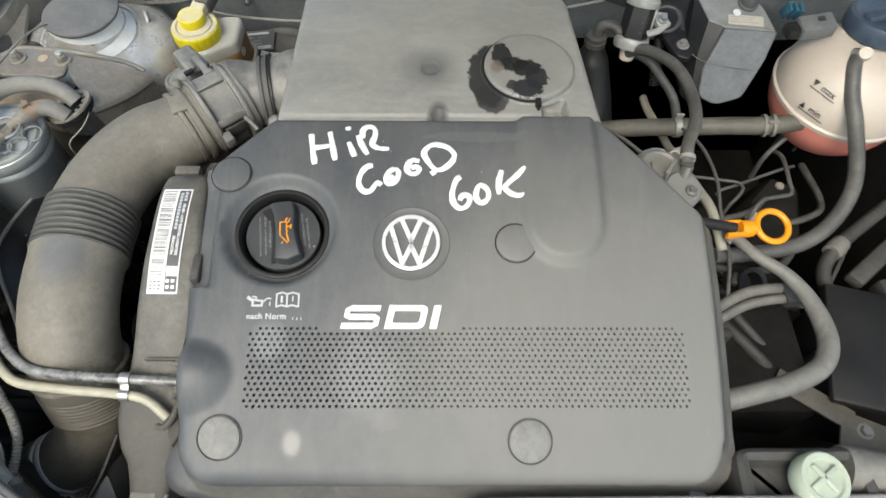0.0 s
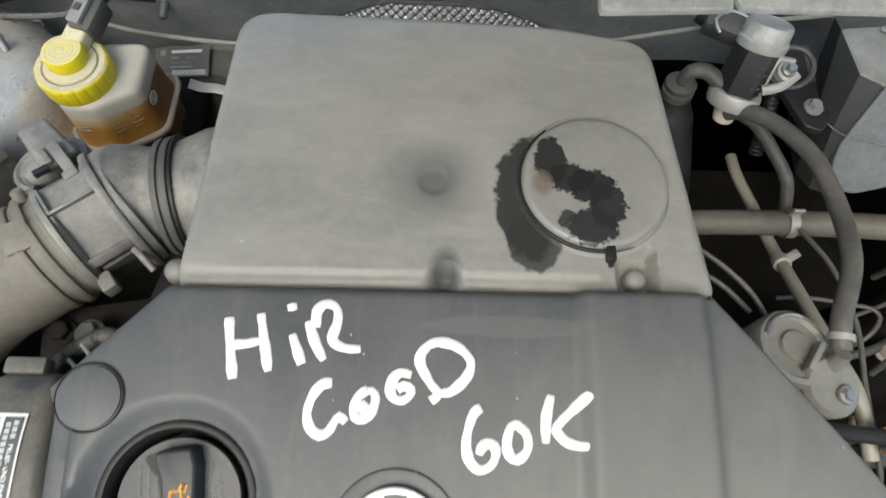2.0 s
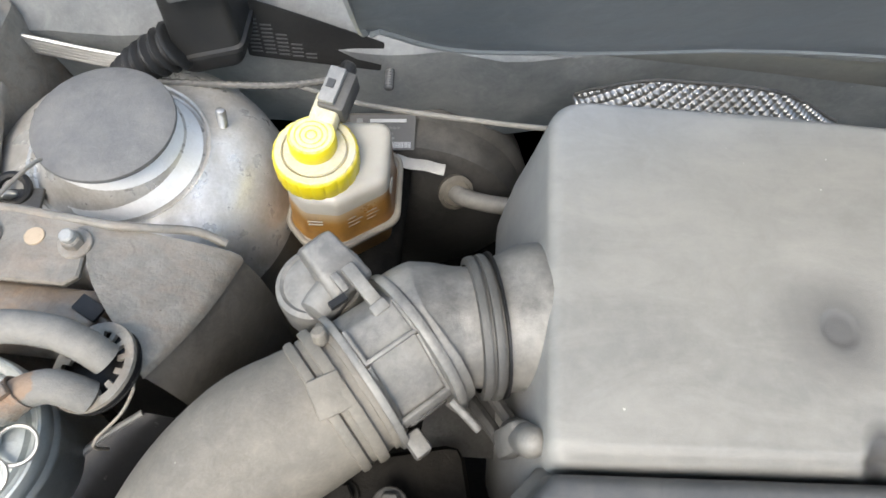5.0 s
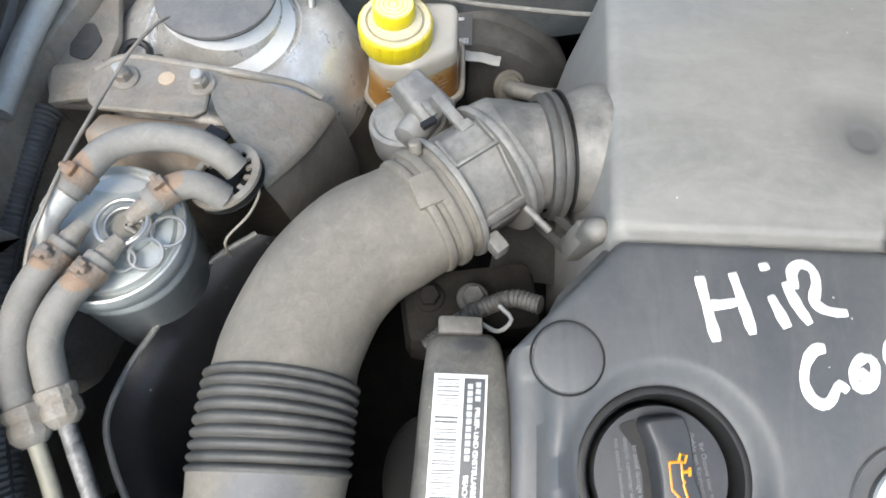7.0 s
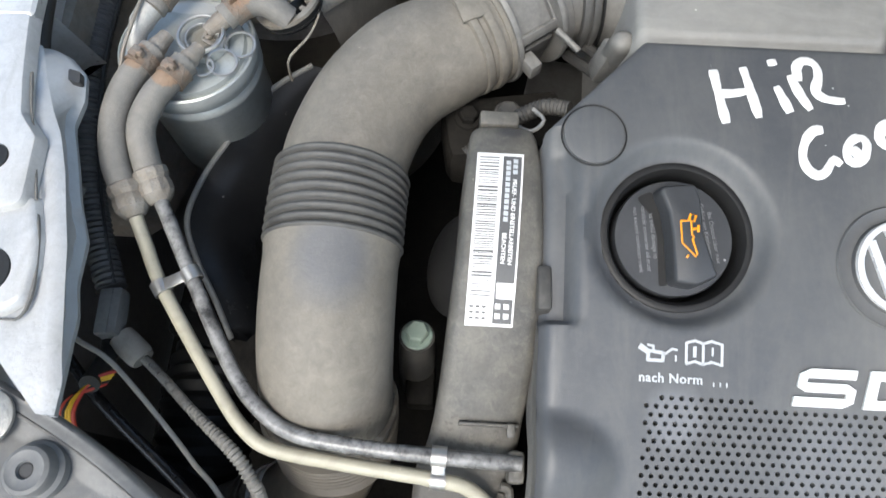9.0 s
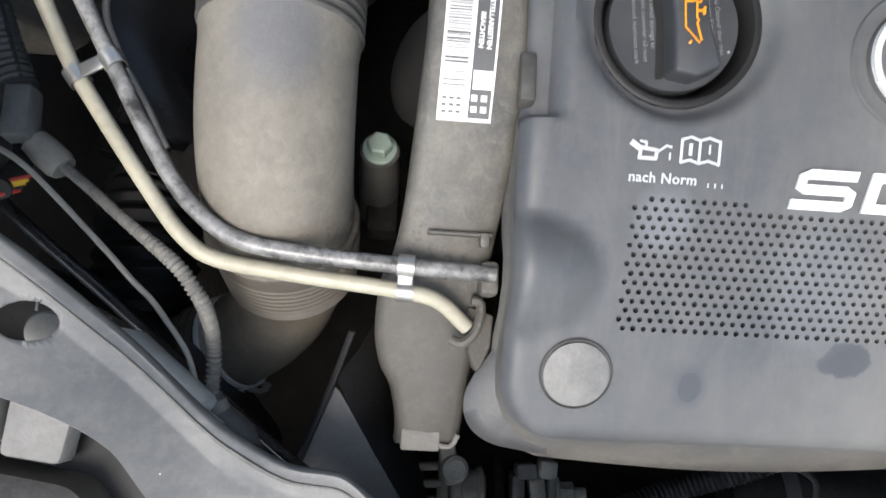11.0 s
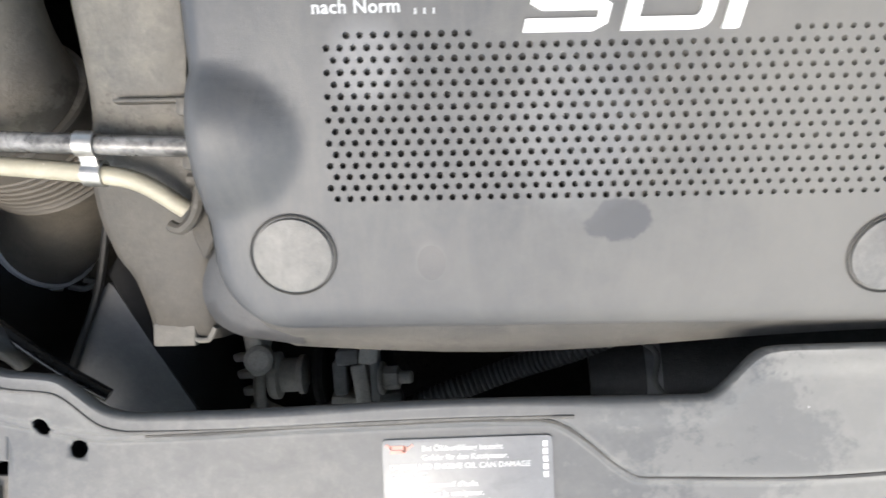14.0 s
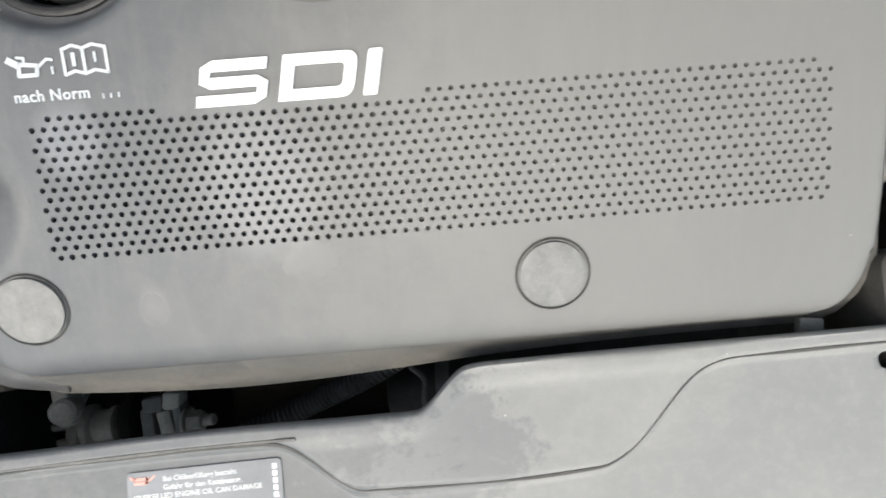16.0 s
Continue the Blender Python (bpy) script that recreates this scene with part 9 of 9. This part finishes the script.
part("lever", join(box((0.10, 0.022, 0.018), pose(0.545, 0.395, 0.655, 0, 0, 38), 0.005), box((0.05, 0.05, 0.03), pose(0.56, 0.345, 0.650, 0, 0, 10), 0.008), lathe([(0.016, 0), (0.016, 0.02)], (0.57, 0.33, 0.660), (0, 0, 1), 20)), M_BLACKDUST, sl)
st = thing("gearbox_bracket", (0.44, 0.19, 0.62), "dusty pressed-steel bracket strip beside the battery", "bracket")
part("strip", join(box((0.085, 0.024, 0.004), pose(0.408, 0.216, 0.664, 0, 0, -36), 0.0012), box((0.07, 0.040, 0.004), pose(0.460, 0.172, 0.662, 0, 4, -22), 0.0012)), M_COOLHOSE, st)
part("hole", lathe([(0.0035, 0), (0.0033, 0.0004)], (0.392, 0.228, 0.6664), (0, 0, 1), 14), M_INK, st)
part("bolt", hexbolt((0.452, 0.180, 0.6645), (0, 0, 1), 0.006, 0.009), M_BAY, st)
bat = thing("black_box", (0.51, 0.27, 0.55), "matt black plastic box low on the wing side", "battery box")
part("case", box((0.16, 0.14, 0.14), pose(0.52, 0.262, 0.602, 0, 0, -14), 0.012, 3), M_BLACK, bat)
part("lid_rim", box((0.168, 0.148, 0.012), pose(0.52, 0.262, 0.672, 0, 0, -14), 0.005, 2), M_BLACK, bat)
for k, (pts, r, mt, lb) in enumerate((
        ([(0.26, 0.40, 0.66), (0.31, 0.385, 0.67), (0.36, 0.372, 0.67), (0.42, 0.385, 0.66), (0.46, 0.43, 0.65)], 0.005, M_BLACKDUST, "dark injector pipe in the depth"),
        ([(0.28, 0.34, 0.65), (0.33, 0.35, 0.66), (0.38, 0.345, 0.66), (0.43, 0.335, 0.65)], 0.007, M_BLACK, "dark injector pipe in the depth"),
        ([(0.30, 0.44, 0.66), (0.35, 0.445, 0.67), (0.40, 0.46, 0.67), (0.44, 0.50, 0.66)], 0.004, M_RUBBER, "thin steel line in the depth"),
        ([(0.33, 0.31, 0.66), (0.345, 0.285, 0.665), (0.365, 0.262, 0.66), (0.39, 0.245, 0.64)], 0.0065, M_BLACKDUST, "short black hose in the depth"),
        ([(0.345, 0.325, 0.66), (0.362, 0.295, 0.66), (0.385, 0.27, 0.65)], 0.005, M_BLACKDUST, "short black hose in the depth"),
        ([(0.295, 0.492, 0.695), (0.3106, 0.4914, 0.700), (0.3334, 0.4895, 0.700), (0.3602, 0.4851, 0.700), (0.3751, 0.4821, 0.700), (0.3797, 0.4732, 0.700), (0.3713, 0.4617, 0.698), (0.3622, 0.4547, 0.692), (0.358, 0.450, 0.66)], 0.0020, M_RUBBER, "thin dusty line hooked round in the depth"),
        ([(0.352, 0.4740, 0.685), (0.3544, 0.4749, 0.694), (0.3769, 0.4829, 0.694), (0.4004, 0.4923, 0.694), (0.4385, 0.5074, 0.694), (0.460, 0.516, 0.690)], 0.0020, M_RUBBER, "straight dusty rod in the depth"),
        ([(0.380, 0.432, 0.670), (0.3865, 0.4418, 0.695), (0.4004, 0.4559, 0.698), (0.4205, 0.4616, 0.698), (0.4395, 0.4666, 0.698), (0.4417, 0.4836, 0.698), (0.4453, 0.5249, 0.696), (0.447, 0.550, 0.68)], 0.0028, M_LOOM, "dark bent brake line in the depth"),
        ([(0.42, 0.44, 0.66), (0.47, 0.45, 0.67), (0.50, 0.48, 0.66), (0.50, 0.55, 0.65)], 0.0045, M_RUBBER, "thin steel line in the depth"))):
    solid("deep_line", tube(pts, r, 12, 0.006), mt, lb, "pipe", "lines in the depth of the bay")
rnd = random.Random(31)
for k in range(12):
    a = Vector((rnd.uniform(0.27, 0.52), rnd.uniform(0.22, 0.60), rnd.uniform(0.61, 0.69)))
    b = a + Vector((rnd.uniform(-0.11, 0.11), rnd.uniform(-0.10, 0.10), rnd.uniform(-0.02, 0.02)))
    mid = (a + b) / 2 + Vector((rnd.uniform(-0.03, 0.03), rnd.uniform(-0.03, 0.03), rnd.uniform(0.0, 0.025)))
    solid("deep_line", tube([a - Vector((0, 0, 0.05)), a, mid, b, b - Vector((0, 0, 0.05))], rnd.choice((0.0018, 0.0024, 0.0032, 0.0045)), 10, 0.006), (M_RUBBER, M_BLACKDUST, M_LOOM)[k % 3], "thin grimy line in the depth of the bay", "pipe", "lines in the depth of the bay")
gpl = thing("gearbox_casing", (0.43, 0.47, 0.60), "grimy dark gearbox casing in the depth of the bay", "gearbox")
part("casing", slab(rounded([(0.385, 0.425), (0.455, 0.420), (0.475, 0.500), (0.440, 0.520), (0.400, 0.480)], 0.010, 4), [(-0.006, 0.668), (0, 0.660), (0.01, 0.62), (0.02, 0.54)]), M_DEEP, gpl)
part("flange_bolt", hexbolt((0.398, 0.452, 0.668), (0, 0, 1), 0.006, 0.009), M_GRIME, gpl)
part("flange_bolt", hexbolt((0.447, 0.500, 0.664), (0, 0, 1), 0.006, 0.009), M_GRIME, gpl)
ptb = thing("pump_outlet", (0.364, 0.343, 0.66), "dark open pipe end with a clamp in the depth", "pipe")
part("pipe_end", lathe([(0.020, -0.03), (0.0205, -0.002), (0.0195, 0.0), (0.0140, -0.001), (0.0135, -0.02)], (0.3640, 0.3435, 0.690), (0.25, -0.45, 0.85), 28), M_BLACK, ptb)
part("clamp_screw", box((0.008, 0.016, 0.008), pose(0.343, 0.350, 0.690, 0, 0, -25), 0.002), M_BLACKDUST, ptb)
dc = thing("injection_pump", (0.34, 0.42, 0.50), "grimy injection pump castings beside the engine", "injection pump")
part("body", box((0.12, 0.14, 0.10), pose(0.34, 0.43, 0.58, 0, 0, 10), 0.02, 3), M_DEEP, dc)
part("head", lathe([(0.03, 0), (0.034, 0.02), (0.028, 0.04), (0.02, 0.05)], (0.33, 0.40, 0.62), (0.3, -0.2, 0.9), 24), M_DEEP, dc)
for k in range(6):
    a = 2 * math.pi * k / 6
    part("delivery_nut", hexbolt((0.335 + 0.022 * math.cos(a), 0.392 + 0.02 * math.sin(a), 0.655), (0.2, -0.1, 1), 0.006, 0.008, 0.012), M_ALU if k % 2 else M_RUST, dc)
part("lug", join(box((0.03, 0.02, 0.02), pose(0.39, 0.31, 0.63, 0, 0, 30), 0.005), box((0.02, 0.03, 0.02), pose(0.36, 0.24, 0.62, 0, 0, 10), 0.005)), M_RUBBER, dc)

# ---- washer filler, front right ----
wf = thing("washer_bottle", (0.30, 0.11, 0.70), "dark grey washer bottle neck with pale green cap", "washer bottle")
part("neck_frame", slab(rounded([(0.249, 0.020), (0.365, 0.020), (0.365, 0.134), (0.252, 0.134)], 0.012, 4), [(-0.014, 0.776), (-0.010, 0.788), (-0.004, 0.791), (0, 0.787), (0.003, 0.72)]), M_BLACKDUST, wf)
part("cap", lathe([(0.0205, -0.012), (0.0222, -0.008), (0.0225, 0.004), (0.0205, 0.008), (0.0165, 0.0075), (0.0148, 0.0055), (0.003, 0.006)], (0.312, 0.106, 0.798), (0.1, -0.05, 1), 40), M_GREENCAP, wf, "pale green cap")
part("cap_wings", join(box((0.030, 0.005, 0.005), pose(0.312, 0.106, 0.805, 0, 0, 35), 0.0015), box((0.005, 0.026, 0.005), pose(0.312, 0.106, 0.805, 0, 0, 35), 0.0015)), M_GREENCAP, wf)
solid("beige_duct", tube([(0.345, 0.120, 0.775), (0.40, 0.112, 0.770), (0.47, 0.100, 0.765), (0.56, 0.09, 0.76)], 0.020, 20, 0.01), M_RUBBERL, "dusty beige hose beside the washer bottle", "hose")

# ---- heat shield behind the air filter ----
TOPZ = [(-0.108, 0.764), (-0.100, 0.774), (-0.045, 0.798), (0.000, 0.799), (0.040, 0.794), (0.066, 0.784), (0.092, 0.768), (0.122, 0.748)]
bm = bmesh.new()
nx, ny = 330, 84
gg = []
for j in range(ny + 1):
    t = j / ny
    line = []
    for i in range(nx + 1):
        x = -0.108 + 0.226 * i / nx
        top = lerp_table(TOPZ, x)
        z = top - 0.055 * (1 - t)
        dome = 0.012 * math.sin(math.pi * i / nx) ** 0.5
        v_ = 1.35 * z
        b = 0.0024 * (abs(math.sin((x + v_) * math.pi / 0.0085)) * abs(math.sin((x - v_) * math.pi / 0.0085))) ** 0.8
        line.append(bm.verts.new((x, 0.730 - dome - 0.8 * (top - z) - b, z + 0.6 * b)))
    gg.append(line)
for a, b in zip(gg, gg[1:]):
    for i in range(nx):
        bm.faces.new((a[i], a[i + 1], b[i + 1], b[i]))
hs = thing("heat_shield", (0, 0.72, 0.69), "embossed foil heat shield with a dark rim on the bulkhead", "heat shield")
part("foil", bm, M_FOIL, hs, angle=80)
part("rim", tube([(x, 0.730 - 0.012 * math.sin(math.pi * (x + 0.108) / 0.226) ** 0.5, lerp_table(TOPZ, x) + 0.001) for x in [-0.107 + 0.224 * k / 24 for k in range(25)]], 0.0015, 8, 0.006), M_BLACKDUST, hs)
bm = bmesh.new()
gg = []
for j in range(25):
    gg.append([bm.verts.new((-0.222 + 0.0019 * i + 0.0004 * j, 0.448 + 0.0021 * j, 0.762 + 0.0005 * math.sin(i * 2.1) * math.sin(j * 2.1) - 0.0004 * i)) for i in range(28)])
for a, b in zip(gg, gg[1:]):
    for i in range(27):
        bm.faces.new((a[i], a[i + 1], b[i + 1], b[i]))
bmesh.ops.solidify(bm, geom=bm.faces[:], thickness=0.001)
solid("exhaust_shield", bm, M_FOIL, "small embossed foil shield beside the engine cover", "heat shield", angle=80)
# ---- cables and fittings at the bulkhead ----
solid("bulkhead_cable", tube([(-0.330, 0.716, 0.775), (-0.290, 0.711, 0.765), (-0.245, 0.706, 0.762), (-0.190, 0.700, 0.763), (-0.120, 0.692, 0.768), (0.0, 0.690, 0.775), (0.12, 0.695, 0.782), (0.22, 0.700, 0.800), (0.33, 0.705, 0.815)], 0.0022, 8, 0.008), M_RUBBERL, "thin pale cable along the bulkhead", "cable")
bs = thing("bulkhead_sticker", (-0.315, 0.735, 0.79), "long black sticker with rows of print on the bulkhead", "sticker")
bsm = Matrix.Translation((-0.3614, 0.7290, 0.7885)) @ Matrix.Rotation(radians(84), 4, "X")
part("sheet", slab(rounded([(0.001, 0.001), (0.0995, -0.0065), (0.103, 0.020), (0.052, 0.038), (0.0, 0.055)], 0.002, 2), [(0, 0), (0, 0.001)], bsm), M_BLACK, bs)
for k in range(9):
    part("print_row", bars([(0.004 + 0.010 * q, 0.0055 + 0.0036 * k - 0.0009 * q, 0.008, 0.0013) for q in range(max(1, 5 - k // 2))], bsm @ Matrix.Translation((0, 0, 0.001)), 0.0003), M_DARKGREY, bs)
stud_ = thing("bulkhead_stud", (-0.248, 0.72, 0.785), "threaded steel stud sticking out of the bulkhead", "stud")
part("thread", ribbed_stud((-0.2550, 0.7330, 0.7815), (0, -1, -0.15), 0.0040, 0.020, 0.0022), M_DARKGREY, stud_)
part("collar", lathe([(0.0075, -0.002), (0.0070, 0.002), (0.0045, 0.003)], (-0.2550, 0.7330, 0.7815), (0, -1, -0.15), 20), M_WALL, stud_)
bb = thing("cable_boot", (-0.40, 0.71, 0.80), "black rubber cable boot with bellows", "rubber boot")


def boot_ring(z, grow, y0=0.700, y1=0.738):
    o = rounded([(-0.4030 - grow, y0 - grow), (-0.3535 + grow, y0 - grow), (-0.3515 + grow, y1 + grow), (-0.4010 - grow, y1 + grow)], 0.006, 4)
    return [Vector((p.x, p.y, z + 0.34 * (p.x + 0.380))) for p in o]


part("housing", loft([boot_ring(z, q) for z, q in ((0.876, -0.002), (0.842, -0.001), (0.822, 0.0), (0.8205, 0.0022), (0.8175, 0.0022), (0.8165, 0.0005), (0.806, -0.001), (0.799, -0.005), (0.796, -0.012))]), M_BLACK, bb, angle=30)
part("top_clip", box((0.034, 0.012, 0.008), pose(-0.372, 0.700, 0.876, -20, -16, 0), 0.002), M_DARKGREY, bb)
part("bellows", tube([(-0.398, 0.704, 0.824), (-0.414, 0.700, 0.816), (-0.430, 0.698, 0.806), (-0.448, 0.697, 0.790)], lambda d, s: 0.0145 - 0.10 * d + 0.0032 * max(-0.4, math.sin(2 * math.pi * d / 0.0085)), 18, 0.0011), M_BLACK, bb)
fsl = thing("foil_sleeve", (-0.45, 0.72, 0.77), "pale ribbed foil sleeve round cables at the bulkhead", "cable sleeve")
for k in range(5):
    dz = 0.0034 * (k - 2)
    part("rib", tube([(-0.520, 0.722, 0.796 + dz), (-0.478, 0.721, 0.787 + dz), (-0.448, 0.720, 0.782 + dz), (-0.420, 0.719, 0.775 + 0.9 * dz), (-0.396, 0.719, 0.766 + 0.6 * dz), (-0.375, 0.722, 0.757 + 0.4 * dz)], 0.0021, 8, 0.006), M_STEEL, fsl)
solid("twisted_cable", tube([(-0.45, 0.684, 0.806), (-0.41, 0.690, 0.800), (-0.37, 0.694, 0.796), (-0.33, 0.693, 0.800), (-0.295, 0.690, 0.812)], ribbed(0.0022, 0.0008, 0.006), 8, 0.0015), M_RUBBER, "twisted dark cable to the brake fluid plug", "cable")
solid("conduit_cover", tube([(-0.262, 0.385, 0.800), (-0.240, 0.400, 0.812), (-0.215, 0.408, 0.826), (-0.198, 0.402, 0.834)], ribbed(0.0048, 0.0010, 0.0028), 12, 0.0009), M_BLACKDUST, "small corrugated conduit behind the belt cover", "wiring conduit")
rf = thing("belt_cover_fittings", (-0.23, 0.40, 0.78), "small bolts and fittings behind the belt cover", "fittings")
part("bolt", hexbolt((-0.235, 0.415, 0.805), (0, 0, 1), 0.007, 0.010, 0.007), M_BLACKDUST, rf)
part("dark_bolt", hexbolt((-0.262, 0.420, 0.79), (0, 0, 1), 0.007, 0.010, 0.007), M_DEEP, rf)
part("wire_loop", tube([(-0.232, 0.392, 0.828), (-0.222, 0.386, 0.832), (-0.215, 0.392, 0.836), (-0.222, 0.400, 0.836)], 0.0013, 8, 0.003), M_BAY, rf)
part("base", box((0.09, 0.05, 0.05), pose(-0.235, 0.42, 0.765, 0, 0, 10), 0.01), M_DEEP, rf)
